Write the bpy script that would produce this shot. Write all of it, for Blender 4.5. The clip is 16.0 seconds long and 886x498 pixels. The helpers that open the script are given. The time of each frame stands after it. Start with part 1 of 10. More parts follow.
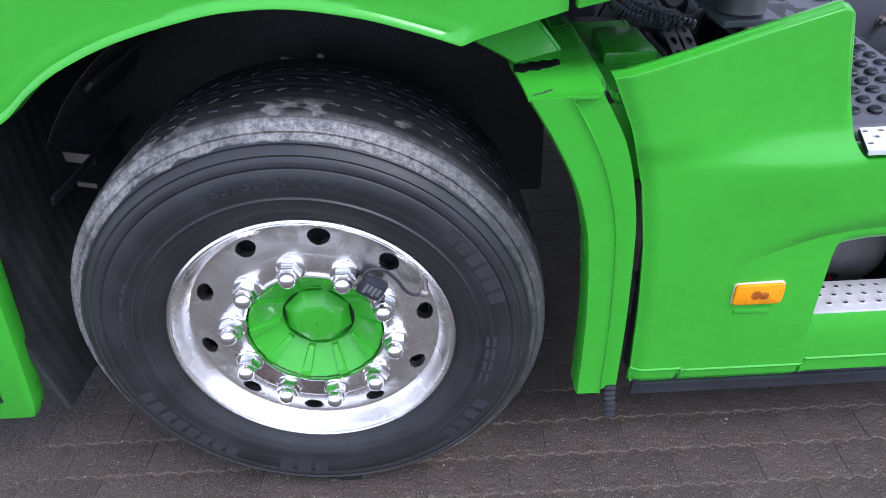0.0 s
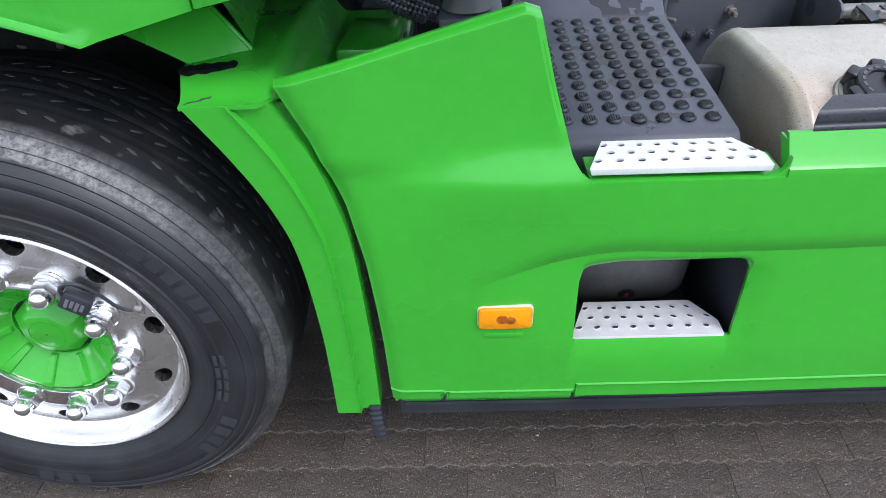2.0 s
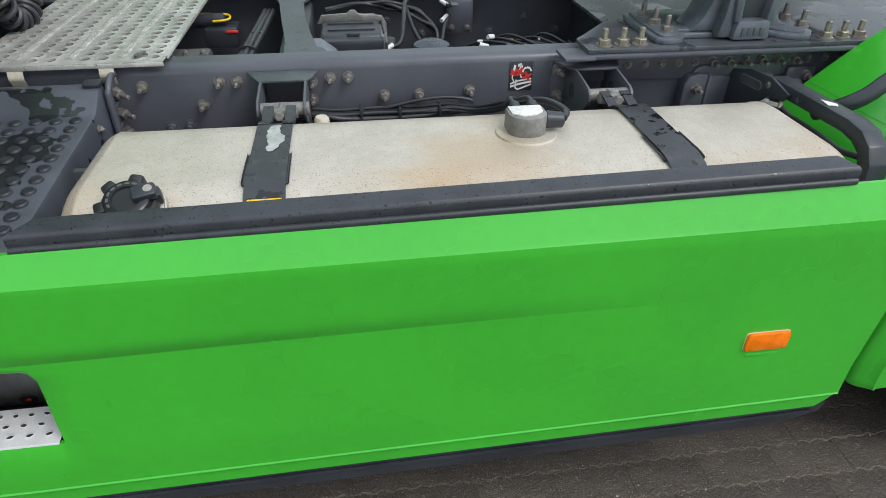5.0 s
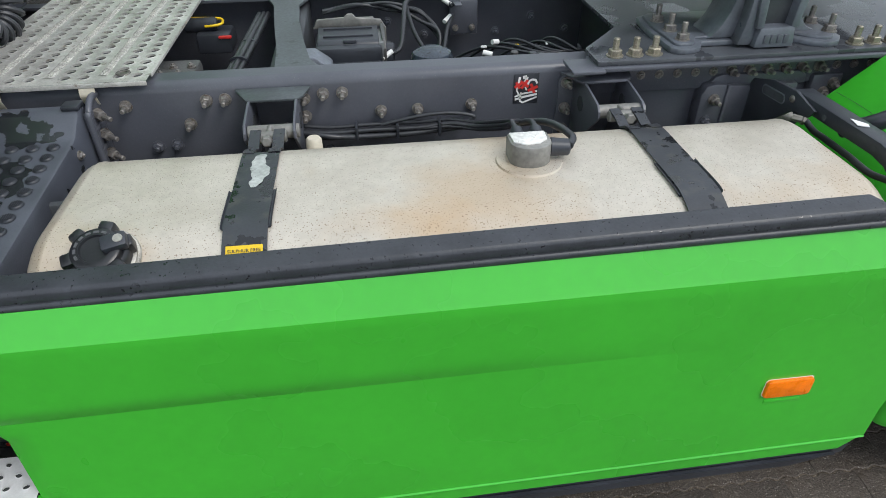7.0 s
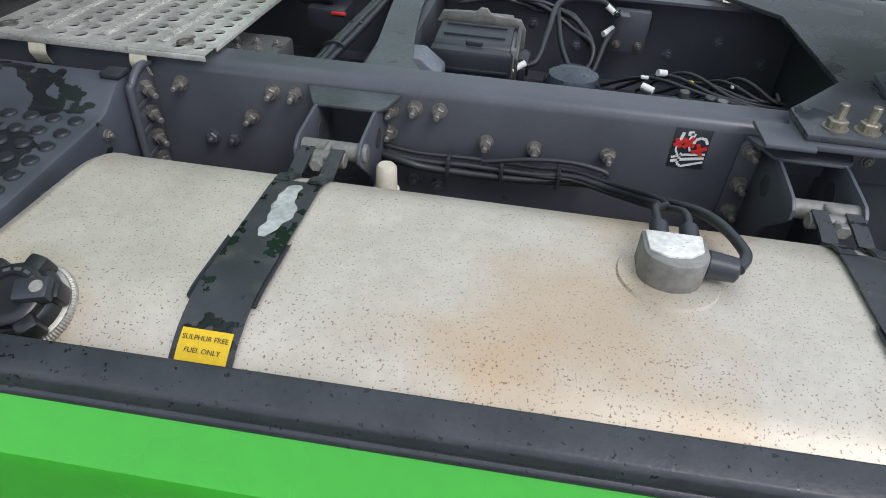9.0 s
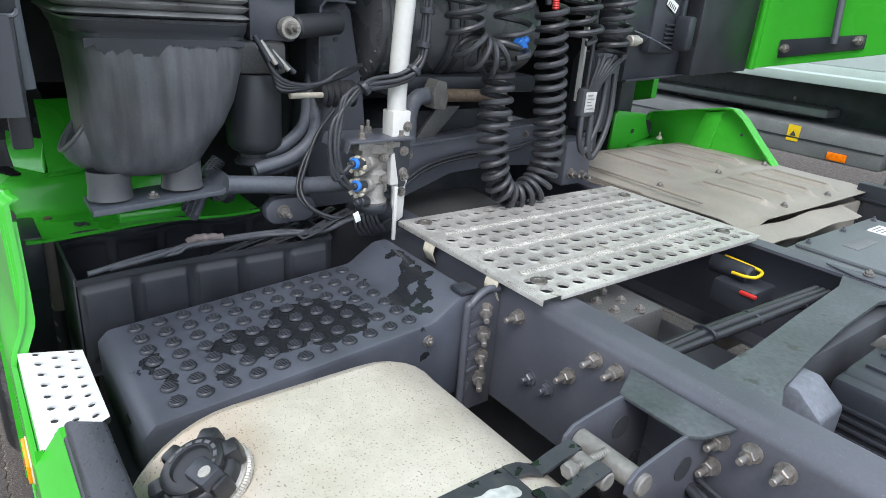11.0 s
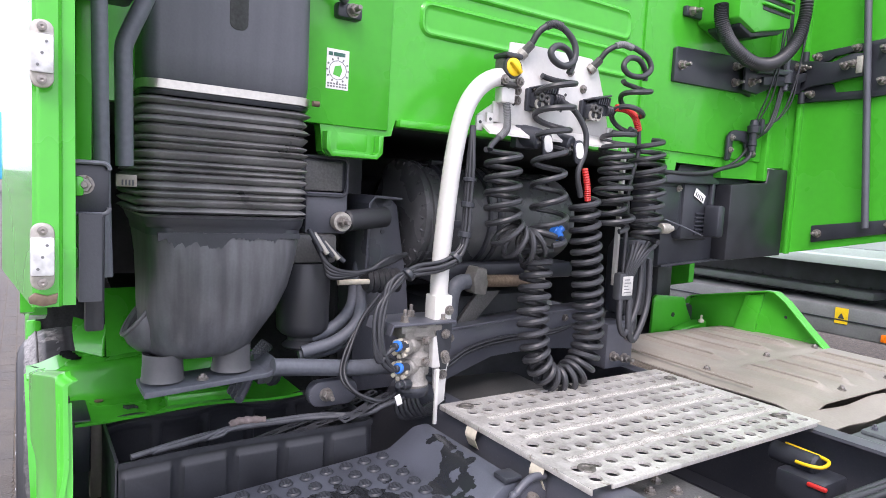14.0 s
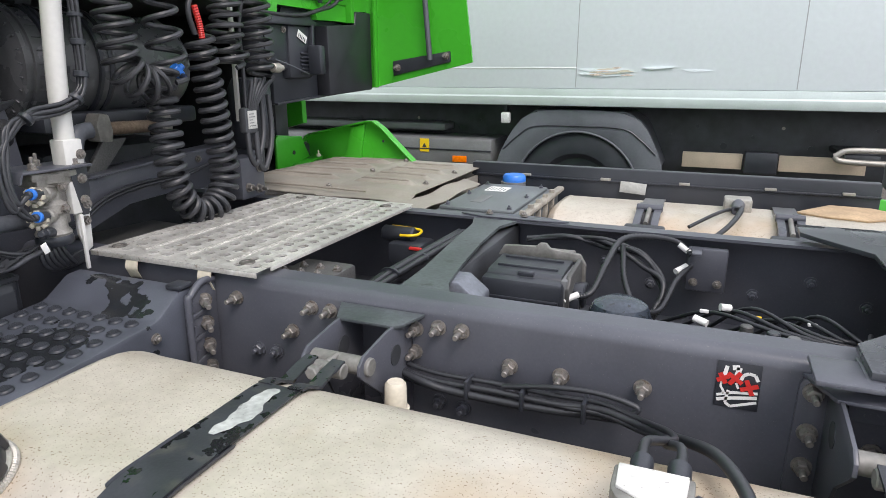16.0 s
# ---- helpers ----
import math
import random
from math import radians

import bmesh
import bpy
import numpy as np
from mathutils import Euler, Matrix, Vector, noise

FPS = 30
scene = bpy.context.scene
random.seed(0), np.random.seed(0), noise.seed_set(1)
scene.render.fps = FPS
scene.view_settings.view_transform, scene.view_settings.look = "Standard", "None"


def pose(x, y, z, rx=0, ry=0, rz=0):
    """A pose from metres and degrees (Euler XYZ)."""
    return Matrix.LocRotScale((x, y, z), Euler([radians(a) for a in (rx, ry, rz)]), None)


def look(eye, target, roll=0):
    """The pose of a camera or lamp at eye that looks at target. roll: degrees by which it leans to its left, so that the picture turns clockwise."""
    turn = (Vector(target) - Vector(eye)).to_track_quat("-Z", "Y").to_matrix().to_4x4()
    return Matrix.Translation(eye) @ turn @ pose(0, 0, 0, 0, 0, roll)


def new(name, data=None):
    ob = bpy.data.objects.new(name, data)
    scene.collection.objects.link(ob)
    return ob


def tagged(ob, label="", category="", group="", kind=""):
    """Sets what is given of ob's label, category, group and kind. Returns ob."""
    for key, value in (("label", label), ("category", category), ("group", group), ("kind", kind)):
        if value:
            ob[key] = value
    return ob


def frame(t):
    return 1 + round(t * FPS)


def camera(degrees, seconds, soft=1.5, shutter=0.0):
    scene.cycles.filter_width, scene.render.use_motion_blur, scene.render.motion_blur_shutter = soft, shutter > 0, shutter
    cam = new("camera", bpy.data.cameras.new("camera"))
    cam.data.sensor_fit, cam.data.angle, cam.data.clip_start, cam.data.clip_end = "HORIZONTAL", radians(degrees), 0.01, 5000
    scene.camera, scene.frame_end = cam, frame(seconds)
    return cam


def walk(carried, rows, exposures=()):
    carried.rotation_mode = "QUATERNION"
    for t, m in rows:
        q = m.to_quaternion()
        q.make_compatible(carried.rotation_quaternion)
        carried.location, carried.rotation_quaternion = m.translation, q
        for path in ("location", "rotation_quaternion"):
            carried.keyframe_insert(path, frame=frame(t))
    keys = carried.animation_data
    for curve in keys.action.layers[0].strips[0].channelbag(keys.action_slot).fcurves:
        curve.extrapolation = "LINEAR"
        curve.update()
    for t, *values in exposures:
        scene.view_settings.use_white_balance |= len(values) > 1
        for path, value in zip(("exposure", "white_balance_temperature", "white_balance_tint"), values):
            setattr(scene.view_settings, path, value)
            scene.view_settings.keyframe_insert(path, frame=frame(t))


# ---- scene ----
cam = camera(69.6, 16.0, soft=0.5)
PATH = [
    (0, (0.277, -0.978, 1.389), (0.273, 0.663, 0.246), -3.0),
    (0.5, (0.382, -0.883, 1.387), (0.38, 0.752, 0.236), -3.1),
    (1, (0.475, -0.814, 1.379), (0.456, 0.808, 0.209), -2.6),
    (1.5, (0.636, -0.817, 1.381), (0.552, 0.779, 0.179), -2.0),
    (2, (0.82, -0.85, 1.381), (0.774, 0.732, 0.159), -2.5),
    (2.5, (1.086, -0.789, 1.367), (1.184, 0.801, 0.158), -1.9),
    (3, (1.352, -0.83, 1.362), (1.57, 0.744, 0.148), -1.5),
    (3.5, (1.56, -0.905, 1.379), (1.778, 0.671, 0.167), -1.7),
    (4, (1.747, -0.874, 1.378), (1.996, 0.715, 0.19), -1.3),
    (4.2, (1.809, -0.868, 1.406), (2.082, 0.775, 0.298), -0.4),
    (6.3, (1.988, -0.886, 1.516), (2.184, 0.722, 0.343), -0.2),
    (6.5, (1.994, -0.841, 1.524), (2.183, 0.766, 0.348), -0.5),
    (7, (1.991, -0.738, 1.533), (2.186, 0.864, 0.352), -0.5),
    (7.5, (1.993, -0.711, 1.526), (2.193, 0.893, 0.347), -0.6),
    (8, (2.004, -0.618, 1.479), (2.214, 0.978, 0.292), -0.4),
    (8.2, (2.026, -0.551, 1.466), (2.196, 1.042, 0.269), 0.3),
    (10.3, (2.145, -0.047, 1.429), (1.14, 1.238, 0.272), 4.1),
    (10.5, (2.162, -0.023, 1.442), (1.017, 1.221, 0.373), 4.3),
    (11, (2.177, 0.0, 1.464), (0.72, 1.161, 0.734), 4.6),
    (11.5, (2.192, 0.003, 1.495), (0.548, 1.083, 1.131), 4.7),
    (12, (2.183, 0.0, 1.507), (0.495, 1.057, 1.329), 4.1),
    (12.5, (2.183, -0.006, 1.488), (0.501, 1.063, 1.32), 3.9),
    (13, (2.192, -0.015, 1.477), (0.511, 1.054, 1.307), 3.7),
    (13.5, (2.201, -0.015, 1.468), (0.52, 1.056, 1.297), 3.6),
    (14, (2.198, -0.017, 1.461), (0.541, 1.088, 1.286), 3.2),
    (14.5, (2.221, -0.011, 1.447), (0.76, 1.343, 1.269), 1.9),
    (15, (2.27, -0.008, 1.404), (1.048, 1.555, 1.153), 0.8),
    (15.5, (2.301, -0.1, 1.38), (1.318, 1.597, 0.986), 0.6),
    (16, (2.323, -0.223, 1.374), (1.585, 1.556, 0.836), -0.0),
]
walk(cam, [(t, look(eye, target, roll)) for t, eye, target, roll in PATH], [(0.0, 0.33, 5850, 22), (1.5, 0.38, 5850, 22), (2.5, 0.06, 6450, 9), (3.5, -0.06, 6600, 8), (6.9, -0.06, 6550, 9), (8.2, -0.22, 6500, 10), (10.5, 0.04, 6300, 12), (11.0, 0.52, 6400, 12), (11.5, 0.92, 6550, 18), (12.0, 0.82, 6650, 24), (14.0, 0.80, 6650, 24), (16.0, 0.30, 6850, 16)])

# ---- world and light: an even, overcast sky ----
world = bpy.data.worlds.new("overcast_sky")
scene.world = world
world.use_nodes = True
wn, wl = world.node_tree.nodes, world.node_tree.links
wn.clear()
w_out, w_bg = wn.new("ShaderNodeOutputWorld"), wn.new("ShaderNodeBackground")
w_sky, w_mix, w_scale = wn.new("ShaderNodeTexSky"), wn.new("ShaderNodeMix"), wn.new("ShaderNodeVectorMath")
w_sky.sky_type, w_sky.sun_disc = "NISHITA", False
w_sky.sun_elevation, w_sky.sun_rotation = radians(51), radians(135)
w_scale.operation = "SCALE"
w_scale.inputs["Scale"].default_value = 0.10
w_mix.data_type = "RGBA"
w_mix.inputs["Factor"].default_value = 0.82
w_mix.inputs["B"].default_value = (0.88, 0.96, 1.08, 1)
wl.new(w_sky.outputs["Color"], w_scale.inputs[0])
wl.new(w_scale.outputs["Vector"], w_mix.inputs["A"])
wl.new(w_mix.outputs["Result"], w_bg.inputs["Color"])
w_bg.inputs["Strength"].default_value = 1.5
wl.new(w_bg.outputs["Background"], w_out.inputs["Surface"])
sun = new("sun", bpy.data.lights.new("sun", "SUN"))
sun.data.energy, sun.data.angle, sun.data.color = 1.7, radians(25), (1.0, 0.97, 0.93)
sun.matrix_world = look((4.5, -4.5, 8.0), (0, 0, 0))


# ---- materials ----
def lin(*c):
    return (*c, 1)


def material(name, colour, rough=0.5, metal=0.0, vary=0.15, scale=6.0, fine=120.0, bump=0.1, coat=0.0, second=None,
             spots=0.0, spot_colour=(0.05, 0.04, 0.03), spot_scale=60.0, rough_vary=0.15, per_piece=0.0, spec=0.5, grain_mix=None, stain=None, wet=None, puddles=(), streak=0.0, coat_rough=0.12, lumps=None, patch=None):
    """A surface with colour variation at two scales, fine relief, uneven gloss and optional specks of dirt."""
    m = bpy.data.materials.new(name)
    m.use_nodes = True
    n, l = m.node_tree.nodes, m.node_tree.links
    b = n["Principled BSDF"]
    b.inputs["Metallic"].default_value = metal
    b.inputs["Coat Weight"].default_value = coat
    b.inputs["Coat Roughness"].default_value = coat_rough
    b.inputs["Specular IOR Level"].default_value = spec
    tc = n.new("ShaderNodeTexCoord")
    def noise_at(s, detail=4.0):
        t = n.new("ShaderNodeTexNoise")
        t.inputs["Scale"].default_value, t.inputs["Detail"].default_value = s, detail
        l.new(tc.outputs["Object"], t.inputs["Vector"])
        return t
    big, small = noise_at(scale), noise_at(fine, 2.0)
    ramp = n.new("ShaderNodeMapRange")
    ramp.inputs["From Min"].default_value, ramp.inputs["From Max"].default_value = 0.3, 0.7
    l.new(big.outputs["Fac"], ramp.inputs["Value"])
    mix = n.new("ShaderNodeMix")
    mix.data_type = "RGBA"
    dark = tuple(max(0.0, c * (1 - vary)) for c in colour)
    mix.inputs["A"].default_value = lin(*dark)
    mix.inputs["B"].default_value = lin(*(second or tuple(min(1.0, c * (1 + vary)) for c in colour)))
    l.new(ramp.outputs["Result"], mix.inputs["Factor"])
    out = mix.outputs["Result"]
    grain = n.new("ShaderNodeMix")
    grain.data_type, grain.blend_type = "RGBA", "MULTIPLY"
    gr = n.new("ShaderNodeMapRange")
    gm = vary * 0.8 if grain_mix is None else grain_mix
    gr.inputs["From Min"].default_value, gr.inputs["From Max"].default_value = 0.25, 0.75
    gr.inputs["To Min"].default_value, gr.inputs["To Max"].default_value = 1 - gm, 1 + gm
    l.new(small.outputs["Fac"], gr.inputs["Value"])
    grain.inputs["Factor"].default_value = 1.0
    l.new(out, grain.inputs["A"])
    l.new(gr.outputs["Result"], grain.inputs["B"])
    out = grain.outputs["Result"]
    if streak:
        mp, sn = n.new("ShaderNodeMapping"), n.new("ShaderNodeTexNoise")
        mp.inputs["Scale"].default_value = (42, 42, 3.5)
        l.new(tc.outputs["Object"], mp.inputs["Vector"])
        sn.inputs["Scale"].default_value, sn.inputs["Detail"].default_value = 1.0, 3.0
        l.new(mp.outputs["Vector"], sn.inputs["Vector"])
        kr, km = n.new("ShaderNodeMapRange"), n.new("ShaderNodeMix")
        kr.inputs["From Min"].default_value, kr.inputs["From Max"].default_value = 0.32, 0.68
        kr.inputs["To Min"].default_value, kr.inputs["To Max"].default_value = 1 - streak, 1 + streak
        km.data_type, km.blend_type, km.inputs["Factor"].default_value = "RGBA", "MULTIPLY", 1.0
        l.new(sn.outputs["Fac"], kr.inputs["Value"])
        l.new(out, km.inputs["A"])
        l.new(kr.outputs["Result"], km.inputs["B"])
        out = km.outputs["Result"]
    if stain:
        st = noise_at(stain[0], 6.0)
        tr = n.new("ShaderNodeMapRange")
        tr.inputs["From Min"].default_value, tr.inputs["From Max"].default_value = stain[1], stain[1] + 0.16
        tr.inputs["To Max"].default_value = stain[3]
        l.new(st.outputs["Fac"], tr.inputs["Value"])
        tm = n.new("ShaderNodeMix")
        tm.data_type = "RGBA"
        tm.inputs["B"].default_value = lin(*stain[2])
        l.new(tr.outputs["Result"], tm.inputs["Factor"])
        l.new(out, tm.inputs["A"])
        out = tm.outputs["Result"]
    if patch:
        cx, cy, rx, ry, colour_of, most = patch
        v0, v1, v2 = (n.new("ShaderNodeVectorMath") for _ in range(3))
        v0.operation, v1.operation, v2.operation = "SUBTRACT", "MULTIPLY", "LENGTH"
        v0.inputs[1].default_value, v1.inputs[1].default_value = (cx, cy, 0), (1 / rx, 1 / ry, 0)
        l.new(tc.outputs["Object"], v0.inputs[0])
        l.new(v0.outputs["Vector"], v1.inputs[0])
        l.new(v1.outputs["Vector"], v2.inputs[0])
        rag, far, blot = noise_at(26.0, 6.0), n.new("ShaderNodeMath"), n.new("ShaderNodeMapRange")
        far.operation, far.inputs[1].default_value = "MULTIPLY_ADD", 1.6
        l.new(rag.outputs["Fac"], far.inputs[0])
        l.new(v2.outputs["Value"], far.inputs[2])
        blot.inputs["From Min"].default_value, blot.inputs["From Max"].default_value = 0.75, 1.9
        blot.inputs["To Min"].default_value, blot.inputs["To Max"].default_value = most, 0.0
        l.new(far.outputs["Value"], blot.inputs["Value"])
        bm_mix = n.new("ShaderNodeMix")
        bm_mix.data_type = "RGBA"
        bm_mix.inputs["B"].default_value = lin(*colour_of)
        l.new(blot.outputs["Result"], bm_mix.inputs["Factor"])
        l.new(out, bm_mix.inputs["A"])
        out = bm_mix.outputs["Result"]
    if spots:
        sp = noise_at(spot_scale, 3.0)
        sr = n.new("ShaderNodeMapRange")
        sr.inputs["From Min"].default_value, sr.inputs["From Max"].default_value = 0.66 - 0.1 * spots, 0.72 - 0.1 * spots
        l.new(sp.outputs["Fac"], sr.inputs["Value"])
        sm = n.new("ShaderNodeMix")
        sm.data_type = "RGBA"
        sm.inputs["B"].default_value = lin(*spot_colour)
        sf = n.new("ShaderNodeMath")
        sf.operation, sf.inputs[1].default_value = "MULTIPLY", 0.75
        l.new(sr.outputs["Result"], sf.inputs[0])
        l.new(sf.outputs["Value"], sm.inputs["Factor"])
        l.new(out, sm.inputs["A"])
        out = sm.outputs["Result"]
    if per_piece:
        oi = n.new("ShaderNodeObjectInfo")
        pr = n.new("ShaderNodeMapRange")
        pr.inputs["To Min"].default_value, pr.inputs["To Max"].default_value = 1 - per_piece, 1 + per_piece
        l.new(oi.outputs["Random"], pr.inputs["Value"])
        pm = n.new("ShaderNodeMix")
        pm.data_type, pm.blend_type, pm.inputs["Factor"].default_value = "RGBA", "MULTIPLY", 1.0
        l.new(out, pm.inputs["A"])
        l.new(pr.outputs["Result"], pm.inputs["B"])
        out = pm.outputs["Result"]
    l.new(out, b.inputs["Base Color"])
    rr = n.new("ShaderNodeMapRange")
    rr.inputs["To Min"].default_value, rr.inputs["To Max"].default_value = max(0.02, rough - rough_vary), min(1.0, rough + rough_vary)
    l.new(big.outputs["Fac"], rr.inputs["Value"])
    gloss = rr.outputs["Result"]
    if wet:
        wt = noise_at(wet[0], 5.0)
        wr = n.new("ShaderNodeMapRange")
        wr.inputs["From Min"].default_value, wr.inputs["From Max"].default_value = wet[1], wet[1] + 0.012
        level = wt.outputs["Fac"]
        for cx, cy, rx, ry in puddles:
            v0, v1, v2 = n.new("ShaderNodeVectorMath"), n.new("ShaderNodeVectorMath"), n.new("ShaderNodeVectorMath")
            v0.operation, v1.operation, v2.operation = "SUBTRACT", "MULTIPLY", "LENGTH"
            v0.inputs[1].default_value, v1.inputs[1].default_value = (cx, cy, 0), (1 / rx, 1 / ry, 0)
            l.new(tc.outputs["Object"], v0.inputs[0])
            l.new(v0.outputs["Vector"], v1.inputs[0])
            l.new(v1.outputs["Vector"], v2.inputs[0])
            pr2, pa = n.new("ShaderNodeMapRange"), n.new("ShaderNodeMath")
            pr2.inputs["From Min"].default_value, pr2.inputs["From Max"].default_value = 0.0, 2.2
            pr2.inputs["To Min"].default_value, pr2.inputs["To Max"].default_value = 0.25, -0.30
            l.new(v2.outputs["Value"], pr2.inputs["Value"])
            pa.operation = "ADD"
            l.new(wt.outputs["Fac"], pa.inputs[0])
            l.new(pr2.outputs["Result"], pa.inputs[1])
            if level == wt.outputs["Fac"]:
                level = pa.outputs["Value"]
            else:
                mx = n.new("ShaderNodeMath")
                mx.operation = "MAXIMUM"
                l.new(level, mx.inputs[0])
                l.new(pa.outputs["Value"], mx.inputs[1])
                level = mx.outputs["Value"]
        l.new(level, wr.inputs["Value"])
        wc, wg = n.new("ShaderNodeMix"), n.new("ShaderNodeMix")
        wc.data_type = "RGBA"
        wc.inputs["B"].default_value = lin(*wet[2])
        wg.inputs["B"].default_value = wet[3]
        l.new(wr.outputs["Result"], wc.inputs["Factor"])
        l.new(out, wc.inputs["A"])
        l.new(wc.outputs["Result"], b.inputs["Base Color"])
        l.new(wr.outputs["Result"], wg.inputs["Factor"])
        l.new(gloss, wg.inputs["A"])
        gloss = wg.outputs["Result"]
    l.new(gloss, b.inputs["Roughness"])
    if bump:
        bp = n.new("ShaderNodeBump")
        bp.inputs["Strength"].default_value, bp.inputs["Distance"].default_value = bump, 0.002
        l.new(small.outputs["Fac"], bp.inputs["Height"])
        if lumps:
            ln, lb = noise_at(lumps[0], 5.0), n.new("ShaderNodeBump")
            lb.inputs["Strength"].default_value, lb.inputs["Distance"].default_value = lumps[1], lumps[2]
            l.new(ln.outputs["Fac"], lb.inputs["Height"])
            l.new(lb.outputs["Normal"], bp.inputs["Normal"])
        l.new(bp.outputs["Normal"], b.inputs["Normal"])
    return m


GREEN = material("green_paint", (0.045, 0.42, 0.028), 0.28, vary=0.05, scale=3, fine=40, bump=0.012, coat=0.32, rough_vary=0.06, coat_rough=0.05, spec=0.42)
BLACK = material("black_plastic", (0.030, 0.034, 0.043), 0.38, vary=0.25, fine=260, bump=0.10, grain_mix=0.08, second=(0.043, 0.047, 0.057))
BLACK_WET = material("damp_black_plastic", (0.070, 0.077, 0.096), 0.45, vary=0.2, scale=9, fine=300, bump=0.1, grain_mix=0.08, wet=(13.0, 0.55, (0.017, 0.019, 0.022), 0.22), puddles=((1.20, 0.46, 0.085, 0.27), (1.08, 0.735, 0.06, 0.035)))
TRIM = material("rain_specked_rubber", (0.034, 0.037, 0.044), 0.42, vary=0.2, scale=20, fine=170, bump=0.25, grain_mix=0.12, wet=(130.0, 0.655, (0.012, 0.013, 0.016), 0.08))
STRAP = material("weathered_strap_rubber", (0.036, 0.039, 0.046), 0.45, vary=0.2, scale=14, fine=220, bump=0.12, grain_mix=0.1, stain=(26.0, 0.54, (0.10, 0.098, 0.078), 0.45), wet=(30.0, 0.565, (0.012, 0.013, 0.015), 0.12))
DUSTY = material("dusty_black_plastic", (0.092, 0.095, 0.102), 0.38, vary=0.2, scale=5, fine=200, bump=0.05, grain_mix=0.05, second=(0.142, 0.143, 0.147))
DUCT = material("streaked_duct_plastic", (0.085, 0.089, 0.099), 0.34, vary=0.2, scale=5, fine=200, bump=0.05, grain_mix=0.06, second=(0.128, 0.131, 0.140), streak=0.28)
BRACKET = material("dusty_beige_bracket", (0.29, 0.265, 0.225), 0.55, vary=0.3, scale=14, fine=160, bump=0.2)
FRAME = material("dark_frame_paint", (0.084, 0.089, 0.108), 0.33, vary=0.18, scale=5, fine=180, bump=0.05, grain_mix=0.06, second=(0.100, 0.105, 0.125), spots=0.03, spot_colour=(0.16, 0.16, 0.17), spot_scale=300)
FRAME_GREEN = material("mossy_grey_steel", (0.078, 0.090, 0.096), 0.45, vary=0.3, scale=9, fine=120, spots=0.35, spot_colour=(0.03, 0.035, 0.03), spot_scale=22)
CASTING = material("grey_blue_casting", (0.105, 0.116, 0.136), 0.34, vary=0.25, scale=8, fine=110, bump=0.25, grain_mix=0.12, stain=(14.0, 0.56, (0.05, 0.052, 0.055), 0.5))
WET_STEEL = material("damp_dark_steel", (0.062, 0.067, 0.076), 0.30, vary=0.25, scale=7, fine=160, bump=0.06, grain_mix=0.1, wet=(6.0, 0.56, (0.048, 0.052, 0.060), 0.12))
VOID = material("unlit_gap", (0.006, 0.006, 0.007), 0.95, vary=0.3, scale=30, spec=0.05)
PIPE = material("grey_blue_pipe_paint", (0.110, 0.120, 0.140), 0.4, vary=0.15)
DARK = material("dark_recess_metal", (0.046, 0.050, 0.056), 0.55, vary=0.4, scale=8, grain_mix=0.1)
CAST = material("grey_cast_metal", (0.10, 0.10, 0.098), 0.55, metal=0.3, vary=0.3, fine=200, bump=0.3)
ALU_DULL = material("dull_aluminium", (0.44, 0.42, 0.38), 0.5, metal=0.6, vary=0.2, fine=180, bump=0.15)
POLISHED = material("polished_aluminium", (0.90, 0.89, 0.87), 0.27, metal=1.0, vary=0.02, scale=14, fine=300, bump=0.01, rough_vary=0.03)
CHROME = material("chrome", (0.84, 0.84, 0.84), 0.20, metal=1.0, vary=0.03, bump=0.0, rough_vary=0.04)
ZINC = material("weathered_zinc_bolt", (0.27, 0.26, 0.25), 0.42, metal=0.5, vary=0.35, scale=55, second=(0.33, 0.30, 0.27), spots=0.3, spot_colour=(0.10, 0.07, 0.05), spot_scale=110, fine=300, bump=0.2, grain_mix=0.15)
BRASS = material("yellow_zinc_bolt", (0.33, 0.30, 0.24), 0.45, metal=0.6, vary=0.3, scale=30, fine=300, bump=0.3)
TANK = material("dirty_bare_tank", (0.56, 0.505, 0.425), 0.40, metal=0.30, vary=0.08, scale=9, fine=60, bump=0.06, grain_mix=0.06, second=(0.60, 0.55, 0.475), spots=0.50, spot_colour=(0.16, 0.095, 0.045), spot_scale=300, stain=(3.0, 0.50, (0.50, 0.355, 0.22), 0.6), patch=(2.09, 0.20, 0.10, 0.075, (0.50, 0.29, 0.11), 0.40))
STEP_WHITE = material("white_anodised_step", (0.74, 0.74, 0.73), 0.4, metal=0.15, vary=0.06, scale=15, fine=250)
GRATING = material("scuffed_walkway_alloy", (0.55, 0.535, 0.50), 0.40, metal=0.4, vary=0.2, scale=12, fine=190, bump=0.2, grain_mix=0.14, stain=(34.0, 0.54, (0.74, 0.73, 0.70), 0.55), spots=0.30, spot_colour=(0.25, 0.21, 0.16), spot_scale=45)
SHIELD = material("dusty_heat_shield", (0.345, 0.315, 0.27), 0.5, metal=0.25, vary=0.12, scale=4, fine=140, bump=0.1, grain_mix=0.06, stain=(7.0, 0.55, (0.27, 0.235, 0.19), 0.5))
WHITE = material("white_paint", (0.63, 0.625, 0.60), 0.35, vary=0.05, scale=5, fine=90, coat=0.2)
HOSE = material("black_hose_rubber", (0.036, 0.038, 0.043), 0.42, vary=0.2, fine=200, bump=0.04, grain_mix=0.06)
CABLE = material("black_cable", (0.030, 0.032, 0.037), 0.38, vary=0.2, bump=0.0)
RED = material("red_plastic", (0.62, 0.035, 0.03), 0.4, vary=0.1)
BLUE = material("blue_plastic", (0.03, 0.20, 0.68), 0.35, vary=0.1)
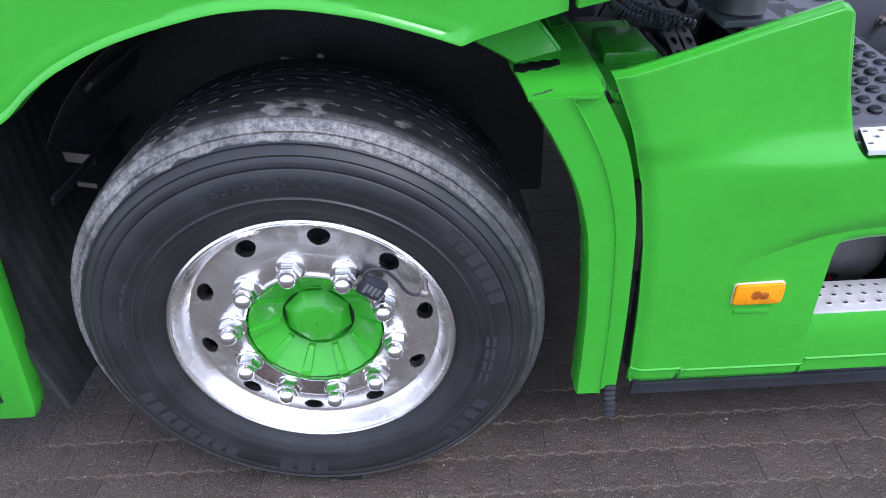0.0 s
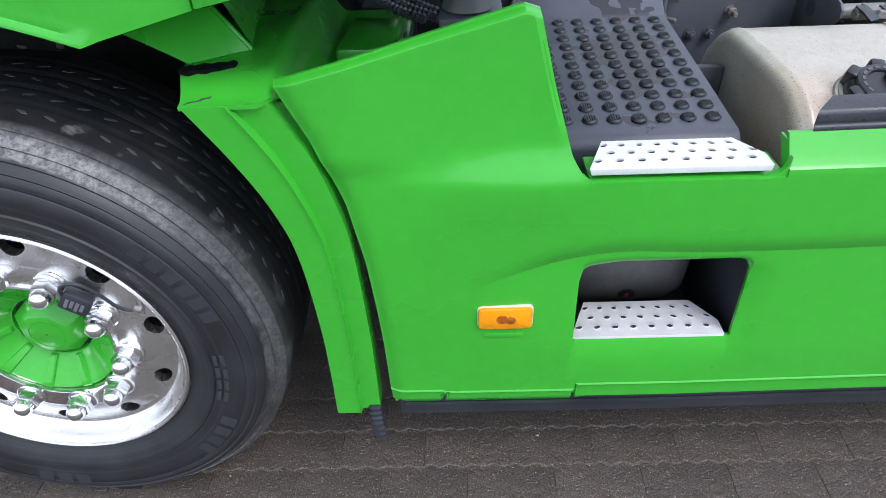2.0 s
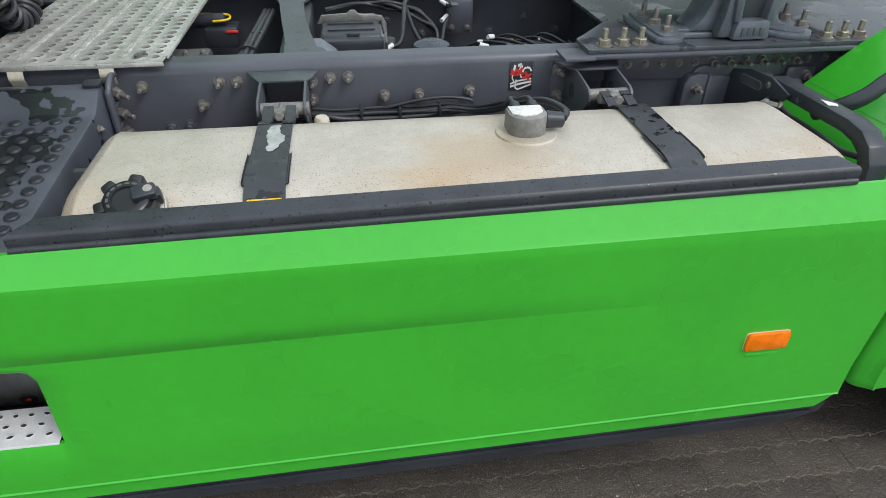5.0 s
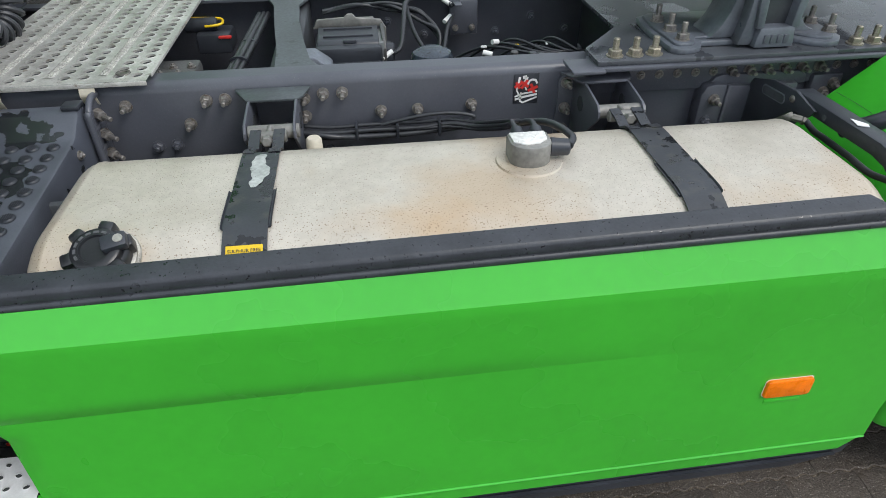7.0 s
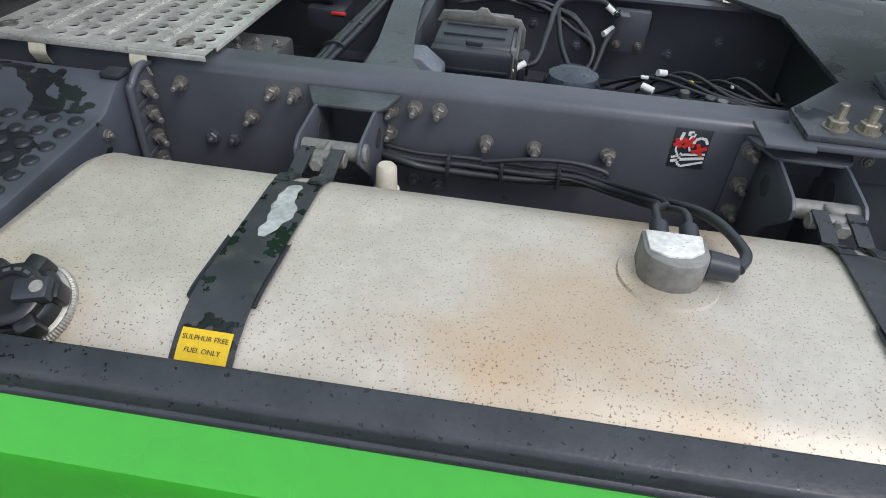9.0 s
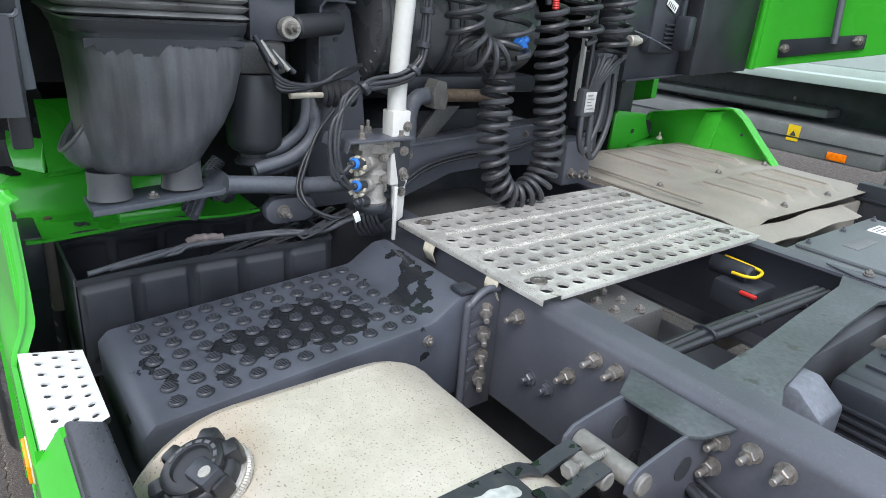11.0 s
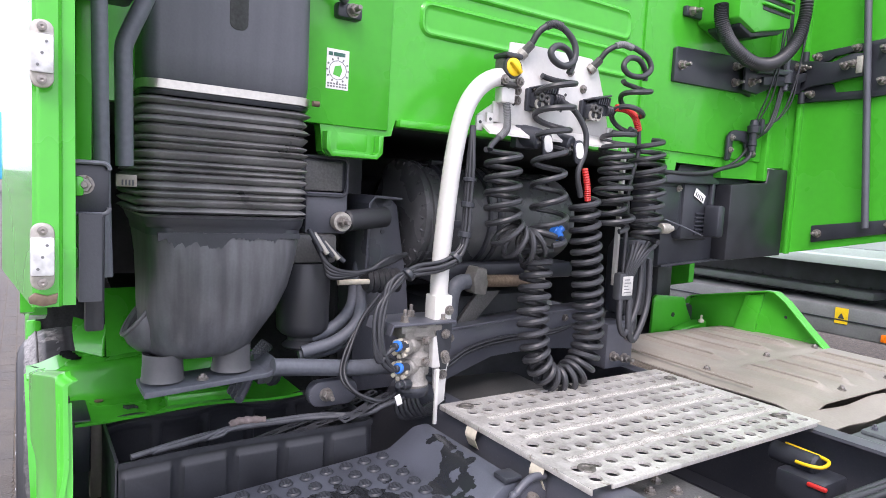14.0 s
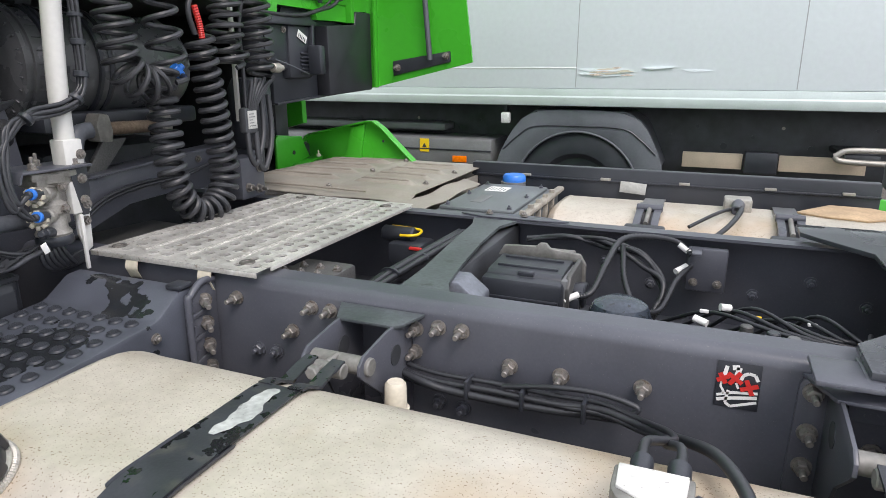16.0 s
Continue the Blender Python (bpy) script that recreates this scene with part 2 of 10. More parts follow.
YELLOW = material("yellow_plastic", (0.85, 0.56, 0.015), 0.4, vary=0.08)
AMBER = material("amber_lens", (0.95, 0.33, 0.002), 0.3, vary=0.12, scale=40, fine=500, coat=0.25, spec=0.3)
ORANGE = material("orange_lens", (0.90, 0.19, 0.002), 0.3, vary=0.12, scale=40, fine=500, coat=0.25, spec=0.3)
LENS = material("clear_lamp_lens", (0.62, 0.63, 0.63), 0.15, vary=0.15, scale=60, coat=0.6)
DULL_LABEL = material("dull_printed_label", (0.50, 0.50, 0.48), 0.55, vary=0.12, scale=40)
TAG = material("white_label", (0.78, 0.78, 0.76), 0.5, vary=0.06)
GREYBOX = material("grey_plastic", (0.16, 0.165, 0.17), 0.5, vary=0.15)
ADBLUE = material("grey_green_tank_plastic", (0.135, 0.150, 0.158), 0.45, vary=0.12)
CREAM = material("cream_plastic", (0.62, 0.57, 0.46), 0.45, vary=0.1)
RUST = material("rusty_pipe", (0.17, 0.125, 0.09), 0.6, metal=0.4, vary=0.35, scale=18)
BOX_WHITE = material("white_box_body", (0.72, 0.78, 0.80), 0.35, vary=0.03, scale=0.8, fine=30, bump=0.0)
BLUE_CAB = material("blue_cab_paint", (0.06, 0.42, 0.68), 0.35, vary=0.05)
GLASS_DARK = material("dark_window_glass", (0.02, 0.025, 0.03), 0.05, vary=0.1, coat=1.0)
CARD = material("brown_board", (0.60, 0.49, 0.37), 0.7, vary=0.12)
PAVER = material("dark_concrete_paver", (0.078, 0.064, 0.052), 0.6, vary=0.35, scale=5, fine=230, bump=1.0, spots=0.34, spot_colour=(0.34, 0.31, 0.27), spot_scale=210, per_piece=0.10, grain_mix=0.8, stain=(9.0, 0.54, (0.050, 0.036, 0.024), 0.7), lumps=(55.0, 0.9, 0.006))
JOINT = material("sandy_joint", (0.115, 0.092, 0.070), 0.95, vary=0.4, scale=20, fine=230, bump=0.9, grain_mix=0.7, spots=0.4, spot_colour=(0.38, 0.34, 0.29), spot_scale=190, lumps=(70.0, 1.0, 0.006))


def rubber_material():
    """Tyre rubber: black, with pale scuffed dust on the shoulder ring and streaks round it."""
    m = material("tyre_rubber", (0.020, 0.021, 0.023), 0.48, vary=0.25, scale=14, fine=330, bump=0.16, grain_mix=0.2)
    n, l = m.node_tree.nodes, m.node_tree.links
    b = n["Principled BSDF"]
    base = b.inputs["Base Color"].links[0].from_socket
    tc = n.new("ShaderNodeTexCoord")
    sep = n.new("ShaderNodeSeparateXYZ")
    l.new(tc.outputs["Object"], sep.inputs["Vector"])
    comb = n.new("ShaderNodeCombineXYZ")
    l.new(sep.outputs["X"], comb.inputs["X"])
    l.new(sep.outputs["Z"], comb.inputs["Y"])
    ln = n.new("ShaderNodeVectorMath")
    ln.operation = "LENGTH"
    l.new(comb.outputs["Vector"], ln.inputs[0])
    ring = n.new("ShaderNodeMapRange")
    ring.interpolation_type = "SMOOTHSTEP"
    ring.inputs["From Min"].default_value, ring.inputs["From Max"].default_value = 0.446, 0.450
    en, ea, em = n.new("ShaderNodeTexNoise"), n.new("ShaderNodeMath"), n.new("ShaderNodeMath")
    en.inputs["Scale"].default_value, en.inputs["Detail"].default_value = 22.0, 6.0
    l.new(tc.outputs["Object"], en.inputs["Vector"])
    em.operation, em.inputs[1].default_value, em.inputs[2].default_value = "MULTIPLY_ADD", 0.022, -0.011
    l.new(en.outputs["Fac"], em.inputs[0])
    ea.operation = "ADD"
    l.new(em.outputs["Value"], ea.inputs[0])
    l.new(ln.outputs["Value"], ea.inputs[1])
    l.new(ea.outputs["Value"], ring.inputs["Value"])
    side = n.new("ShaderNodeMapRange")
    side.inputs["From Min"].default_value, side.inputs["From Max"].default_value = 0.060, 0.095
    side.inputs["To Min"].default_value, side.inputs["To Max"].default_value = 1.0, 0.0
    l.new(sep.outputs["Y"], side.inputs["Value"])
    ns = n.new("ShaderNodeTexNoise")
    ns.inputs["Scale"].default_value, ns.inputs["Detail"].default_value = 6.0, 6.0
    l.new(tc.outputs["Object"], ns.inputs["Vector"])
    nr = n.new("ShaderNodeMapRange")
    nr.inputs["From Min"].default_value, nr.inputs["From Max"].default_value = 0.22, 0.46
    l.new(ns.outputs["Fac"], nr.inputs["Value"])
    fn = n.new("ShaderNodeTexNoise")
    fn.inputs["Scale"].default_value, fn.inputs["Detail"].default_value = 70.0, 14.0
    fn.inputs["Roughness"].default_value = 0.85
    l.new(tc.outputs["Object"], fn.inputs["Vector"])
    fr = n.new("ShaderNodeMapRange")
    fr.inputs["From Min"].default_value, fr.inputs["From Max"].default_value = 0.42, 0.58
    fr.inputs["To Min"].default_value = 0.15
    l.new(fn.outputs["Fac"], fr.inputs["Value"])
    worn = n.new("ShaderNodeMath")
    worn.operation = "MULTIPLY"
    l.new(nr.outputs["Result"], worn.inputs[0])
    l.new(fr.outputs["Result"], worn.inputs[1])
    m1, m2, m3 = (n.new("ShaderNodeMath") for _ in range(3))
    for k in (m1, m2, m3):
        k.operation = "MULTIPLY"
    l.new(ring.outputs["Result"], m1.inputs[0])
    l.new(side.outputs["Result"], m1.inputs[1])
    l.new(m1.outputs["Value"], m2.inputs[0])
    l.new(worn.outputs["Value"], m2.inputs[1])
    top = n.new("ShaderNodeMapRange")
    top.inputs["From Min"].default_value, top.inputs["From Max"].default_value = 0.470, 0.482
    top.inputs["To Min"].default_value, top.inputs["To Max"].default_value = 0.0, 1.0
    l.new(ln.outputs["Value"], top.inputs["Value"])
    pn, pm, px = n.new("ShaderNodeTexNoise"), n.new("ShaderNodeMapRange"), n.new("ShaderNodeMix")
    pn.inputs["Scale"].default_value, pn.inputs["Detail"].default_value = 16.0, 3.0
    l.new(tc.outputs["Object"], pn.inputs["Vector"])
    pm.inputs["From Min"].default_value, pm.inputs["From Max"].default_value, pm.inputs["To Max"].default_value = 0.54, 0.60, 0.8
    l.new(pn.outputs["Fac"], pm.inputs["Value"])
    px.inputs["A"].default_value = 1.0
    l.new(top.outputs["Result"], px.inputs["Factor"])
    l.new(pm.outputs["Result"], px.inputs["B"])
    l.new(px.outputs["Result"], m3.inputs[1])
    turn, faded = n.new("ShaderNodeMapRange"), n.new("ShaderNodeMath")
    turn.inputs["From Min"].default_value, turn.inputs["From Max"].default_value = 0.10, 0.40
    turn.inputs["To Min"].default_value, turn.inputs["To Max"].default_value = 1.0, 0.28
    l.new(sep.outputs["X"], turn.inputs["Value"])
    faded.operation = "MULTIPLY"
    l.new(m2.outputs["Value"], faded.inputs[0])
    l.new(turn.outputs["Result"], faded.inputs[1])
    l.new(faded.outputs["Value"], m3.inputs[0])
    mx = n.new("ShaderNodeMix")
    mx.data_type = "RGBA"
    tone = n.new("ShaderNodeMix")
    tone.data_type = "RGBA"
    tone.inputs["A"].default_value, tone.inputs["B"].default_value = (0.25, 0.25, 0.25, 1), (0.42, 0.40, 0.37, 1)
    l.new(en.outputs["Fac"], tone.inputs["Factor"])
    l.new(tone.outputs["Result"], mx.inputs["B"])
    # thin dusty rings on the sidewall
    ang, rv = n.new("ShaderNodeMath"), n.new("ShaderNodeCombineXYZ")
    ang.operation, ang.inputs[1].default_value = "MULTIPLY", 130.0
    l.new(ln.outputs["Value"], ang.inputs[0])
    l.new(ang.outputs["Value"], rv.inputs["X"])
    rn, rm, rx = n.new("ShaderNodeTexNoise"), n.new("ShaderNodeMapRange"), n.new("ShaderNodeMix")
    rn.inputs["Scale"].default_value = 1.0
    l.new(rv.outputs["Vector"], rn.inputs["Vector"])
    rm.inputs["From Min"].default_value, rm.inputs["From Max"].default_value, rm.inputs["To Max"].default_value = 0.52, 0.70, 0.30
    l.new(rn.outputs["Fac"], rm.inputs["Value"])
    rx.data_type = "RGBA"
    rx.inputs["B"].default_value = (0.10, 0.098, 0.094, 1)
    l.new(rm.outputs["Result"], rx.inputs["Factor"])
    l.new(base, rx.inputs["A"])
    l.new(rx.outputs["Result"], mx.inputs["A"])
    l.new(m3.outputs["Value"], mx.inputs["Factor"])
    l.new(mx.outputs["Result"], b.inputs["Base Color"])
    return m


RUBBER = rubber_material()
# wheel well black, also painted in where holes and a groove look shaded
WELL = material("black_well_and_shade", (0.026, 0.030, 0.029), 0.6, vary=0.4, scale=10, fine=120, bump=0.4)


# ---- building helpers ----
WORLD_OF = {}


def place_under(ob, parent, m=None):
    """Parents ob and stands it at the world pose m."""
    m = m or Matrix.Identity(4)
    if parent:
        while parent.parent and parent.parent.parent:
            parent = parent.parent
        ob.parent = parent
        ob.matrix_parent_inverse = WORLD_OF[parent.name].inverted()
    ob.matrix_basis = m
    WORLD_OF[ob.name] = m
    return ob


def mesh_of(name, bm, mat, angle=38):
    me = bpy.data.meshes.new(name)
    bm.normal_update()
    bm.to_mesh(me)
    bm.free()
    if mat:
        me.materials.append(mat)
    me.polygons.foreach_set("use_smooth", [True] * len(me.polygons))
    me.set_sharp_from_angle(angle=radians(angle))
    return me


def part(name, bm, mat, parent, label="", angle=38):
    """Links a bmesh as one mesh object under a thing or a part."""
    ob = new(name, mesh_of(name, bm, mat, angle))
    if label:
        tagged(ob, label)
    return place_under(ob, parent)


def thing(name, base, label, category, group="", kind=""):
    ob = place_under(new(name), None, Matrix.Translation(base))
    ob.empty_display_size = 0.1
    return tagged(ob, label, category, group, kind)


def solo(name, bm, mat, label, category, group="", kind="", angle=38):
    ob = place_under(new(name, mesh_of(name, bm, mat, angle)), None)
    return tagged(ob, label, category, group, kind)


def share(name, me, m, parent, label=""):
    """One more object on a shared mesh, at the world pose m."""
    ob = new(name, me)
    if label:
        tagged(ob, label)
    return place_under(ob, parent, m)


def join(*bms):
    out = bms[0]
    for b in bms[1:]:
        me = bpy.data.meshes.new("tmp")
        b.to_mesh(me)
        b.free()
        out.from_mesh(me)
        bpy.data.meshes.remove(me)
    return out


def moved(bm, m):
    bmesh.ops.transform(bm, matrix=m, verts=bm.verts)
    return bm


def box(x0, x1, y0, y1, z0, z1, bevel=0.004, seg=2):
    bm = bmesh.new()
    bmesh.ops.create_cube(bm, size=1)
    moved(bm, Matrix.Translation(((x0 + x1) / 2, (y0 + y1) / 2, (z0 + z1) / 2)) @ Matrix.Diagonal((abs(x1 - x0), abs(y1 - y0), abs(z1 - z0), 1)))
    if bevel:
        b = min(bevel, 0.45 * min(abs(x1 - x0), abs(y1 - y0), abs(z1 - z0)))
        bmesh.ops.bevel(bm, geom=bm.edges[:], offset=b, segments=seg, affect="EDGES", profile=0.5)
    return bm


def frame_to(p0, p1):
    d = Vector(p1) - Vector(p0)
    return Matrix.Translation(p0) @ d.to_track_quat("Z", "Y").to_matrix().to_4x4(), d.length


def lathe(profile, m=None, seg=32, close=False):
    """Turns (radius, height) pairs round the local z axis."""
    bm = bmesh.new()
    rings = []
    for r, h in profile:
        if r < 1e-5:
            rings.append([bm.verts.new((0, 0, h))])
        else:
            rings.append([bm.verts.new((r * math.cos(2 * math.pi * k / seg), r * math.sin(2 * math.pi * k / seg), h)) for k in range(seg)])
    pairs = list(zip(rings, rings[1:]))
    if close:
        pairs.append((rings[-1], rings[0]))
    for a, b in pairs:
        for k in range(seg):
            k2 = (k + 1) % seg
            if len(a) == 1 and len(b) > 1:
                bm.faces.new((a[0], b[k], b[k2]))
            elif len(b) == 1 and len(a) > 1:
                bm.faces.new((a[k], b[0], a[k2]))
            elif len(a) > 1:
                bm.faces.new((a[k], b[k], b[k2], a[k2]))
    bmesh.ops.recalc_face_normals(bm, faces=bm.faces)
    return moved(bm, m) if m else bm


def rod(p0, p1, r0, r1=None, seg=20, bevel=0.0):
    m, d = frame_to(p0, p1)
    r1 = r0 if r1 is None else r1
    c = bevel
    if c:
        prof = [(0, 0), (r0 - c, 0), (r0, c), (r1, d - c), (r1 - c, d), (0, d)]
    else:
        prof = [(0, 0), (r0, 0), (r1, d), (0, d)]
    return lathe(prof, m, seg)


def smooth_path(points, steps=8):
    """A rounded line through the points."""
    p = [Vector(q) for q in points]
    p = [2 * p[0] - p[1]] + p + [2 * p[-1] - p[-2]]
    out = []
    for i in range(1, len(p) - 2):
        a, b, c, d = p[i - 1], p[i], p[i + 1], p[i + 2]
        for k in range(steps):
            t = k / steps
            out.append(0.5 * ((2 * b) + (c - a) * t + (2 * a - 5 * b + 4 * c - d) * t * t + (3 * b - a - 3 * c + d) * t ** 3))
    out.append(p[-2])
    return out


def sweep(line, r, seg=10, ridges=0.0, every=2):
    """A pipe along a dense line; ridges makes it a corrugated hose."""
    bm = bmesh.new()
    line = [Vector(q) for q in line]
    rings, nrm = [], None
    for i, q in enumerate(line):
        t = (line[min(i + 1, len(line) - 1)] - line[max(i - 1, 0)])
        if t.length < 1e-9:
            t = Vector((0, 0, 1))
        t.normalize()
        if nrm is None:
            nrm = t.orthogonal().normalized()
        nrm = (nrm - t * nrm.dot(t))
        nrm = nrm.normalized() if nrm.length > 1e-6 else t.orthogonal().normalized()
        bi = t.cross(nrm)
        rr = r + (ridges if (i // every) % 2 else 0.0)
        rings.append([bm.verts.new(q + nrm * (rr * math.cos(2 * math.pi * k / seg)) + bi * (rr * math.sin(2 * math.pi * k / seg))) for k in range(seg)])
    for a, b in zip(rings, rings[1:]):
        for k in range(seg):
            bm.faces.new((a[k], a[(k + 1) % seg], b[(k + 1) % seg], b[k]))
    bm.faces.new(rings[0][::-1])
    bm.faces.new(rings[-1])
    bmesh.ops.recalc_face_normals(bm, faces=bm.faces)
    return bm


def pipe(points, r, seg=10, steps=8):
    return sweep(smooth_path(points, steps), r, seg)


def prism(poly, axis, a0, a1, bevel=0.0, seg=2):
    """A flat outline pushed along an axis. poly holds the two other coordinates in x, y, z order."""
    def at(u, v, a):
        return {"x": (a, u, v), "y": (u, a, v), "z": (u, v, a)}[axis]
    bm = bmesh.new()
    lo = [bm.verts.new(at(u, v, a0)) for u, v in poly]
    hi = [bm.verts.new(at(u, v, a1)) for u, v in poly]
    bm.faces.new(lo)
    bm.faces.new(hi[::-1])
    n = len(poly)
    for k in range(n):
        bm.faces.new((lo[k], hi[k], hi[(k + 1) % n], lo[(k + 1) % n]))
    bmesh.ops.recalc_face_normals(bm, faces=bm.faces)
    if bevel:
        bmesh.ops.bevel(bm, geom=bm.edges[:], offset=bevel, segments=seg, affect="EDGES", profile=0.5)
    return bm


def arc(cx, cy, r, a0, a1, n=6):
    return [(cx + r * math.cos(radians(a0 + (a1 - a0) * k / n)), cy + r * math.sin(radians(a0 + (a1 - a0) * k / n))) for k in range(n + 1)]


def rounded(x0, x1, y0, y1, r, n=5):
    return (arc(x1 - r, y1 - r, r, 0, 90, n) + arc(x0 + r, y1 - r, r, 90, 180, n) + arc(x0 + r, y0 + r, r, 180, 270, n) + arc(x1 - r, y0 + r, r, 270, 360, n))


def sheet(fn, us, vs, thick=0.0, way=(0, 1, 0)):
    """A curved sheet through fn(u, v); thick gives it a back along way and closed edges."""
    bm = bmesh.new()
    def layer(off):
        return [[bm.verts.new(Vector(fn(u, v)) + off) for v in vs] for u in us]
    front = layer(Vector((0, 0, 0)))
    nu, nv = len(us), len(vs)
    for i in range(nu - 1):
        for j in range(nv - 1):
            bm.faces.new((front[i][j], front[i + 1][j], front[i + 1][j + 1], front[i][j + 1]))
    if thick:
        back = layer(Vector(way) * thick)
        for i in range(nu - 1):
            for j in range(nv - 1):
                bm.faces.new((back[i][j], back[i][j + 1], back[i + 1][j + 1], back[i + 1][j]))
        rim = [(i, 0) for i in range(nu)] + [(nu - 1, j) for j in range(1, nv)] + [(i, nv - 1) for i in range(nu - 2, -1, -1)] + [(0, j) for j in range(nv - 2, 0, -1)]
        for (a, b), (c, d) in zip(rim, rim[1:] + rim[:1]):
            bm.faces.new((front[a][b], back[a][b], back[c][d], front[c][d]))
        bmesh.ops.recalc_face_normals(bm, faces=bm.faces)
    return bm


def span(a, b, n):
    return [a + (b - a) * k / n for k in range(n + 1)]


def ease(a, b, v):
    t = max(0.0, min(1.0, (v - a) / (b - a)))
    return t * t * (3 - 2 * t)


def along(knots, v):
    """The value at v on a broken line of (v, value) knots."""
    if v <= knots[0][0]:
        return knots[0][1]
    for (a, p), (b, q) in zip(knots, knots[1:]):
        if v <= b:
            return p + (q - p) * (v - a) / (b - a)
    return knots[-1][1]


def holed_sheet(fn, us, vs, hole, n=4, depth=0.004, lip=0.0):
    """Cells between us and vs, each with a round hole. fn(u, v, d) gives the place, d lying behind the face.
    hole(i, j) gives (ru, rv) in u, v units, or None for a plain cell. lip raises the rim of the hole."""
    bm = bmesh.new()
    cache = {}
    def vert(u, v, d):
        key = (round(u, 5), round(v, 5), round(d, 5))
        if key not in cache:
            cache[key] = bm.verts.new(fn(u, v, d))
        return cache[key]
    for i in range(len(us) - 1):
        for j in range(len(vs) - 1):
            u0, u1, v0, v1 = us[i], us[i + 1], vs[j], vs[j + 1]
            h = hole(i, j)
            edge = [(u0 + (u1 - u0) * k / n, v0) for k in range(n)] + [(u1, v0 + (v1 - v0) * k / n) for k in range(n)]
            edge += [(u1 - (u1 - u0) * k / n, v1) for k in range(n)] + [(u0, v1 - (v1 - v0) * k / n) for k in range(n)]
            if not h:
                bm.faces.new([vert(u, v, 0) for u, v in edge])
                continue
            cu, cv = (u0 + u1) / 2, (v0 + v1) / 2
            m = len(edge)
            circ = []
            for k in range(m):
                a = math.radians(-135) + 2 * math.pi * k / m
                circ.append((cu + h[0] * math.cos(a), cv + h[1] * math.sin(a)))
            wide = [(cu + (u - cu) * 1.35, cv + (v - cv) * 1.35) for u, v in circ]
            loops = [[vert(u, v, 0) for u, v in edge]]
            if lip:
                loops.append([bm.verts.new(fn(u, v, 0)) for u, v in wide])
            loops.append([bm.verts.new(fn(u, v, -lip)) for u, v in circ])
            loops.append([bm.verts.new(fn(u, v, depth)) for u, v in circ])
            for A, B in zip(loops, loops[1:]):
                for k in range(m):
                    bm.faces.new((A[k], A[(k + 1) % m], B[(k + 1) % m], B[k]))
    bmesh.ops.recalc_face_normals(bm, faces=bm.faces)
    return bm


def coil(line, radius, r, turns, seg=8, per_turn=18, start=0.0):
    """A coiled hose wound round a line."""
    path = smooth_path(line, 14)
    lens = [0.0]
    for a, b in zip(path, path[1:]):
        lens.append(lens[-1] + (b - a).length)
    def at(s):
        for k in range(len(path) - 1):
            if s <= lens[k + 1]:
                t = (s - lens[k]) / max(1e-9, lens[k + 1] - lens[k])
                return path[k].lerp(path[k + 1], t), (path[k + 1] - path[k]).normalized()
        return path[-1], (path[-1] - path[-2]).normalized()
    total, out, nrm = lens[-1], [], None
    count = int(turns * per_turn)
    for k in range(count + 1):
        q, t = at(total * k / count)
        if nrm is None:
            nrm = t.orthogonal().normalized()
        nrm = (nrm - t * nrm.dot(t)).normalized()
        a = start + 2 * math.pi * turns * k / count
        rad = radius(k / count) if callable(radius) else radius
        out.append(q + nrm * (rad * math.cos(a)) + t.cross(nrm) * (rad * math.sin(a)))
    return sweep(out, r * 0.9, seg)


def hex_bolt_mesh(name, mat, r=0.014, head=0.012, stud=0.018):
    """A hexagonal nut on a washer with a stud, pointing along local +z."""
    washer = lathe([(0, 0), (r * 1.45, 0), (r * 1.45, 0.003), (0, 0.003)], None, 20)
    nut = lathe([(0, 0.003), (r * 1.12, 0.003), (r * 1.15, 0.005), (r * 1.15, head), (r * 1.0, head + 0.002), (0, head + 0.002)], None, 6)
    pin = lathe([(0, head), (r * 0.55, head), (r * 0.55, head + stud - 0.002), (r * 0.42, head + stud), (0, head + stud)], None, 12)
    return mesh_of(name, join(washer, nut, pin), mat, 30)


def facing(p, d, spin=0.0):
    """The pose at p whose z axis points along d."""
    return Matrix.Translation(p) @ Vector(d).to_track_quat("Z", "Y").to_matrix().to_4x4() @ Matrix.Rotation(spin, 4, "Z")


BOLT = hex_bolt_mesh("frame_bolt", ZINC, 0.0108, 0.017, 0.022)
LONG_BOLT = hex_bolt_mesh("bracket_bolt", ZINC, 0.0112, 0.020, 0.030)
DARK_BOLT = hex_bolt_mesh("dark_bolt", FRAME, 0.011, 0.012, 0.012)
BOLT_GOLD = hex_bolt_mesh("plate_bolt", BRASS, 0.015, 0.016, 0.03)
BOLT_PLAIN = hex_bolt_mesh("pedestal_bolt", ZINC, 0.0135, 0.016, 0.030)
SMALL_BOLT = hex_bolt_mesh("small_bolt", ZINC, 0.008, 0.007, 0.006)

# ---- the tractor truck: one thing, its assemblies as parts ----
truck = thing("tractor_truck", (1.2, 1.235, 0), "bright green tractor unit with side skirts, parked on dark pavers", "truck")
AXLE_Y = Matrix.Rotation(radians(-90), 4, "X")


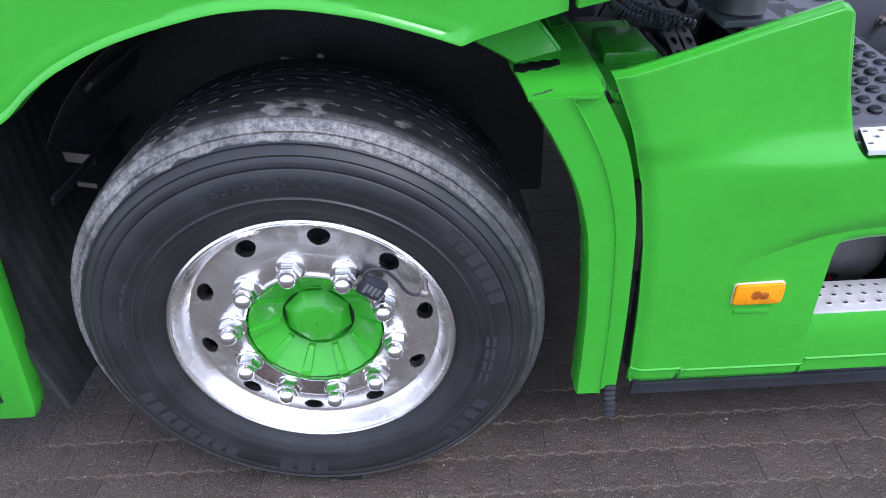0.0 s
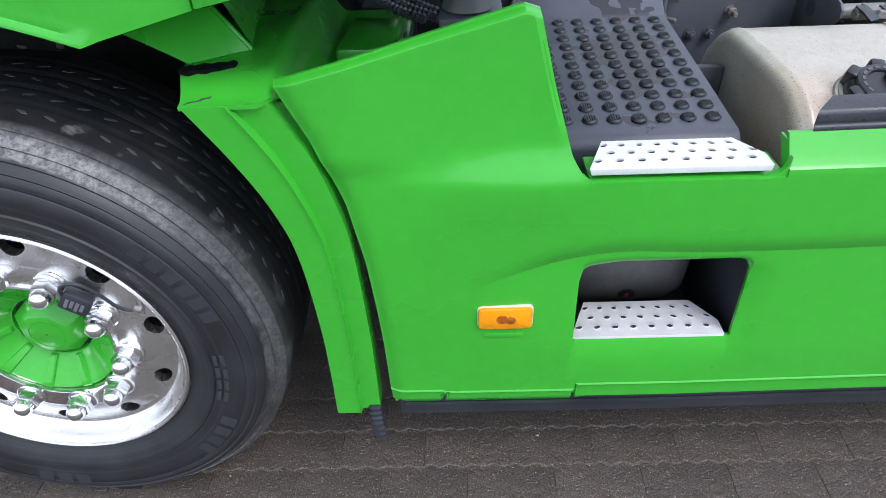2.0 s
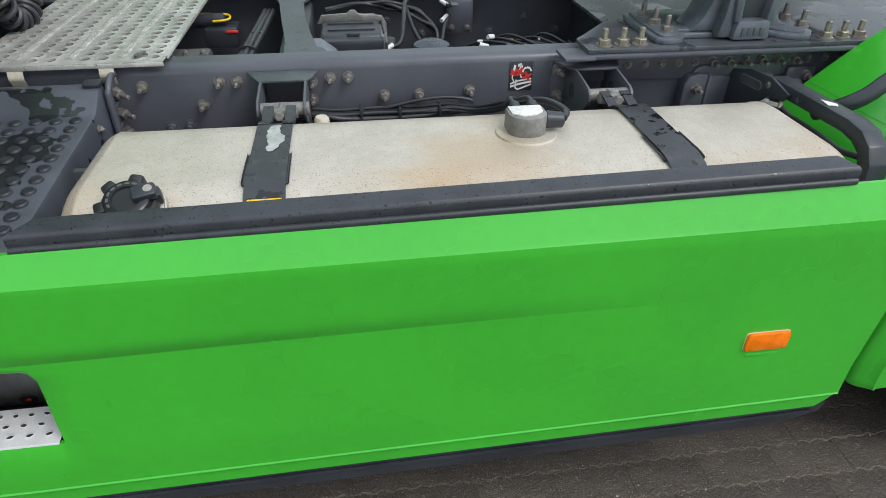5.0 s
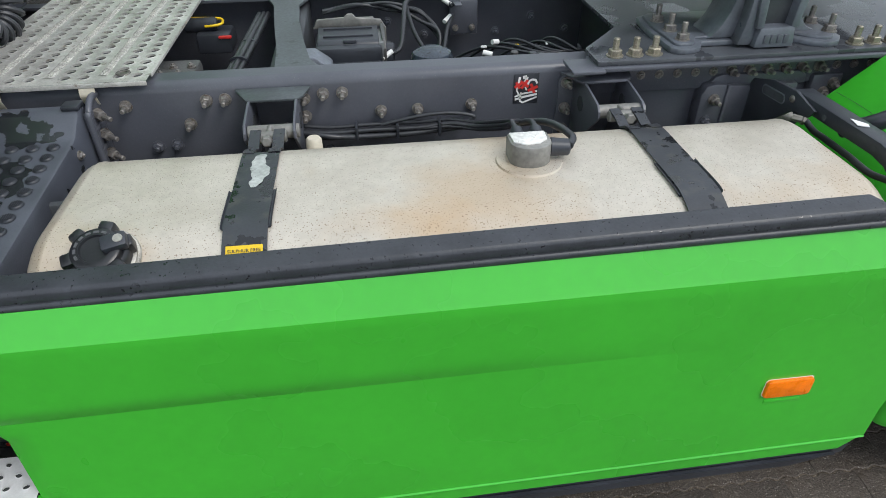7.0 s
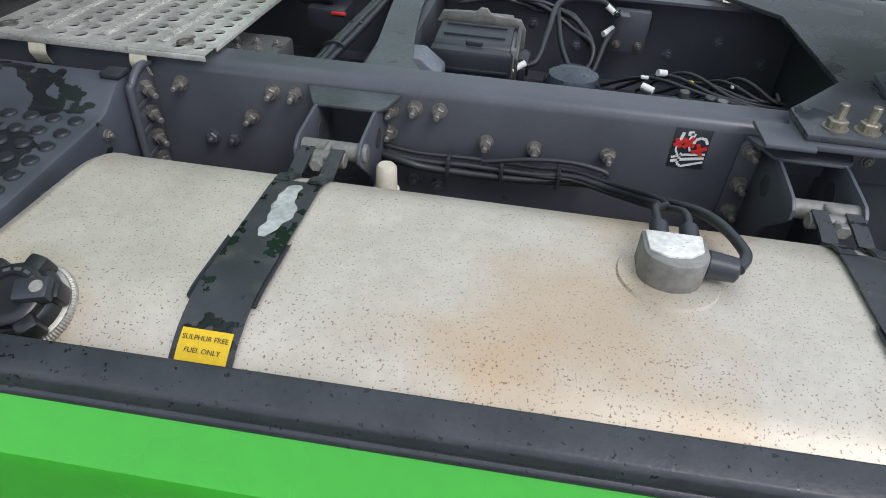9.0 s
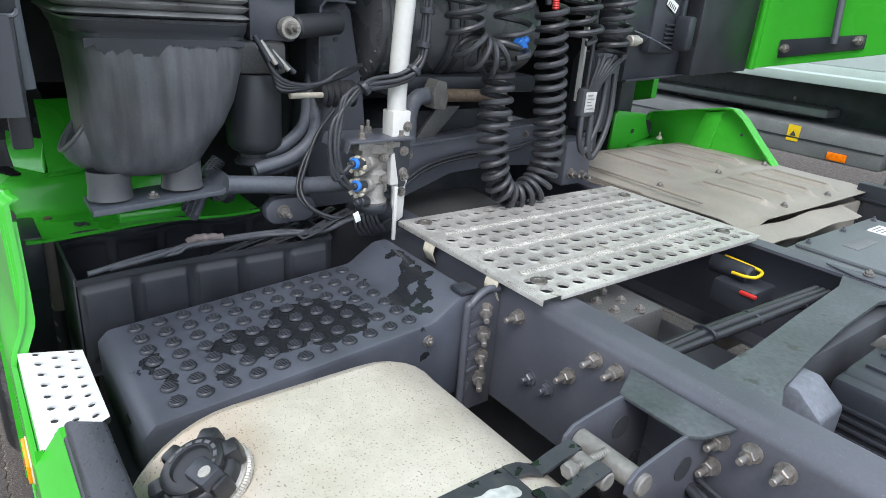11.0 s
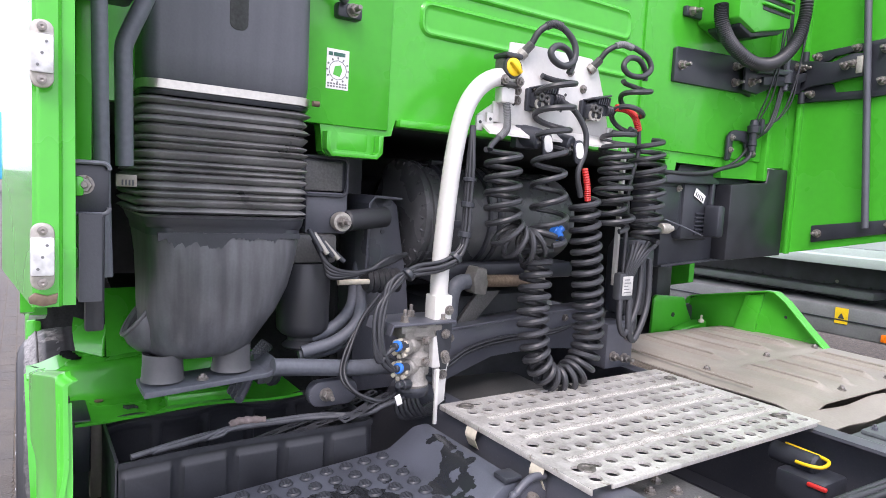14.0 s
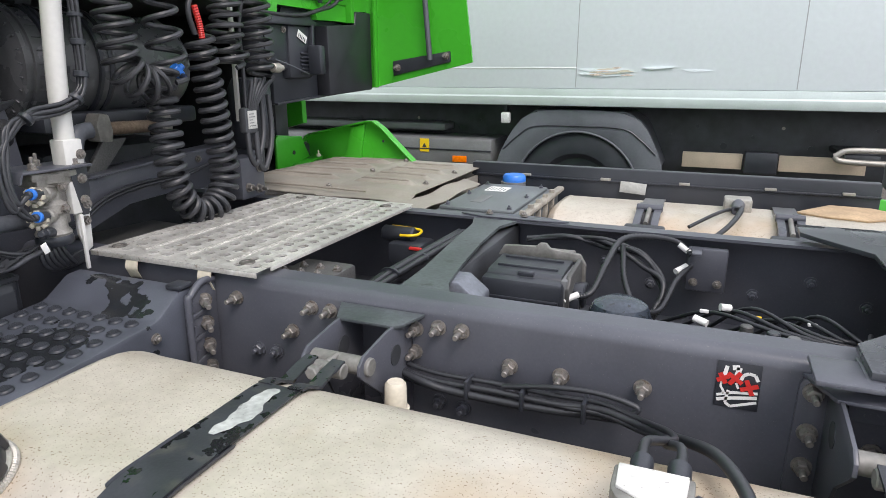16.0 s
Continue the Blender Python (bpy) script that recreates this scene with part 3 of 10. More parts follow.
# front wheel
def tyre_mesh():
    """A wide steer tyre with ringed sidewalls and a siped tread, round its own centre."""
    seg = 240
    side = [(0.276, 0.020), (0.284, 0.006), (0.294, 0.0), (0.297, 0.003), (0.300, 0.0), (0.310, -0.006), (0.325, -0.014), (0.330, -0.018), (0.352, -0.024), (0.355, -0.021),
            (0.385, -0.027), (0.410, -0.027), (0.413, -0.024), (0.418, -0.027), (0.430, -0.024), (0.434, -0.020), (0.438, -0.022),
            (0.448, -0.015), (0.451, -0.010), (0.455, -0.012), (0.464, -0.002), (0.467, 0.004), (0.471, 0.002), (0.479, 0.012), (0.484, 0.017), (0.4885, 0.0195), (0.4885, 0.0225), (0.4855, 0.0240), (0.488, 0.030), (0.492, 0.040)]
    tread = []
    for k, y in enumerate(span(0.044, 0.305, 40)):
        groove = any(abs(y - g) < 0.0035 for g in (0.098, 0.150, 0.202, 0.252))
        tread.append(((0.4935 if groove else 0.498 - 0.3 * (y - 0.175) ** 2), y, k))
    back = [(0.490, 0.312), (0.47, 0.345), (0.42, 0.372), (0.36, 0.37), (0.30, 0.345), (0.280, 0.33)]
    rows = [(r, y, None) for r, y in side] + tread + [(r, y, None) for r, y in back]
    bm = bmesh.new()
    rings = []
    for r, y, k in rows:
        ring = []
        for s in range(seg):
            q = r
            if k is not None:
                lane = k // 4
                if (s + 3 * lane) % 6 == 0 and k % 4 != 0:
                    q -= 0.0012
            a = 2 * math.pi * s / seg
            z = 0.978 * q * math.sin(a)
            if q > 0.44:
                z = min(z, -0.5005 * ease(0.20, 0.08, abs(math.cos(a)))) if math.sin(a) < 0 and abs(math.cos(a)) < 0.10 and q > 0.48 else z
            ring.append(bm.verts.new((0.978 * q * math.cos(a), y, max(z, -0.5005))))
        rings.append(ring)
    for A, B in zip(rings, rings[1:]):
        for s in range(seg):
            t = (s + 1) % seg
            bm.faces.new((A[s], A[t], B[t], B[s]))
    bmesh.ops.recalc_face_normals(bm, faces=bm.faces)
    return mesh_of("tyre", bm, RUBBER, 50)


def rim_bm():
    """The polished rim: rolled flange, deep lip, band with ten round hand holes, flat disc."""
    lip = lathe([(0.278, 0.03), (0.289, 0.012), (0.293, 0.0), (0.292, -0.007), (0.288, -0.010), (0.2845, -0.008), (0.283, -0.004), (0.281, -0.005), (0.278, 0.0), (0.274, 0.010),
                 (0.269, 0.020), (0.264, 0.028), (0.258, 0.0335)], AXLE_Y, 128)
    band_path = [(0.0, 0.258, 0.0335), (0.12, 0.255, 0.0352), (0.25, 0.250, 0.0354), (0.6, 0.228, 0.031), (0.85, 0.206, 0.0265), (1.0, 0.196, 0.026)]
    def band(u, v, d):
        r = along([(a, b) for a, b, _ in band_path], v)
        y = along([(a, c) for a, _, c in band_path], v) + d
        return (r * math.cos(u), y, r * math.sin(u))
    turn = radians(80)
    us = [turn + 2 * math.pi * (k - 0.5) / 10 + s for k in range(10) for s in (0.0, 0.155, 0.628 - 0.155)] + [turn + 2 * math.pi * 9.5 / 10]
    holes = holed_sheet(band, us, [0.0, 0.22, 0.78, 1.0], lambda i, j: (0.095, 0.245) if i % 3 == 1 and j == 1 else None, n=6, depth=0.02)
    disc = lathe([(0.196, 0.026), (0.190, 0.0245), (0.146, 0.0245), (0.143, 0.026), (0.140, 0.06)], AXLE_Y, 96)
    barrel = lathe([(0.258, 0.066), (0.252, 0.16), (0.256, 0.32), (0.28, 0.34)], AXLE_Y, 64)
    return join(lip, holes, disc, barrel)


HUB = Matrix.Translation((0, 0, 0.500))
wheel = share("front_wheel", mesh_of("rim", rim_bm(), POLISHED, 30), HUB, truck, "polished aluminium rim with round hand holes")
share("tyre", tyre_mesh(), HUB, wheel, "worn black tyre with dusty shoulder")
SIPE = mesh_of("tread_sipe", prism([(-0.012, -0.0025), (0.004, -0.004), (0.013, 0.0), (0.004, 0.004), (-0.012, 0.0025)], "z", -0.004, 0.0006), DUSTY)
for lane, y in enumerate((0.072, 0.124, 0.176, 0.228)):
    for k in range(34):
        a = radians(8 + 5.0 * k + 1.6 * lane)
        r = 0.978 * (0.498 - 0.3 * (y - 0.175) ** 2)
        share("tread_sipe", SIPE, HUB @ Matrix.Rotation(math.pi / 2 - a, 4, "Y") @ Matrix.Translation((0, y, r)) @ Matrix.Rotation(radians(25 if lane % 2 else -20), 4, "Z") @ Matrix.Scale(0.8, 4), wheel)
GRIME = material("grey_brown_grime", (0.17, 0.145, 0.125), 0.45, metal=0.4, vary=0.3, scale=30, grain_mix=0.2)
part("dirt_patch", moved(prism(arc(0, 0, 0.190, 197, 268, 16) + arc(0, 0, 0.1475, 268, 197, 16), "y", 0.0232, 0.0246), HUB), GRIME, wheel, "grey brown grime on the rim")
part("brake_drum", moved(lathe([(0.0, 0.09), (0.23, 0.09), (0.235, 0.10), (0.235, 0.28), (0.0, 0.28)], AXLE_Y, 48), HUB), DARK, wheel)


def hub_cap_bm():
    """The green hub cover: a ribbed dish with an eight-sided boss in its middle."""
    dish = lathe([(0.141, 0.050), (0.1415, 0.036), (0.139, 0.029), (0.134, 0.028), (0.129, 0.031), (0.084, 0.066), (0.079, 0.071), (0.0765, 0.071), (0.0755, 0.084)], AXLE_Y, 80)
    eight = AXLE_Y @ Matrix.Rotation(radians(22.5), 4, "Z")
    boss = lathe([(0.0735, 0.086), (0.0735, 0.073), (0.071, 0.070), (0.050, 0.0465), (0.048, 0.0455), (0.0, 0.0455)], eight, 8)
    part("hub_boss", moved(boss, HUB), GREEN, wheel, "", 30)
    part("boss_ring", moved(lathe([(0.0345, 0.046), (0.0342, 0.0447), (0.0328, 0.0447), (0.0325, 0.046)], AXLE_Y, 48), HUB), GREEN, wheel)
    part("boss_dimple", moved(lathe([(0, 0.0448), (0.0018, 0.0448), (0.0018, 0.0458)], AXLE_Y, 12), HUB), DARK, wheel)
    part("hub_back", moved(lathe([(0.0, 0.085), (0.080, 0.085)], AXLE_Y, 48), HUB), WELL, wheel)
    return moved(dish, HUB)


part("hub_cap", hub_cap_bm(), GREEN, wheel, "bright green ribbed hub cover", 30)


def hub_rib_bm():
    bm = prism([(0.080, 0.072), (0.080, 0.061), (0.086, 0.055), (0.122, 0.028), (0.130, 0.024), (0.1375, 0.0245), (0.1395, 0.032), (0.130, 0.036)], "z", -0.5, 0.5)
    for v in bm.verts:
        v.co.z *= 0.011 + 0.010 * (v.co.x - 0.08) / 0.06 + (0.006 if v.co.y > 0.030 + (0.135 - v.co.x) * 0.75 else 0.0)
    bmesh.ops.bevel(bm, geom=bm.edges[:], offset=0.0014, segments=2, affect="EDGES")
    return bm


RIB = mesh_of("hub_rib", hub_rib_bm(), GREEN)
for k in range(10):
    share("hub_rib", RIB, HUB @ Matrix.Rotation(-2 * math.pi * k / 10, 4, "Y"), wheel)
part("hub_ring", moved(lathe([(0.148, 0.026), (0.147, 0.021), (0.1435, 0.020), (0.142, 0.030)], AXLE_Y, 64), HUB), CHROME, wheel)
NUT = mesh_of("wheel_nut", join(lathe([(0.029, 0.0), (0.0295, 0.004), (0.0285, 0.008), (0.025, 0.0105), (0.021, 0.011)], None, 28),
                               lathe([(0.0235, 0.010), (0.0243, 0.013), (0.0243, 0.030), (0.0225, 0.034), (0.018, 0.036)], None, 6),
                               lathe([(0.0185, 0.034), (0.0185, 0.040), (0.017, 0.047), (0.0125, 0.053), (0.006, 0.056), (0.0, 0.0565)], None, 24)), CHROME, 30)
for k in range(10):
    a = radians(97.5 + 36 * k)
    share("wheel_nut", NUT, facing((0.1675 * math.cos(a), 0.0247, 0.500 + 0.1675 * math.sin(a)), (0, -1, 0), k * 0.7), wheel)
sensor_at = Matrix.Translation((0.134, -0.004, 0.630)) @ Matrix.Rotation(radians(35), 4, "Y")
part("pressure_sensor", moved(box(-0.026, 0.026, -0.012, 0.012, -0.022, 0.022, 0.006), sensor_at), BLACK, wheel)
for k in range(4):
    part("sensor_mark", moved(box(-0.016 + 0.009 * k, -0.010 + 0.009 * k, -0.0128, -0.0115, -0.012 + 0.004 * (k % 2), 0.010, 0), sensor_at), GREYBOX, wheel)
part("sensor_hose", pipe([(0.120, -0.010, 0.646), (0.124, -0.016, 0.668), (0.140, -0.018, 0.682), (0.162, -0.014, 0.676), (0.182, -0.006, 0.646), (0.196, 0.0, 0.615), (0.210, 0.006, 0.598), (0.226, 0.010, 0.594)], 0.0035), HOSE, wheel)
part("valve_stem", join(rod((0.236, 0.024, 0.632), (0.236, 0.004, 0.588), 0.0055), rod((0.224, 0.008, 0.602), (0.240, 0.008, 0.596), 0.009, None, 12, 0.002)), ZINC, wheel)


def lettering(text, size, radius, mid, parent, name):
    """Raised letters round the sidewall, reading from outside."""
    step = size * 0.66 / radius
    for i, ch in enumerate(text):
        if ch == " ":
            continue
        cu = bpy.data.curves.new("letter", "FONT")
        cu.body, cu.size, cu.extrude, cu.align_x, cu.align_y = ch, size, 0.0012, "CENTER", "CENTER"
        ob = bpy.data.objects.new("letter", cu)
        scene.collection.objects.link(ob)
        me = ob.to_mesh().copy()
        ob.to_mesh_clear()
        bm = bmesh.new()
        bm.from_mesh(me)
        bpy.data.objects.remove(ob)
        bpy.data.curves.remove(cu)
        bpy.data.meshes.remove(me)
        a = mid - (i - (len(text) - 1) / 2) * step
        turn = Matrix(((1, 0, 0, 0), (0, 0, -1, 0), (0, 1, 0, 0), (0, 0, 0, 1)))
        moved(bm, HUB @ Matrix.Translation((radius * math.cos(a), -0.0272, radius * math.sin(a))) @ Matrix.Rotation(math.pi / 2 - a, 4, "Y") @ turn)
        part(name, bm, BLACK, parent)


lettering("385/55 R 22.5", 0.030, 0.380, radians(92), wheel, "raised_letter")


def arc_bar(r0, r1, a0, a1, y):
    pts = arc(0, 0, r1, a0, a1, 10) + arc(0, 0, r0, a1, a0, 10)
    return moved(prism(pts, "y", y - 0.0015, y + 0.002), HUB)


for a0, a1, r0, r1 in ((14, 44, 0.372, 0.402), (-20, 2, 0.352, 0.360), (-20, 2, 0.366, 0.374), (196, 236, 0.372, 0.404), (250, 268, 0.372, 0.404), (150, 178, 0.366, 0.372), (-48, -26, 0.372, 0.404)):
    count = max(3, int((a1 - a0) / 5))
    for k in range(count):
        p, q = a0 + (a1 - a0) * k / count, a0 + (a1 - a0) * (k + 0.72) / count
        part("sidewall_mark", arc_bar(r0, r1, p, q, -0.0258), HOSE, wheel)


# wheel housing, liner and the parts in the dark behind the wheel
def liner(u, v):
    a = radians(18 + 130 * u)
    return (0.62 * math.cos(a) + 0.02, 0.20 + 0.48 * v, 0.53 + 0.62 * math.sin(a))


part("wheel_arch_liner", sheet(liner, span(0, 1, 40), span(0, 1, 4), 0.004, (0, 0, 0.5)), WELL, truck)
part("spring_housing", box(-0.70, 0.58, 0.70, 0.80, 0.42, 1.02, 0.01), WELL, truck)
part("axle_beam", box(-0.07, 0.07, 0.30, 2.2, 0.40, 0.52, 0.02), DARK, truck)
# pale plates stand for patches of light seen in the dark well
for x, y, z, sx, sz in ((-0.501, 0.42, 0.888, 0.024, 0.014), (-0.590, 0.42, 0.735, 0.120, 0.036), (-0.667, 0.42, 0.670, 0.022, 0.012), (-0.590, 0.42, 0.661, 0.065, 0.018), (-0.655, 0.42, 0.570, 0.07, 0.060), (-0.051, 0.42, 0.944, 0.028, 0.014), (0.027, 0.42, 0.946, 0.020, 0.020)):
    part("liner_clip", moved(box(-sx / 2, sx / 2, -0.004, 0.004, -sz / 2, sz / 2, 0.002), Matrix.Translation((x, y, z)) @ Matrix.Rotation(radians(12), 4, "Y") @ Matrix.Scale(0.7, 4)), SHIELD, truck)
for k in range(6):
    part("liner_rib", moved(box(-0.012, 0.012, 0.22, 0.66, 0.008, 0.018, 0.003), HUB @ Matrix.Translation((0.02, 0, 0.02)) @ Matrix.Rotation(radians(-70 + 28 * k), 4, "Y") @ Matrix.Translation((0, 0, 0.598))), BLACK, truck)

# cab side with the flared arch
ARCH = [(-0.56, 0.93), (-0.47, 0.99), (-0.42, 1.000), (-0.36, 1.044), (-0.30, 1.079), (-0.204, 1.116), (-0.077, 1.146), (0.0, 1.154), (0.074, 1.152), (0.172, 1.134), (0.254, 1.109), (0.318, 1.086), (0.40, 1.108), (0.480, 1.129)]


ARCH = [(p.x, p.y) for p in smooth_path([(a, b, 0) for a, b in ARCH[:-2]], 6)] + ARCH[-2:]


def cab_side(y_at):
    def fn(u, v):
        z0 = along(ARCH, u)
        z = z0 + (1.75 - z0) * v ** 1.6
        flare = 0.012 * (1 - ease(0.0, 0.03, z - z0)) if u < 0.33 else 0.0
        groove = 0.004 * (1 - ease(0.003, 0.006, abs(z - z0 - 0.014))) if u < 0.31 else 0.0
        return (u, y_at(0.0 - flare * 0.6 + groove + 0.05 * max(0, z - 1.2)), z)
    return fn


xs = sorted(set(span(-0.56, 0.48, 60) + [0.318]))
part("cab_side", sheet(cab_side(lambda y: y), xs, span(0, 1, 36), 0.035), GREEN, truck, "bright green cab side over the wheel arch")
part("cab_side", sheet(cab_side(lambda y: 2.47 - y), span(-0.56, 0.48, 24), span(0, 1, 10), 0.035, (0, -1, 0)), GREEN, truck)
part("cab_side", prism([(-1.5, 0.95), (-0.565, 0.95), (-0.565, 1.752), (0.822, 1.752), (0.822, 3.2), (-1.2, 3.2), (-1.5, 2.2)], "y", 0.045, 0.085, 0.006), GREEN, truck)
part("cab_side", prism([(-1.5, 0.4), (-0.565, 0.4), (-0.565, 1.752), (0.822, 1.752), (0.822, 3.2), (-1.2, 3.2), (-1.5, 2.2)], "y", 2.385, 2.425, 0.006), GREEN, truck)
part("cab_roof", box(-1.25, 0.83, 0.05, 2.42, 3.2, 3.25, 0.02), GREEN, truck)
part("cab_front", box(-1.55, -1.5, 0.05, 2.42, 0.4, 2.3, 0.02), GREEN, truck)
part("cab_floor", box(-1.45, 0.80, 0.10, 2.37, 1.62, 1.68, 0.01), DARK, truck)
part("mud_flap", sheet(lambda u, v: (-0.60 - 0.03 * math.sin(3 * v) + 0.0012 * math.sin(60 * u), 0.03 + 0.40 * u, 0.30 + 0.70 * v), span(0, 1, 40), span(0, 1, 12), 0.012, (1, 0, 0)), WELL, truck, "textured black mud flap")
part("bumper_corner", prism([(-1.4, 0.30), (-0.655, 0.30), (-0.640, 0.34), (-0.612, 0.50), (-0.575, 0.72), (-0.60, 0.90), (-1.4, 0.95)], "y", 0.0, 0.05, 0.012), GREEN, truck, "bright green lower bumper corner")
part("bumper_grille", box(-0.90, -0.70, -0.006, 0.01, 0.36, 0.47, 0.004), BLACK, truck)


# mudguard strip behind the wheel
def rounded_knots(knots):
    return [(p.x, p.y) for p in smooth_path([(a, b, 0) for a, b in knots], 6)]


STRIP_L = rounded_knots([(0.290, 0.555), (0.420, 0.557), (0.544, 0.556), (0.705, 0.544), (0.809, 0.518), (0.902, 0.476), (0.996, 0.422)])
STRIP_R = rounded_knots([(0.290, 0.648), (0.500, 0.648), (0.700, 0.640), (0.794, 0.627), (0.900, 0.598), (1.000, 0.545), (1.016, 0.535)])


def strip(u, v):
    z = 0.290 + u * (0.996 - 0.290)
    a, b = along(STRIP_L, z), along(STRIP_R, z)
    step = 0.012 * ease(0.575, 0.60, v) - 0.004 * (1 - ease(0.0, 0.02, abs(v - 0.572)))
    edge = 0.010 * (1 - ease(0.0, 0.05, v)) ** 2
    return (a + (b - a) * v, 0.004 + step + edge - 0.045 * max(0.0, z - 0.75), z)


part("mudguard", sheet(strip, span(0, 1, 60), [0, 0.012, 0.025, 0.04, 0.06] + span(0.10, 0.56, 6) + [0.562, 0.570, 0.576, 0.583, 0.590, 0.600, 0.61] + span(0.66, 1, 6), 0.05), GREEN, truck, "bright green plastic mudguard, cracked at its top")


def guard_floor(u, v):
    """The flat top of the mudguard: rolled over at its outer edge, stepping down behind the wheel."""
    x = 0.406 + 0.018 * (1 - ease(0.0, 0.22, v)) + (0.748 - 0.418) * u
    y = -0.006 + 0.081 * ease(0.535, 0.585, x) + 0.490 * v
    z = 0.997 + 0.025 * ease(-0.006, 0.080, y) - 0.070 * ease(0.545, 0.595, x) - 0.004 * math.sin(9 * v)
    return (x, y, z)


guard_top = part("mudguard_top", sheet(guard_floor, span(0, 1, 50), span(0, 1, 40), 0.006, (0, 0, -1)), GREEN, truck, "bright green mudguard top, torn and scratched")


def guard_ramp(u, v):
    """The panel that climbs forward over the tyre."""
    a = Vector((0.415, 0.096, 1.022)).lerp(Vector((0.500, 0.150, 1.022)), u)
    b = Vector((0.300, 0.098, 1.085)).lerp(Vector((0.445, 0.166, 1.085)), u)
    p = a.lerp(b, v)
    return p + Vector((0, -0.004, 0.004)) * math.sin(math.pi * v)


part("mudguard_ramp", sheet(guard_ramp, span(0, 1, 12), span(0, 1, 12), 0.006, (0, 0.7, -0.7)), GREEN, guard_top)
part("ramp_edge", sweep([guard_ramp(1.0, v) for v in span(0, 1, 10)], 0.004, 8), GREEN, guard_top)
part("mudguard_ramp", sheet(lambda u, v: (0.500 - 0.075 * v - 0.04 * u, 0.156 + 0.27 * u, 1.022 + 0.155 * v ** 0.9), span(0, 1, 10), span(0, 1, 8), 0.006, (0, 0.7, -0.7)), GREEN, guard_top)
part("crack", prism([(0.408, 0.068), (0.410, 0.084), (0.420, 0.089), (0.428, 0.086), (0.440, 0.095), (0.452, 0.092), (0.462, 0.099), (0.474, 0.096), (0.484, 0.104), (0.490, 0.098), (0.489, 0.084), (0.480, 0.080), (0.470, 0.074), (0.458, 0.072), (0.450, 0.066), (0.436, 0.068), (0.424, 0.062), (0.416, 0.064)], "z", 1.014, 1.0226), VOID, guard_top, "dark torn crack in the plastic")
for x, y, w in ((0.446, 0.010, 0.022), (0.460, 0.016, 0.016), (0.436, 0.006, 0.010)):
    part("scratch", prism([(x - w / 2, y - 0.005), (x + w / 2, y + 0.004), (x + w / 2 - 0.002, y)], "z", guard_floor(0.1, (y + 0.006) / 0.436)[2] - 0.003, guard_floor(0.1, (y + 0.006) / 0.436)[2] + 0.0008), DARK, guard_top)
part("floor_block", prism([(0.610, 0.262), (0.715, 0.255), (0.722, 0.430), (0.625, 0.440)], "z", 0.945, 0.976, 0.008), GREEN, guard_top)
part("drain_hole", lathe([(0, 0), (0.009, 0), (0.009, 0.002), (0, 0.002)], Matrix.Translation((0.612, 0.130, 0.9495)), 16), RUST, guard_top)
part("floor_nick", prism([(0.676, 0.172), (0.690, 0.180), (0.684, 0.190), (0.694, 0.200), (0.678, 0.194)], "z", 0.946, 0.9545), DARK, guard_top)
part("guard_bracket", box(0.60, 0.74, 0.062, 0.105, 0.84, 0.955, 0.006), BLACK, truck)
part("guard_foam", box(0.62, 0.66, 0.108, 0.150, 0.74, 0.93, 0.012), SHIELD, truck)
part("inner_mudguard", sheet(lambda u, v: (along(STRIP_R, 0.80 - 0.51 * u) + 0.040, 0.05 + 0.055 * v, 0.94 - 0.65 * u), span(0, 1, 16), span(0, 1, 3), 0.01, (1, 0, 0)), BLACK, truck)
part("rubber_flap", moved(sweep(smooth_path([(0.0, 0.030, 0.30), (0.0, 0.024, 0.27), (0.002, 0.018, 0.24), (0.004, 0.014, 0.205)], 8), 0.012, 12, 0.003, 2), Matrix.Translation((0.636, 0, 0)) @ Matrix.Diagonal((1.0, 0.6, 1.0, 1))), BLACK, truck)


# dark linkage seen over the skirt
linkage = part("air_valve_bracket", prism([(0.640, 0.990), (0.665, 1.035), (0.700, 1.050), (0.735, 1.010), (0.740, 0.985)], "y", 0.45, 0.47, 0.003), FRAME, truck)
for k in range(3):
    part("cable_carrier", sweep(smooth_path([(0.63 + 0.02 * k, 0.50, 1.06), (0.655 + 0.02 * k, 0.46, 1.03), (0.70 + 0.03 * k, 0.42, 1.00), (0.77 + 0.03 * k, 0.38, 0.985)], 16), 0.008, 8, 0.003, 1), FRAME, linkage)
part("round_valve", lathe([(0, 0), (0.030, 0), (0.032, 0.01), (0.026, 0.018), (0.010, 0.018), (0, 0.016)], facing((0.80, 0.47, 1.03), (0.2, -1, 0.2)), 24), BLACK, linkage)

# long side skirt
SK_L = [(0.285, 0.676), (0.515, 0.671), (0.679, 0.659), (0.808, 0.639), (0.930, 0.602), (1.030, 0.558)]
SK_E = [(0.84, 1.036), (0.855, 1.017), (0.878, 1.004), (0.996, 0.970), (1.115, 0.940), (1.13, 0.938)]
ROOF = 0.84


OPEN_A, OPEN_B = 1.036, 1.340
CREASE = rounded_knots([(0.78, 0.600), (0.82, 0.622), (0.92, 0.660), (1.02, 0.690), (1.12, 0.702), (1.30, 0.696), (1.80, 0.704), (2.40, 0.717), (3.10, 0.724)])


def open_top(x):
    r = 0.026
    d = min(x - OPEN_A, OPEN_B - x)
    return 0.664 - (r - math.sqrt(max(0.0, r * r - (r - d) ** 2)) if d < r else 0.0) - 0.010 * ease(1.12, 1.03, x)


def crease(x):
    return along(CREASE, x)


def bevel_line(x):
    return 0.853 + 0.008 * (x - 1.35)


def foot_rise(x):
    """The lower edge climbs towards the rear."""
    return 0.034 * max(0.0, x - 1.25) / 1.73


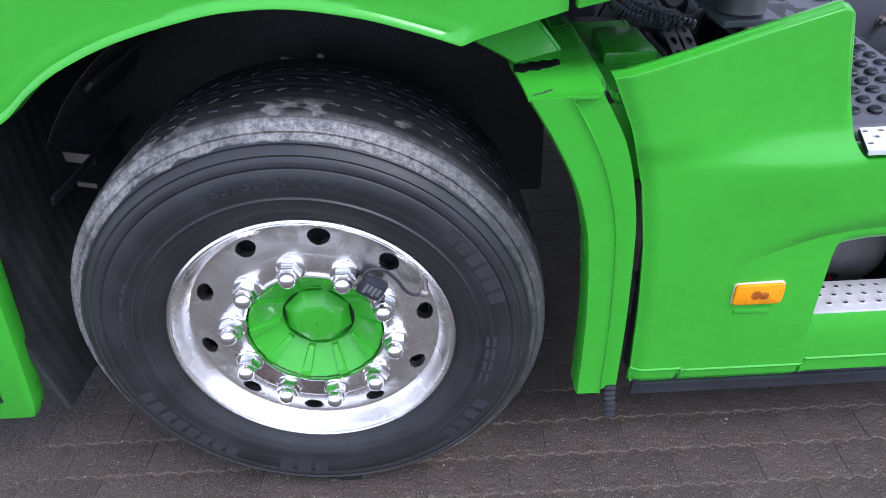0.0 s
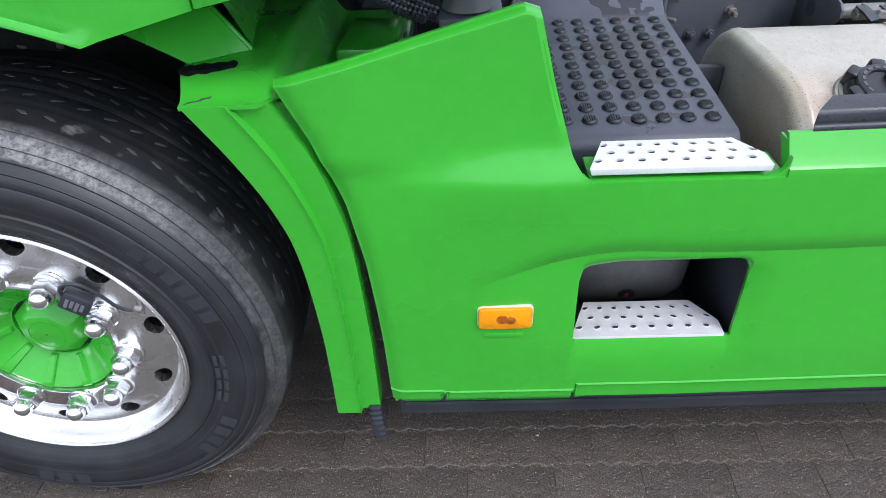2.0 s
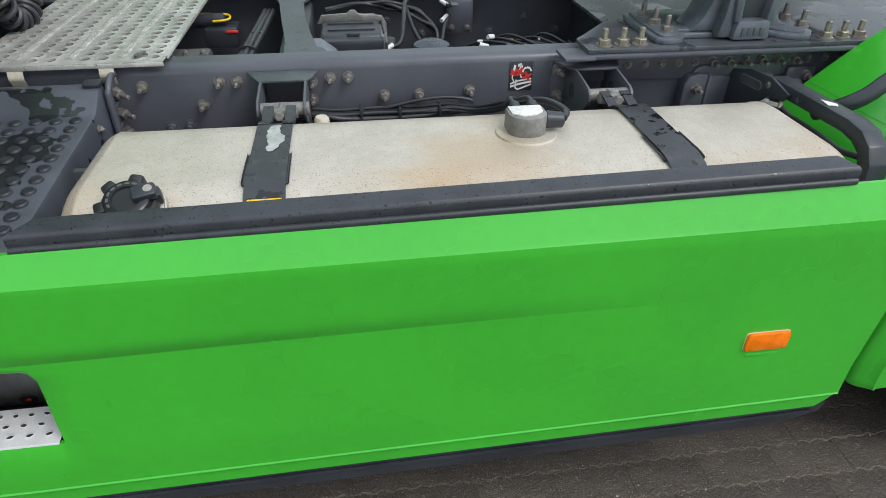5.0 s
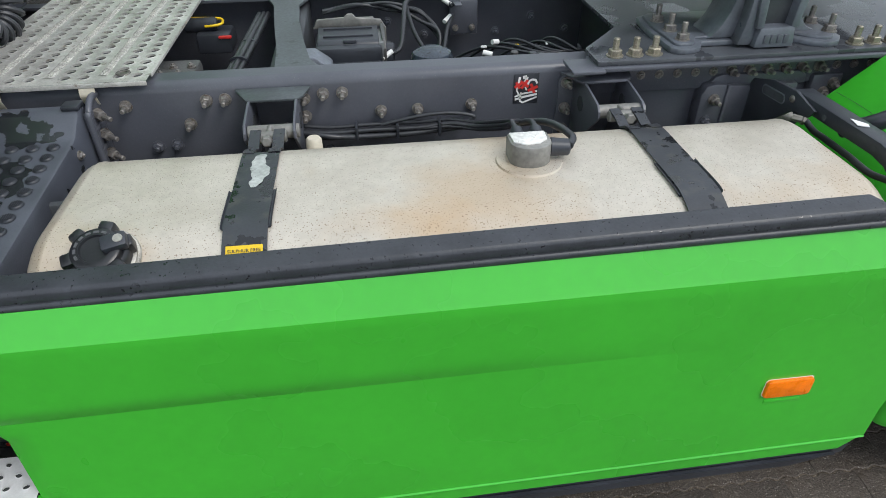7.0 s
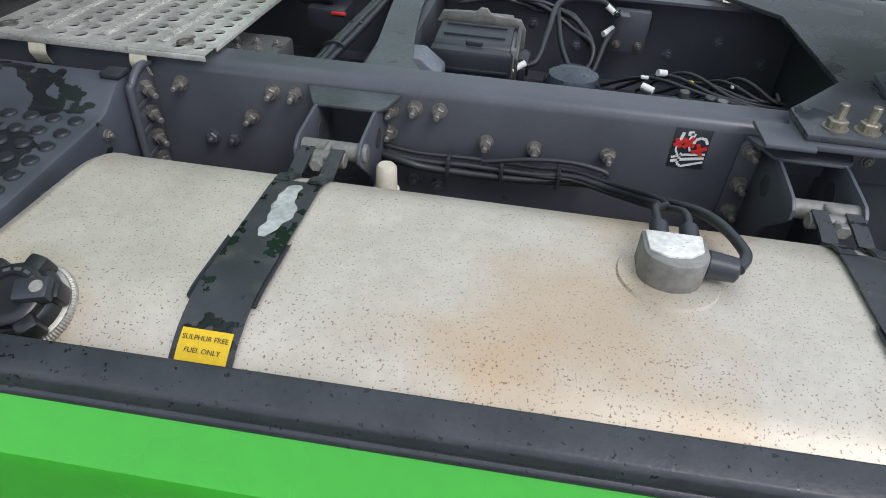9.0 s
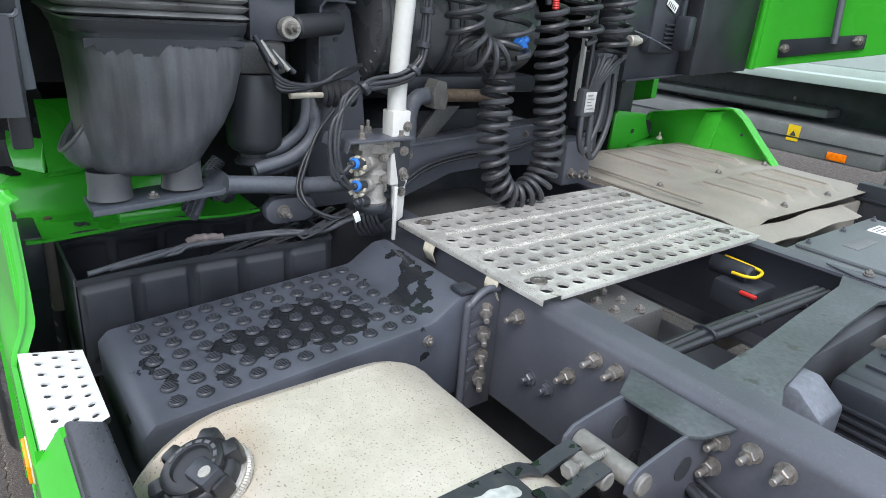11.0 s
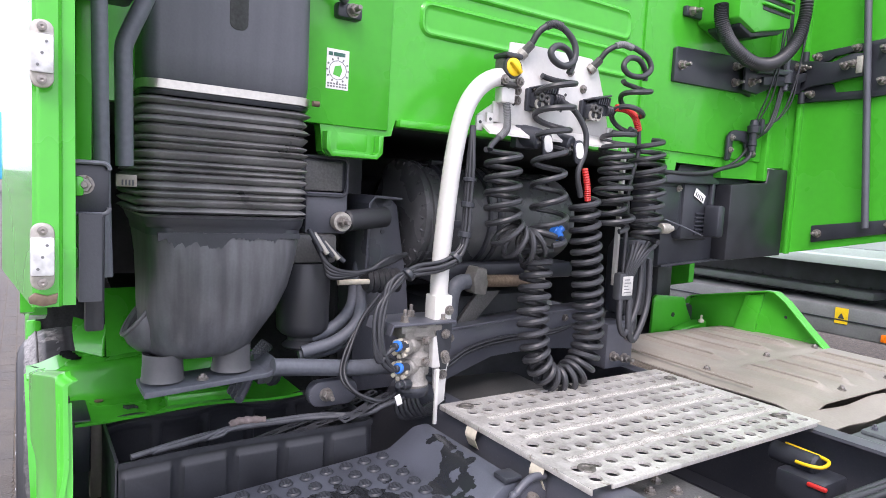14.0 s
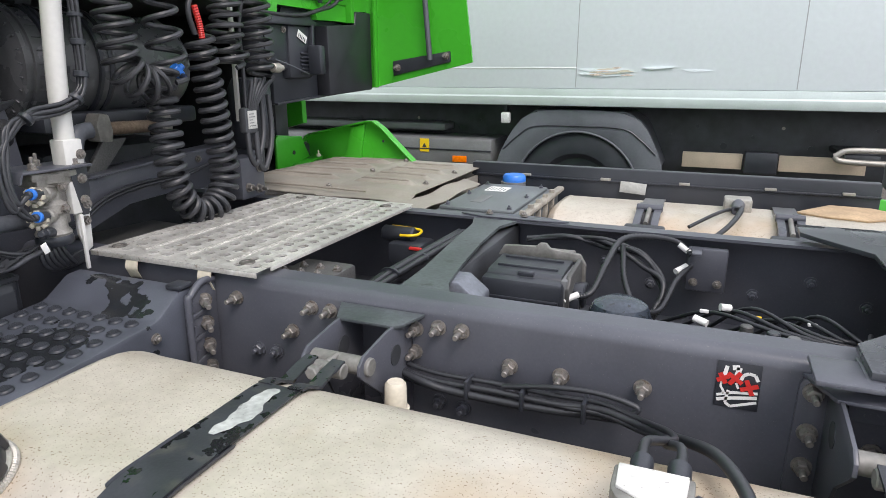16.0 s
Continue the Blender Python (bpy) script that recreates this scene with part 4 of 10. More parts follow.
def groove_line(x):
    return (0.346 if x < 0.785 else 0.341 if x < 1.052 else 0.358) + foot_rise(x)


def skirt_y(x, z):
    """How far the skirt's face lies back from its outermost plane."""
    y = 0.010 + 0.003 * ease(0.84, 0.87, z)
    if x > 1.30:
        y += 0.68 * max(0.0, z - bevel_line(x))
    depth = 0.011 * ease(0.80, 1.02, x) * (1 - ease(1.6, 2.75, x))
    zc = crease(x)
    if z > zc - 0.010:
        y += depth * max(0.0, 1 - max(0.0, z - zc + 0.010) / 0.034) ** 1.4
    else:
        y += depth * ease(0.455, 0.505, z) * (0.30 + 0.70 * max(0.0, z - 0.505) / (zc - 0.515))
    line = groove_line(x)
    y += 0.006 * (1 - ease(line - 0.003, line + 0.001, z)) - 0.0028 * (1 - ease(0.0, 0.0032, abs(z - line - 0.0025)))
    y += 0.008 * (1 - ease(0.300, 0.322, z - foot_rise(x))) ** 2
    if z < line + 0.004:
        for seam in (0.786 + 0.30 * (z - 0.32), 1.052):
            y += 0.007 * (1 - ease(0.0022, 0.0045, abs(x - seam)))
    if x < 1.06:
        y += (0.021 * ease(0.66, 0.98, x) - 0.016 * (1 - ease(0.58, 0.80, x))) * ease(0.835, 0.90, z) * (1 - ease(1.02, 1.06, x))
        y -= 0.005 * ease(0.74, 0.93, x) * (1 - ease(0.95, 1.05, x)) * ease(0.73, 0.825, z) * (1 - ease(0.835, 0.95, z))
        y += 0.009 * (1 - ease(0.0, 0.04, x - along(SK_L, z))) ** 3
    return y


def skirt_foot(x):
    return 0.300 + 0.016 * ease(1.045, 1.075, x) + foot_rise(x)


def levels(knots, n):
    """The knots with n steps between each pair."""
    return [a + (b - a) * k / n for a, b in zip(knots, knots[1:]) for k in range(n)] + [knots[-1]]


def face_levels(x):
    """Rows up to ROOF that follow the pressed lines, so that each line stays clean along the skirt."""
    g, c, foot = groove_line(x), crease(x), skirt_foot(x)
    top = open_top(x) if OPEN_A <= x <= OPEN_B else min(0.640, c - 0.04)
    return levels([foot, foot + 0.009, foot + 0.020, g - 0.004, g - 0.001, g + 0.001, g + 0.004, g + 0.007, 0.440, 0.478], 2) + levels([top, c - 0.013, c - 0.010, c - 0.007, c + 0.044, 0.80, ROOF], 4)


def skirt_bm():
    """The whole skirt as one face with its step opening, then given its thickness."""
    rows = len(face_levels(1.0))
    sill = 2 * 9
    front = sorted(span(0, 1, 36) + span(0.30, 0.37, 20) + [0.005, 0.012])
    mid = sorted(span(0, 1, 44) + span(0.035, 0.075, 14))[1:]
    back = span(0, 1, 60)[1:]
    columns = [("front", u) for u in front] + [("open", u) for u in mid] + [("rear", u) for u in back]
    bm = bmesh.new()
    grid = []
    for kind, u in columns:
        col = []
        if kind == "front":
            z_guess = [0.30 + 0.54 * k / (rows - 1) for k in range(rows)]
            for k in range(rows):
                z = z_guess[k]
                for _ in range(3):
                    x = along(SK_L, z) + (OPEN_A - along(SK_L, z)) * u
                    z = face_levels(min(x, OPEN_A - 1e-6))[k] if u < 1 else face_levels(OPEN_A)[k]
                col.append((x, skirt_y(x, z), z))
            for v in span(0, 0.93, 18)[1:] + span(0.94, 1, 9):
                z = ROOF + v * (1.023 + 0.092 * u - 0.016 * ease(0.93, 1.0, u) ** 2 - ROOF)
                x = along(SK_L, z) + (along(SK_E, z) - along(SK_L, z)) * u
                col.append((x, skirt_y(x, z) + 0.016 * ease(0.955, 1.0, v) ** 2 + 0.010 * ease(0.965, 1.0, u) ** 2 * ease(0.15, 0.5, v), z))
        elif kind == "open":
            x = OPEN_A + (OPEN_B - OPEN_A) * u
            for k, z in enumerate(face_levels(min(max(x, OPEN_A), OPEN_B))):
                lip = 0.012 * (max(0, k - sill + 4) / 4) ** 2 if k <= sill else 0.010 * (max(0, sill + 4 - k) / 3) ** 2
                col.append((x, skirt_y(x, z) + lip, z))
            if u == 1:
                col += [(x, skirt_y(x, z), z) for z in levels([ROOF, bevel_line(x) - 0.005, bevel_line(x), bevel_line(x) + 0.005, 0.900], 3)[1:]]
        else:
            x0 = OPEN_B + u * (3.03 - OPEN_B)
            zs = face_levels(max(x0, OPEN_B + 1e-6)) + levels([ROOF, bevel_line(x0) - 0.005, bevel_line(x0), bevel_line(x0) + 0.005, 0.900 + 0.026 * u], 3)[1:]
            for z in zs:
                col.append((OPEN_B + u * (2.987 + 0.043 * ease(0.53, 0.80, z) - 0.040 * (1 - ease(0.345, 0.41, z)) ** 2 - OPEN_B), skirt_y(x0, z), z))
        grid.append([bm.verts.new(p) for p in col])
    for i in range(len(grid) - 1):
        A, B = grid[i], grid[i + 1]
        for k in range(min(len(A), len(B)) - 1):
            if columns[i + 1][0] == "open" and k == sill:
                continue
            bm.faces.new((A[k], B[k], B[k + 1], A[k + 1]))
    face_verts, face_list = list(bm.verts), list(bm.faces)
    rim = [e for e in bm.edges if len(e.link_faces) == 1]
    twin = {v: bm.verts.new(v.co + Vector((0, 0.008, 0))) for v in face_verts}
    for f in face_list:
        bm.faces.new([twin[v] for v in reversed(f.verts)])
    for e in rim:
        a, b = e.verts
        bm.faces.new((a, twin[a], twin[b], b))
    bmesh.ops.recalc_face_normals(bm, faces=bm.faces)
    return bm


part("mudguard_channel", sheet(lambda u, v: (along(STRIP_R, 0.80 + 0.155 * u) - 0.012 + 0.055 * v, 0.066 - 0.014 * u, 0.80 + 0.155 * u), span(0, 1, 20), span(0, 1, 4), 0.005), GREEN, truck)
skirt = part("side_skirt", skirt_bm(), GREEN, truck, "bright green side skirt with step openings", 24)
part("skirt_flange", sheet(lambda u, v: (along(SK_E, ROOF + 0.225 * u) - 0.004, skirt_y(along(SK_E, ROOF + 0.225 * u) - 0.004, ROOF + 0.225 * u) + 0.004 + 0.020 * v, ROOF + 0.225 * u - 0.004), span(0, 1, 20), span(0, 1, 4), 0.004, (-1, 0, 0)), GREEN, skirt)
part("skirt_flange", sheet(lambda u, v: (along(SK_L, 0.30 + 0.45 * u) + 0.004, 0.026 + 0.014 * v, 0.30 + 0.45 * u), span(0, 1, 30), span(0, 1, 4), 0.006, (1, 0, 0)), GREEN, skirt)
part("step_ledge", box(1.034, 1.345, 0.018, 0.10, 0.826, 0.838, 0.003), GREEN, skirt)
part("notch_fillet", prism([(1.3405, 0.8395)] + arc(1.306, 0.874, 0.0345, 270, 360, 8), "y", 0.0135, 0.0235), GREEN, skirt)
part("notch_flange", sheet(lambda u, v: (1.341, skirt_y(1.345, 0.845 + 0.043 * u) + 0.006 + 0.028 * v, 0.845 + 0.043 * u), span(0, 1, 8), span(0, 1, 3), 0.004, (1, 0, 0)), GREEN, skirt)
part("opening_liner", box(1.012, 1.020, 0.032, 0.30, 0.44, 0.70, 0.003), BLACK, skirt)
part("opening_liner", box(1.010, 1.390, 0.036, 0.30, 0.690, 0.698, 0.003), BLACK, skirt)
part("rubber_edge", sheet(lambda u, v: (0.69 + (2.98 - 0.69) * u, 0.022 + 0.008 * v, 0.318 - (0.066 - 0.030 * ease(0.955, 1.0, u)) * v + foot_rise(0.69 + 2.29 * u)), span(0, 1, 40), span(0, 1, 5), 0.012), BLACK, skirt, "black rubber lower edge")
part("rubber_lip", sheet(lambda u, v: (0.70 + (2.95 - 0.70) * u, 0.014 + 0.006 * v, 0.298 - 0.006 * v + foot_rise(0.70 + 2.25 * u)), span(0, 1, 30), span(0, 1, 2), 0.008), BLACK, skirt)


def trim_bm():
    poly = [(0.050, 0.0), (0.046, 0.005), (0.046, 0.012), (0.051, 0.015), (0.049, 0.018), (0.049, 0.032), (0.054, 0.038), (0.088, 0.045), (0.092, 0.042), (0.092, 0.036), (0.074, 0.030), (0.072, 0.0)]
    bm = prism(poly, "x", 0.0, 1.0)
    for v in bm.verts:
        y = v.co.y
        x = 1.376 + v.co.x * (2.846 - 1.376)
        if v.co.x < 0.5:
            x += max(0.0, y - 0.05) * 1.0
        else:
            x -= max(0.0, y - 0.05) * 0.7
        v.co.z += 0.895 + 0.028 * (x - 1.376) / 1.5
        v.co.x = x
    bmesh.ops.bevel(bm, geom=[e for e in bm.edges if e.calc_length() > 1.0], offset=0.0015, segments=1, affect="EDGES")
    return bm


part("top_trim", trim_bm(), TRIM, skirt, "black rubber trim speckled with rain")


def marker(x0, x1, z0, z1, tilt, lens):
    mid = Matrix.Translation(((x0 + x1) / 2, 0.004, (z0 + z1) / 2)) @ Matrix.Rotation(radians(-tilt), 4, "Y")
    w, h = (x1 - x0) / 2, (z1 - z0) / 2
    base = part("side_marker", moved(prism(rounded(-w, w, -h, h, 0.008, 4), "y", 0.0055, 0.016, 0.002), mid), CREAM, skirt)
    part("lens", moved(prism(rounded(-w + 0.0022, w - 0.0022, -h + 0.0022, h - 0.0022, 0.008, 4), "y", -0.0015, 0.008, 0.003), mid), lens, base, "orange side marker lens")
    return mid


m1 = marker(0.853, 0.957, 0.526, 0.580, 0, AMBER)
BULB = material("burnt_amber_bulb", (0.42, 0.11, 0.01), 0.3, vary=0.4, scale=90)
part("marker_bulb", moved(lathe([(0, 0.0012), (0.009, 0.001), (0.012, 0)], facing((-0.006, -0.0013, 0.0), (0, -1, 0)), 9), m1), BULB, skirt)
part("marker_bulb", moved(lathe([(0, 0.0022), (0.007, 0.002), (0.010, 0.0006)], facing((0.010, -0.0013, -0.002), (0, -1, 0)), 7), m1), BULB, skirt)
marker(2.700, 2.800, 0.562, 0.612, 0, ORANGE)
for x in (0.865, 2.712):
    part("marker_recess", box(x, x + 0.075, 0.0085, 0.0125, 0.500 if x < 1 else 0.542, 0.512 if x < 1 else 0.552, 0.003), GREEN, skirt)


# two tread plates
def tread_plate(z, y0, y1, x0, x1, inset, rows, cols, name):
    def top(u, v, d):
        a, b = x0 + inset * v, x1 - inset * max(0.0, (v - 0.38) / 0.62)
        return (a + (b - a) * u, y0 + (y1 - y0) * v, z - d)
    plate = holed_sheet(top, span(0, 1, cols), [0.0, 0.08] + span(0.10, 0.95, rows) + [1.0], lambda i, j: (0.0058 / (x1 - x0 - inset), 0.0052 / (y1 - y0)) if 2 <= j < 2 + rows and (i + j) % 2 == 0 else None, 4, 0.0016, 0.0012)
    lipf = prism([(x0 + 0.003, z - 0.011), (x1 - 0.002, z - 0.011), (x1, z), (x0, z)], "y", y0 - 0.003, y0 + 0.001, 0.001)
    # near-black sheet just below the plate paints the shade inside its holes
    under = prism([(x0, y0), (x1, y0), (x1, y0 + 0.38 * (y1 - y0)), (x1 - inset, y1), (x0 + inset, y1)], "z", z - 0.0105, z - 0.0020)
    p = part(name, join(plate, lipf), STEP_WHITE, truck, "white anodised step plate with raised round holes")
    part("step_underside", under, WELL, p)
    return p


tread_plate(0.858, 0.024, 0.113, 1.032, 1.320, 0.035, 3, 16, "upper_step")
tread_plate(0.482, 0.026, 0.122, 1.036, 1.330, 0.040, 3, 16, "lower_step")
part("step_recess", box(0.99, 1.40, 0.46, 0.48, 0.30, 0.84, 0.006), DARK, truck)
# tank colour is lowered to carry the shadow inside the step opening
part("air_tank", lathe([(0, 0), (0.06, 0.006), (0.105, 0.03), (0.125, 0.07), (0.125, 0.25), (0.105, 0.28), (0, 0.29)], facing((1.345, 0.325, 0.468), (-1, 0, 0)), 40), material("shaded_tank_paint", (0.15, 0.145, 0.135), 0.5, vary=0.25, scale=12, grain_mix=0.1), truck, "beige compressed air tank with shade in its colour")
label_at = facing((1.19, 0.208, 0.426), (0, -0.94, -0.34))
part("air_tank_label", moved(lathe([(0, 0.002), (0.013, 0.002), (0.013, 0.004), (0.019, 0.004), (0.019, 0.0)], None, 20), label_at), BLACK, truck)
part("air_tank_plug", moved(lathe([(0, 0.003), (0.006, 0.003), (0.006, 0.006), (0, 0.006)], None, 12), label_at), RED, truck)
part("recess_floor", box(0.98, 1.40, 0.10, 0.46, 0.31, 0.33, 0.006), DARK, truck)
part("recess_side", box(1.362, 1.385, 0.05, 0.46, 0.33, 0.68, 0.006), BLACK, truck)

# ---- frame, tank and deck ----
def rail(y_out, way, name):
    """A C-shaped rail; way is +1 where it opens towards greater y."""
    c = [(0, 0.675), (0, 0.918)] + [(0.027 - 0.027 * math.cos(radians(a)), 0.918 + 0.027 * math.sin(radians(a))) for a in (15, 30, 45, 60, 75, 90)]
    c += [(0.075, 0.945), (0.075, 0.937), (0.030, 0.937), (0.012, 0.928), (0.008, 0.915), (0.008, 0.684), (0.075, 0.684), (0.075, 0.675)]
    return part(name, prism([(y_out + way * a, b) for a, b in c], "x", -0.6, 4.6), FRAME, truck, "dark grey steel frame rail with zinc bolts")


near_rail = rail(0.83, 1, "frame_rail")
far_rail = rail(1.645, -1, "frame_rail")
for x, z in ((1.396, 0.893), (1.446, 0.780), (1.494, 0.782), (1.539, 0.837), (1.590, 0.897), (1.636, 0.897), (1.830, 0.888), (1.828, 0.840), (1.878, 0.898), (1.926, 0.898), (2.022, 0.843),
             (2.118, 0.842), (2.260, 0.847), (2.024, 0.779), (1.880, 0.741), (1.930, 0.736), (2.603, 0.805)):
    share("frame_bolt", DARK_BOLT if z < 0.785 else BOLT, facing((x, 0.829, z), (0, -1, 0), x * 9), near_rail)
for k in range(9):
    share("frame_bolt", DARK_BOLT, facing((1.95 + 0.13 * k, 1.571, 0.80 + 0.05 * (k % 2)), (0, -1, 0), k), far_rail)
sticker_on_rail = part("sticker", box(2.373, 2.439, 0.8275, 0.8295, 0.840, 0.921, 0.0004), BLACK, near_rail, "black sticker with red crosses over a white line drawing")


def sticker_line(points, w):
    """White strokes; points run from 0 to 1 across and down the sticker."""
    for (a, b), (c, d) in zip(points, points[1:]):
        p, q = Vector((2.373 + 0.066 * a, 0.921 - 0.081 * b)), Vector((2.373 + 0.066 * c, 0.921 - 0.081 * d))
        n = Vector((p.y - q.y, q.x - p.x)).normalized() * w
        part("sticker_stroke", prism([tuple(p + n), tuple(q + n), tuple(q - n), tuple(p - n)], "y", 0.8268, 0.8276), TAG, sticker_on_rail)


sticker_line([(0.22, 0.10), (0.17, 0.34)], 0.0030)
sticker_line([(0.34, 0.12), (0.50, 0.10), (0.46, 0.28)], 0.0042)
sticker_line([(0.56, 0.36), (0.60, 0.25), (0.72, 0.20), (0.86, 0.22), (0.94, 0.34)], 0.0026)
sticker_line([(0.13, 0.44), (0.12, 0.56), (0.20, 0.66), (0.17, 0.72)], 0.0018)
sticker_line([(0.46, 0.44), (0.52, 0.56)], 0.0018)
sticker_line([(0.05, 0.76), (0.40, 0.66), (0.96, 0.60)], 0.0022)
sticker_line([(0.06, 0.86), (0.40, 0.78), (0.96, 0.70)], 0.0028)
sticker_line([(0.30, 0.62), (0.26, 0.90), (0.38, 0.97), (0.96, 0.80)], 0.0022)
for a, b, r, turn in ((0.15, 0.37, 0.0100, 15), (0.42, 0.34, 0.0135, -10), (0.76, 0.50, 0.0140, 22)):
    for s in (45, -45):
        part("sticker_cross", moved(box(-r, r, -0.0006, 0.0004, -0.0036, 0.0036, 0), Matrix.Translation((2.373 + 0.066 * a, 0.8262 if s > 0 else 0.8257, 0.921 - 0.081 * b)) @ Matrix.Rotation(radians(turn + s), 4, "Y")), RED, sticker_on_rail)


def tank_section(y0, y1, z0, z1, r, n=10):
    return rounded(y0, y1, z0, z1, r, n)


def fuel_tank(name, x0, x1, y0, y1, z1, r, flip, label):
    sec = tank_section(y0, y1, 0.33, z1, r)
    bm = bmesh.new()
    rings = []
    cy, cz = (y0 + y1) / 2, (0.33 + z1) / 2
    for x, s in ((x0, 0.90), (x0 + 0.004, 0.955), (x0 + 0.014, 0.985), (x0 + 0.022, 0.995), (x0 + 0.026, 1.006), (x0 + 0.032, 1.006), (x0 + 0.036, 1.0), (x1 - 0.036, 1.0), (x1 - 0.032, 1.006), (x1 - 0.026, 1.006), (x1 - 0.014, 0.985), (x1 - 0.004, 0.955), (x1, 0.90)):
        rings.append([bm.verts.new((x, cy + (a - cy) * (1 - (1 - s) * 0.8), cz + (b - cz) * (1 - (1 - s) * 0.8))) for a, b in sec])
    n = len(sec)
    for A, B in zip(rings, rings[1:]):
        for k in range(n):
            bm.faces.new((A[k], A[(k + 1) % n], B[(k + 1) % n], B[k]))
    bm.faces.new(rings[0][::-1])
    bm.faces.new(rings[-1])
    bmesh.ops.recalc_face_normals(bm, faces=bm.faces)
    return part(name, bm, TANK, truck, label, 50)


tank = fuel_tank("fuel_tank", 1.400, 2.955, 0.085, 0.626, 0.910, 0.165, 1, "large dirty bare-metal fuel tank with brown stains")


def tank_top(y, y0=0.085, y1=0.626, z1=0.910, r=0.165):
    """The height of the tank's skin."""
    d = max(0.0, y0 + r - y, y - (y1 - r))
    return z1 - r + math.sqrt(max(0.0, r * r - d * d))


def strap(x, width, lift, y_a, y_b, mat, name, parent, side=0.0, thick=0.003):
    ys = span(y_a, y_b, 26)
    return part(name, sheet(lambda u, v: (x + (u - 0.5) * width, v, tank_top(v) + lift + side * (abs(u - 0.5) > 0.49)), [0.0, 0.03, 0.97, 1.0], ys, thick, (0, 0, 1)), mat, parent)


VALVE_GREY = material("weathered_grey_casting", (0.22, 0.215, 0.20), 0.55, metal=0.3, vary=0.3, scale=20, grain_mix=0.15)
FILM = material("peeling_pale_film", (0.40, 0.42, 0.40), 0.5, vary=0.2, scale=30, spots=0.1, spot_colour=(0.15, 0.16, 0.15), spot_scale=90)


def strap_set(x, cover):
    pad = strap(x, 0.088, 0.001, 0.215, 0.335, BLACK, "strap_pad", tank, 0.004)
    band = strap(x, 0.076, 0.0045, 0.102, 0.490, STRAP, "tank_strap", tank)
    if cover:
        part("peeled_film", sheet(lambda u, v: (x + 0.004 + (u - 0.5) * (0.034 * math.sqrt(max(0.02, 1 - ((v - 0.4075) / 0.0675) ** 2)) + 0.004 * math.sin(97 * v) + 0.003 * math.sin(231 * v)) - 0.004 * math.sin(60 * v), v, tank_top(v) + 0.0085), span(0, 1, 5), span(0.340, 0.475, 40)), FILM, tank)
        part("fuel_label", sheet(lambda u, v: (x + (u - 0.5) * 0.062, v, tank_top(v) + 0.0085), span(0, 1, 2), span(0.100, 0.176, 8)), YELLOW, tank, "yellow label reading sulphur free fuel only")
        for j, txt in enumerate(("SULPHUR FREE", "FUEL ONLY")):
            cu = bpy.data.curves.new("label_text", "FONT")
            cu.body, cu.size, cu.align_x, cu.align_y, cu.extrude = txt, 0.0085, "CENTER", "CENTER", 0.0002
            ob = new("label_text", cu)
            me = ob.to_mesh().copy()
            ob.to_mesh_clear()
            bpy.data.objects.remove(ob)
            bm = bmesh.new()
            bm.from_mesh(me)
            bpy.data.meshes.remove(me)
            y = 0.166 - 0.0125 * j
            n = Vector((0, -0.62, 1)).normalized()
            up = Vector((0, 1, 0.62)).normalized()
            m = Matrix((( 1, 0, 0, x), (0, up.y, n.y, y), (0, up.z, n.z, tank_top(y) + 0.0095), (0, 0, 0, 1)))
            part("label_text", moved(bm, m), BLACK, tank)
        part("label_sign", sheet(lambda u, v: (x - 0.028 + 0.020 * (v - 0.112) / 0.022 * 0 + 0.020 * (0.5 + (u - 0.5) * (0.136 - v) / 0.024), v, tank_top(v) + 0.0094), span(0, 1, 2), span(0.112, 0.1355, 6)), BLACK, tank, "black warning triangle")
        part("label_bar", sheet(lambda u, v: (x - 0.002 + 0.018 * u, v, tank_top(v) + 0.0092), span(0, 1, 1), span(0.139, 0.142, 2)), BLACK, tank)
        part("label_bar", sheet(lambda u, v: (x + 0.000 + 0.013 * u, v, tank_top(v) + 0.0092), span(0, 1, 1), span(0.112, 0.132, 4)), TAG, tank)
    for s in (-0.026, 0.026):
        part("strap_arm", sheet(lambda u, v: (x + s + (u - 0.5) * 0.024, v, along([(0.485, tank_top(0.485) + 0.0045), (0.51, tank_top(0.51) + 0.006), (0.54, 0.892), (0.575, 0.900), (0.612, 0.904)], v)), [0, 1], span(0.485, 0.612, 14), 0.005, (0, 0, 1)), STRAP, tank)
    part("strap_roller", rod((x - 0.040, 0.606, 0.892), (x + 0.040, 0.606, 0.892), 0.0135, None, 24, 0.002), VALVE_GREY, tank)
    part("strap_screw", sweep([(x, 0.575 + 0.0025 * k, 0.897) for k in range(30)], 0.0055, 10, 0.001, 1), VALVE_GREY, tank)
    part("screw_nut", rod((x, 0.566, 0.899), (x, 0.582, 0.898), 0.012, None, 6, 0.002), VALVE_GREY, tank)
    part("strap_pin", rod((x - 0.052, 0.652, 0.884), (x + 0.066, 0.652, 0.884), 0.0165, None, 24, 0.002), VALVE_GREY, tank)
    for s in (-0.056, 0.056):
        part("strap_bracket", prism([(0.83, 0.70), (0.83, 0.920), (0.80, 0.922), (0.73, 0.920), (0.665, 0.912), (0.640, 0.908), (0.624, 0.895), (0.622, 0.878), (0.636, 0.864), (0.70, 0.81), (0.76, 0.70)], "x", x + s - 0.003, x + s + 0.003, 0.001), FRAME, tank)
        part("bracket_hole", lathe([(0, -0.0045), (0.02, -0.0045), (0.02, 0.0045), (0, 0.0045)], facing((x + s, 0.755, 0.862), (1, 0, 0)), 20), DARK, tank)
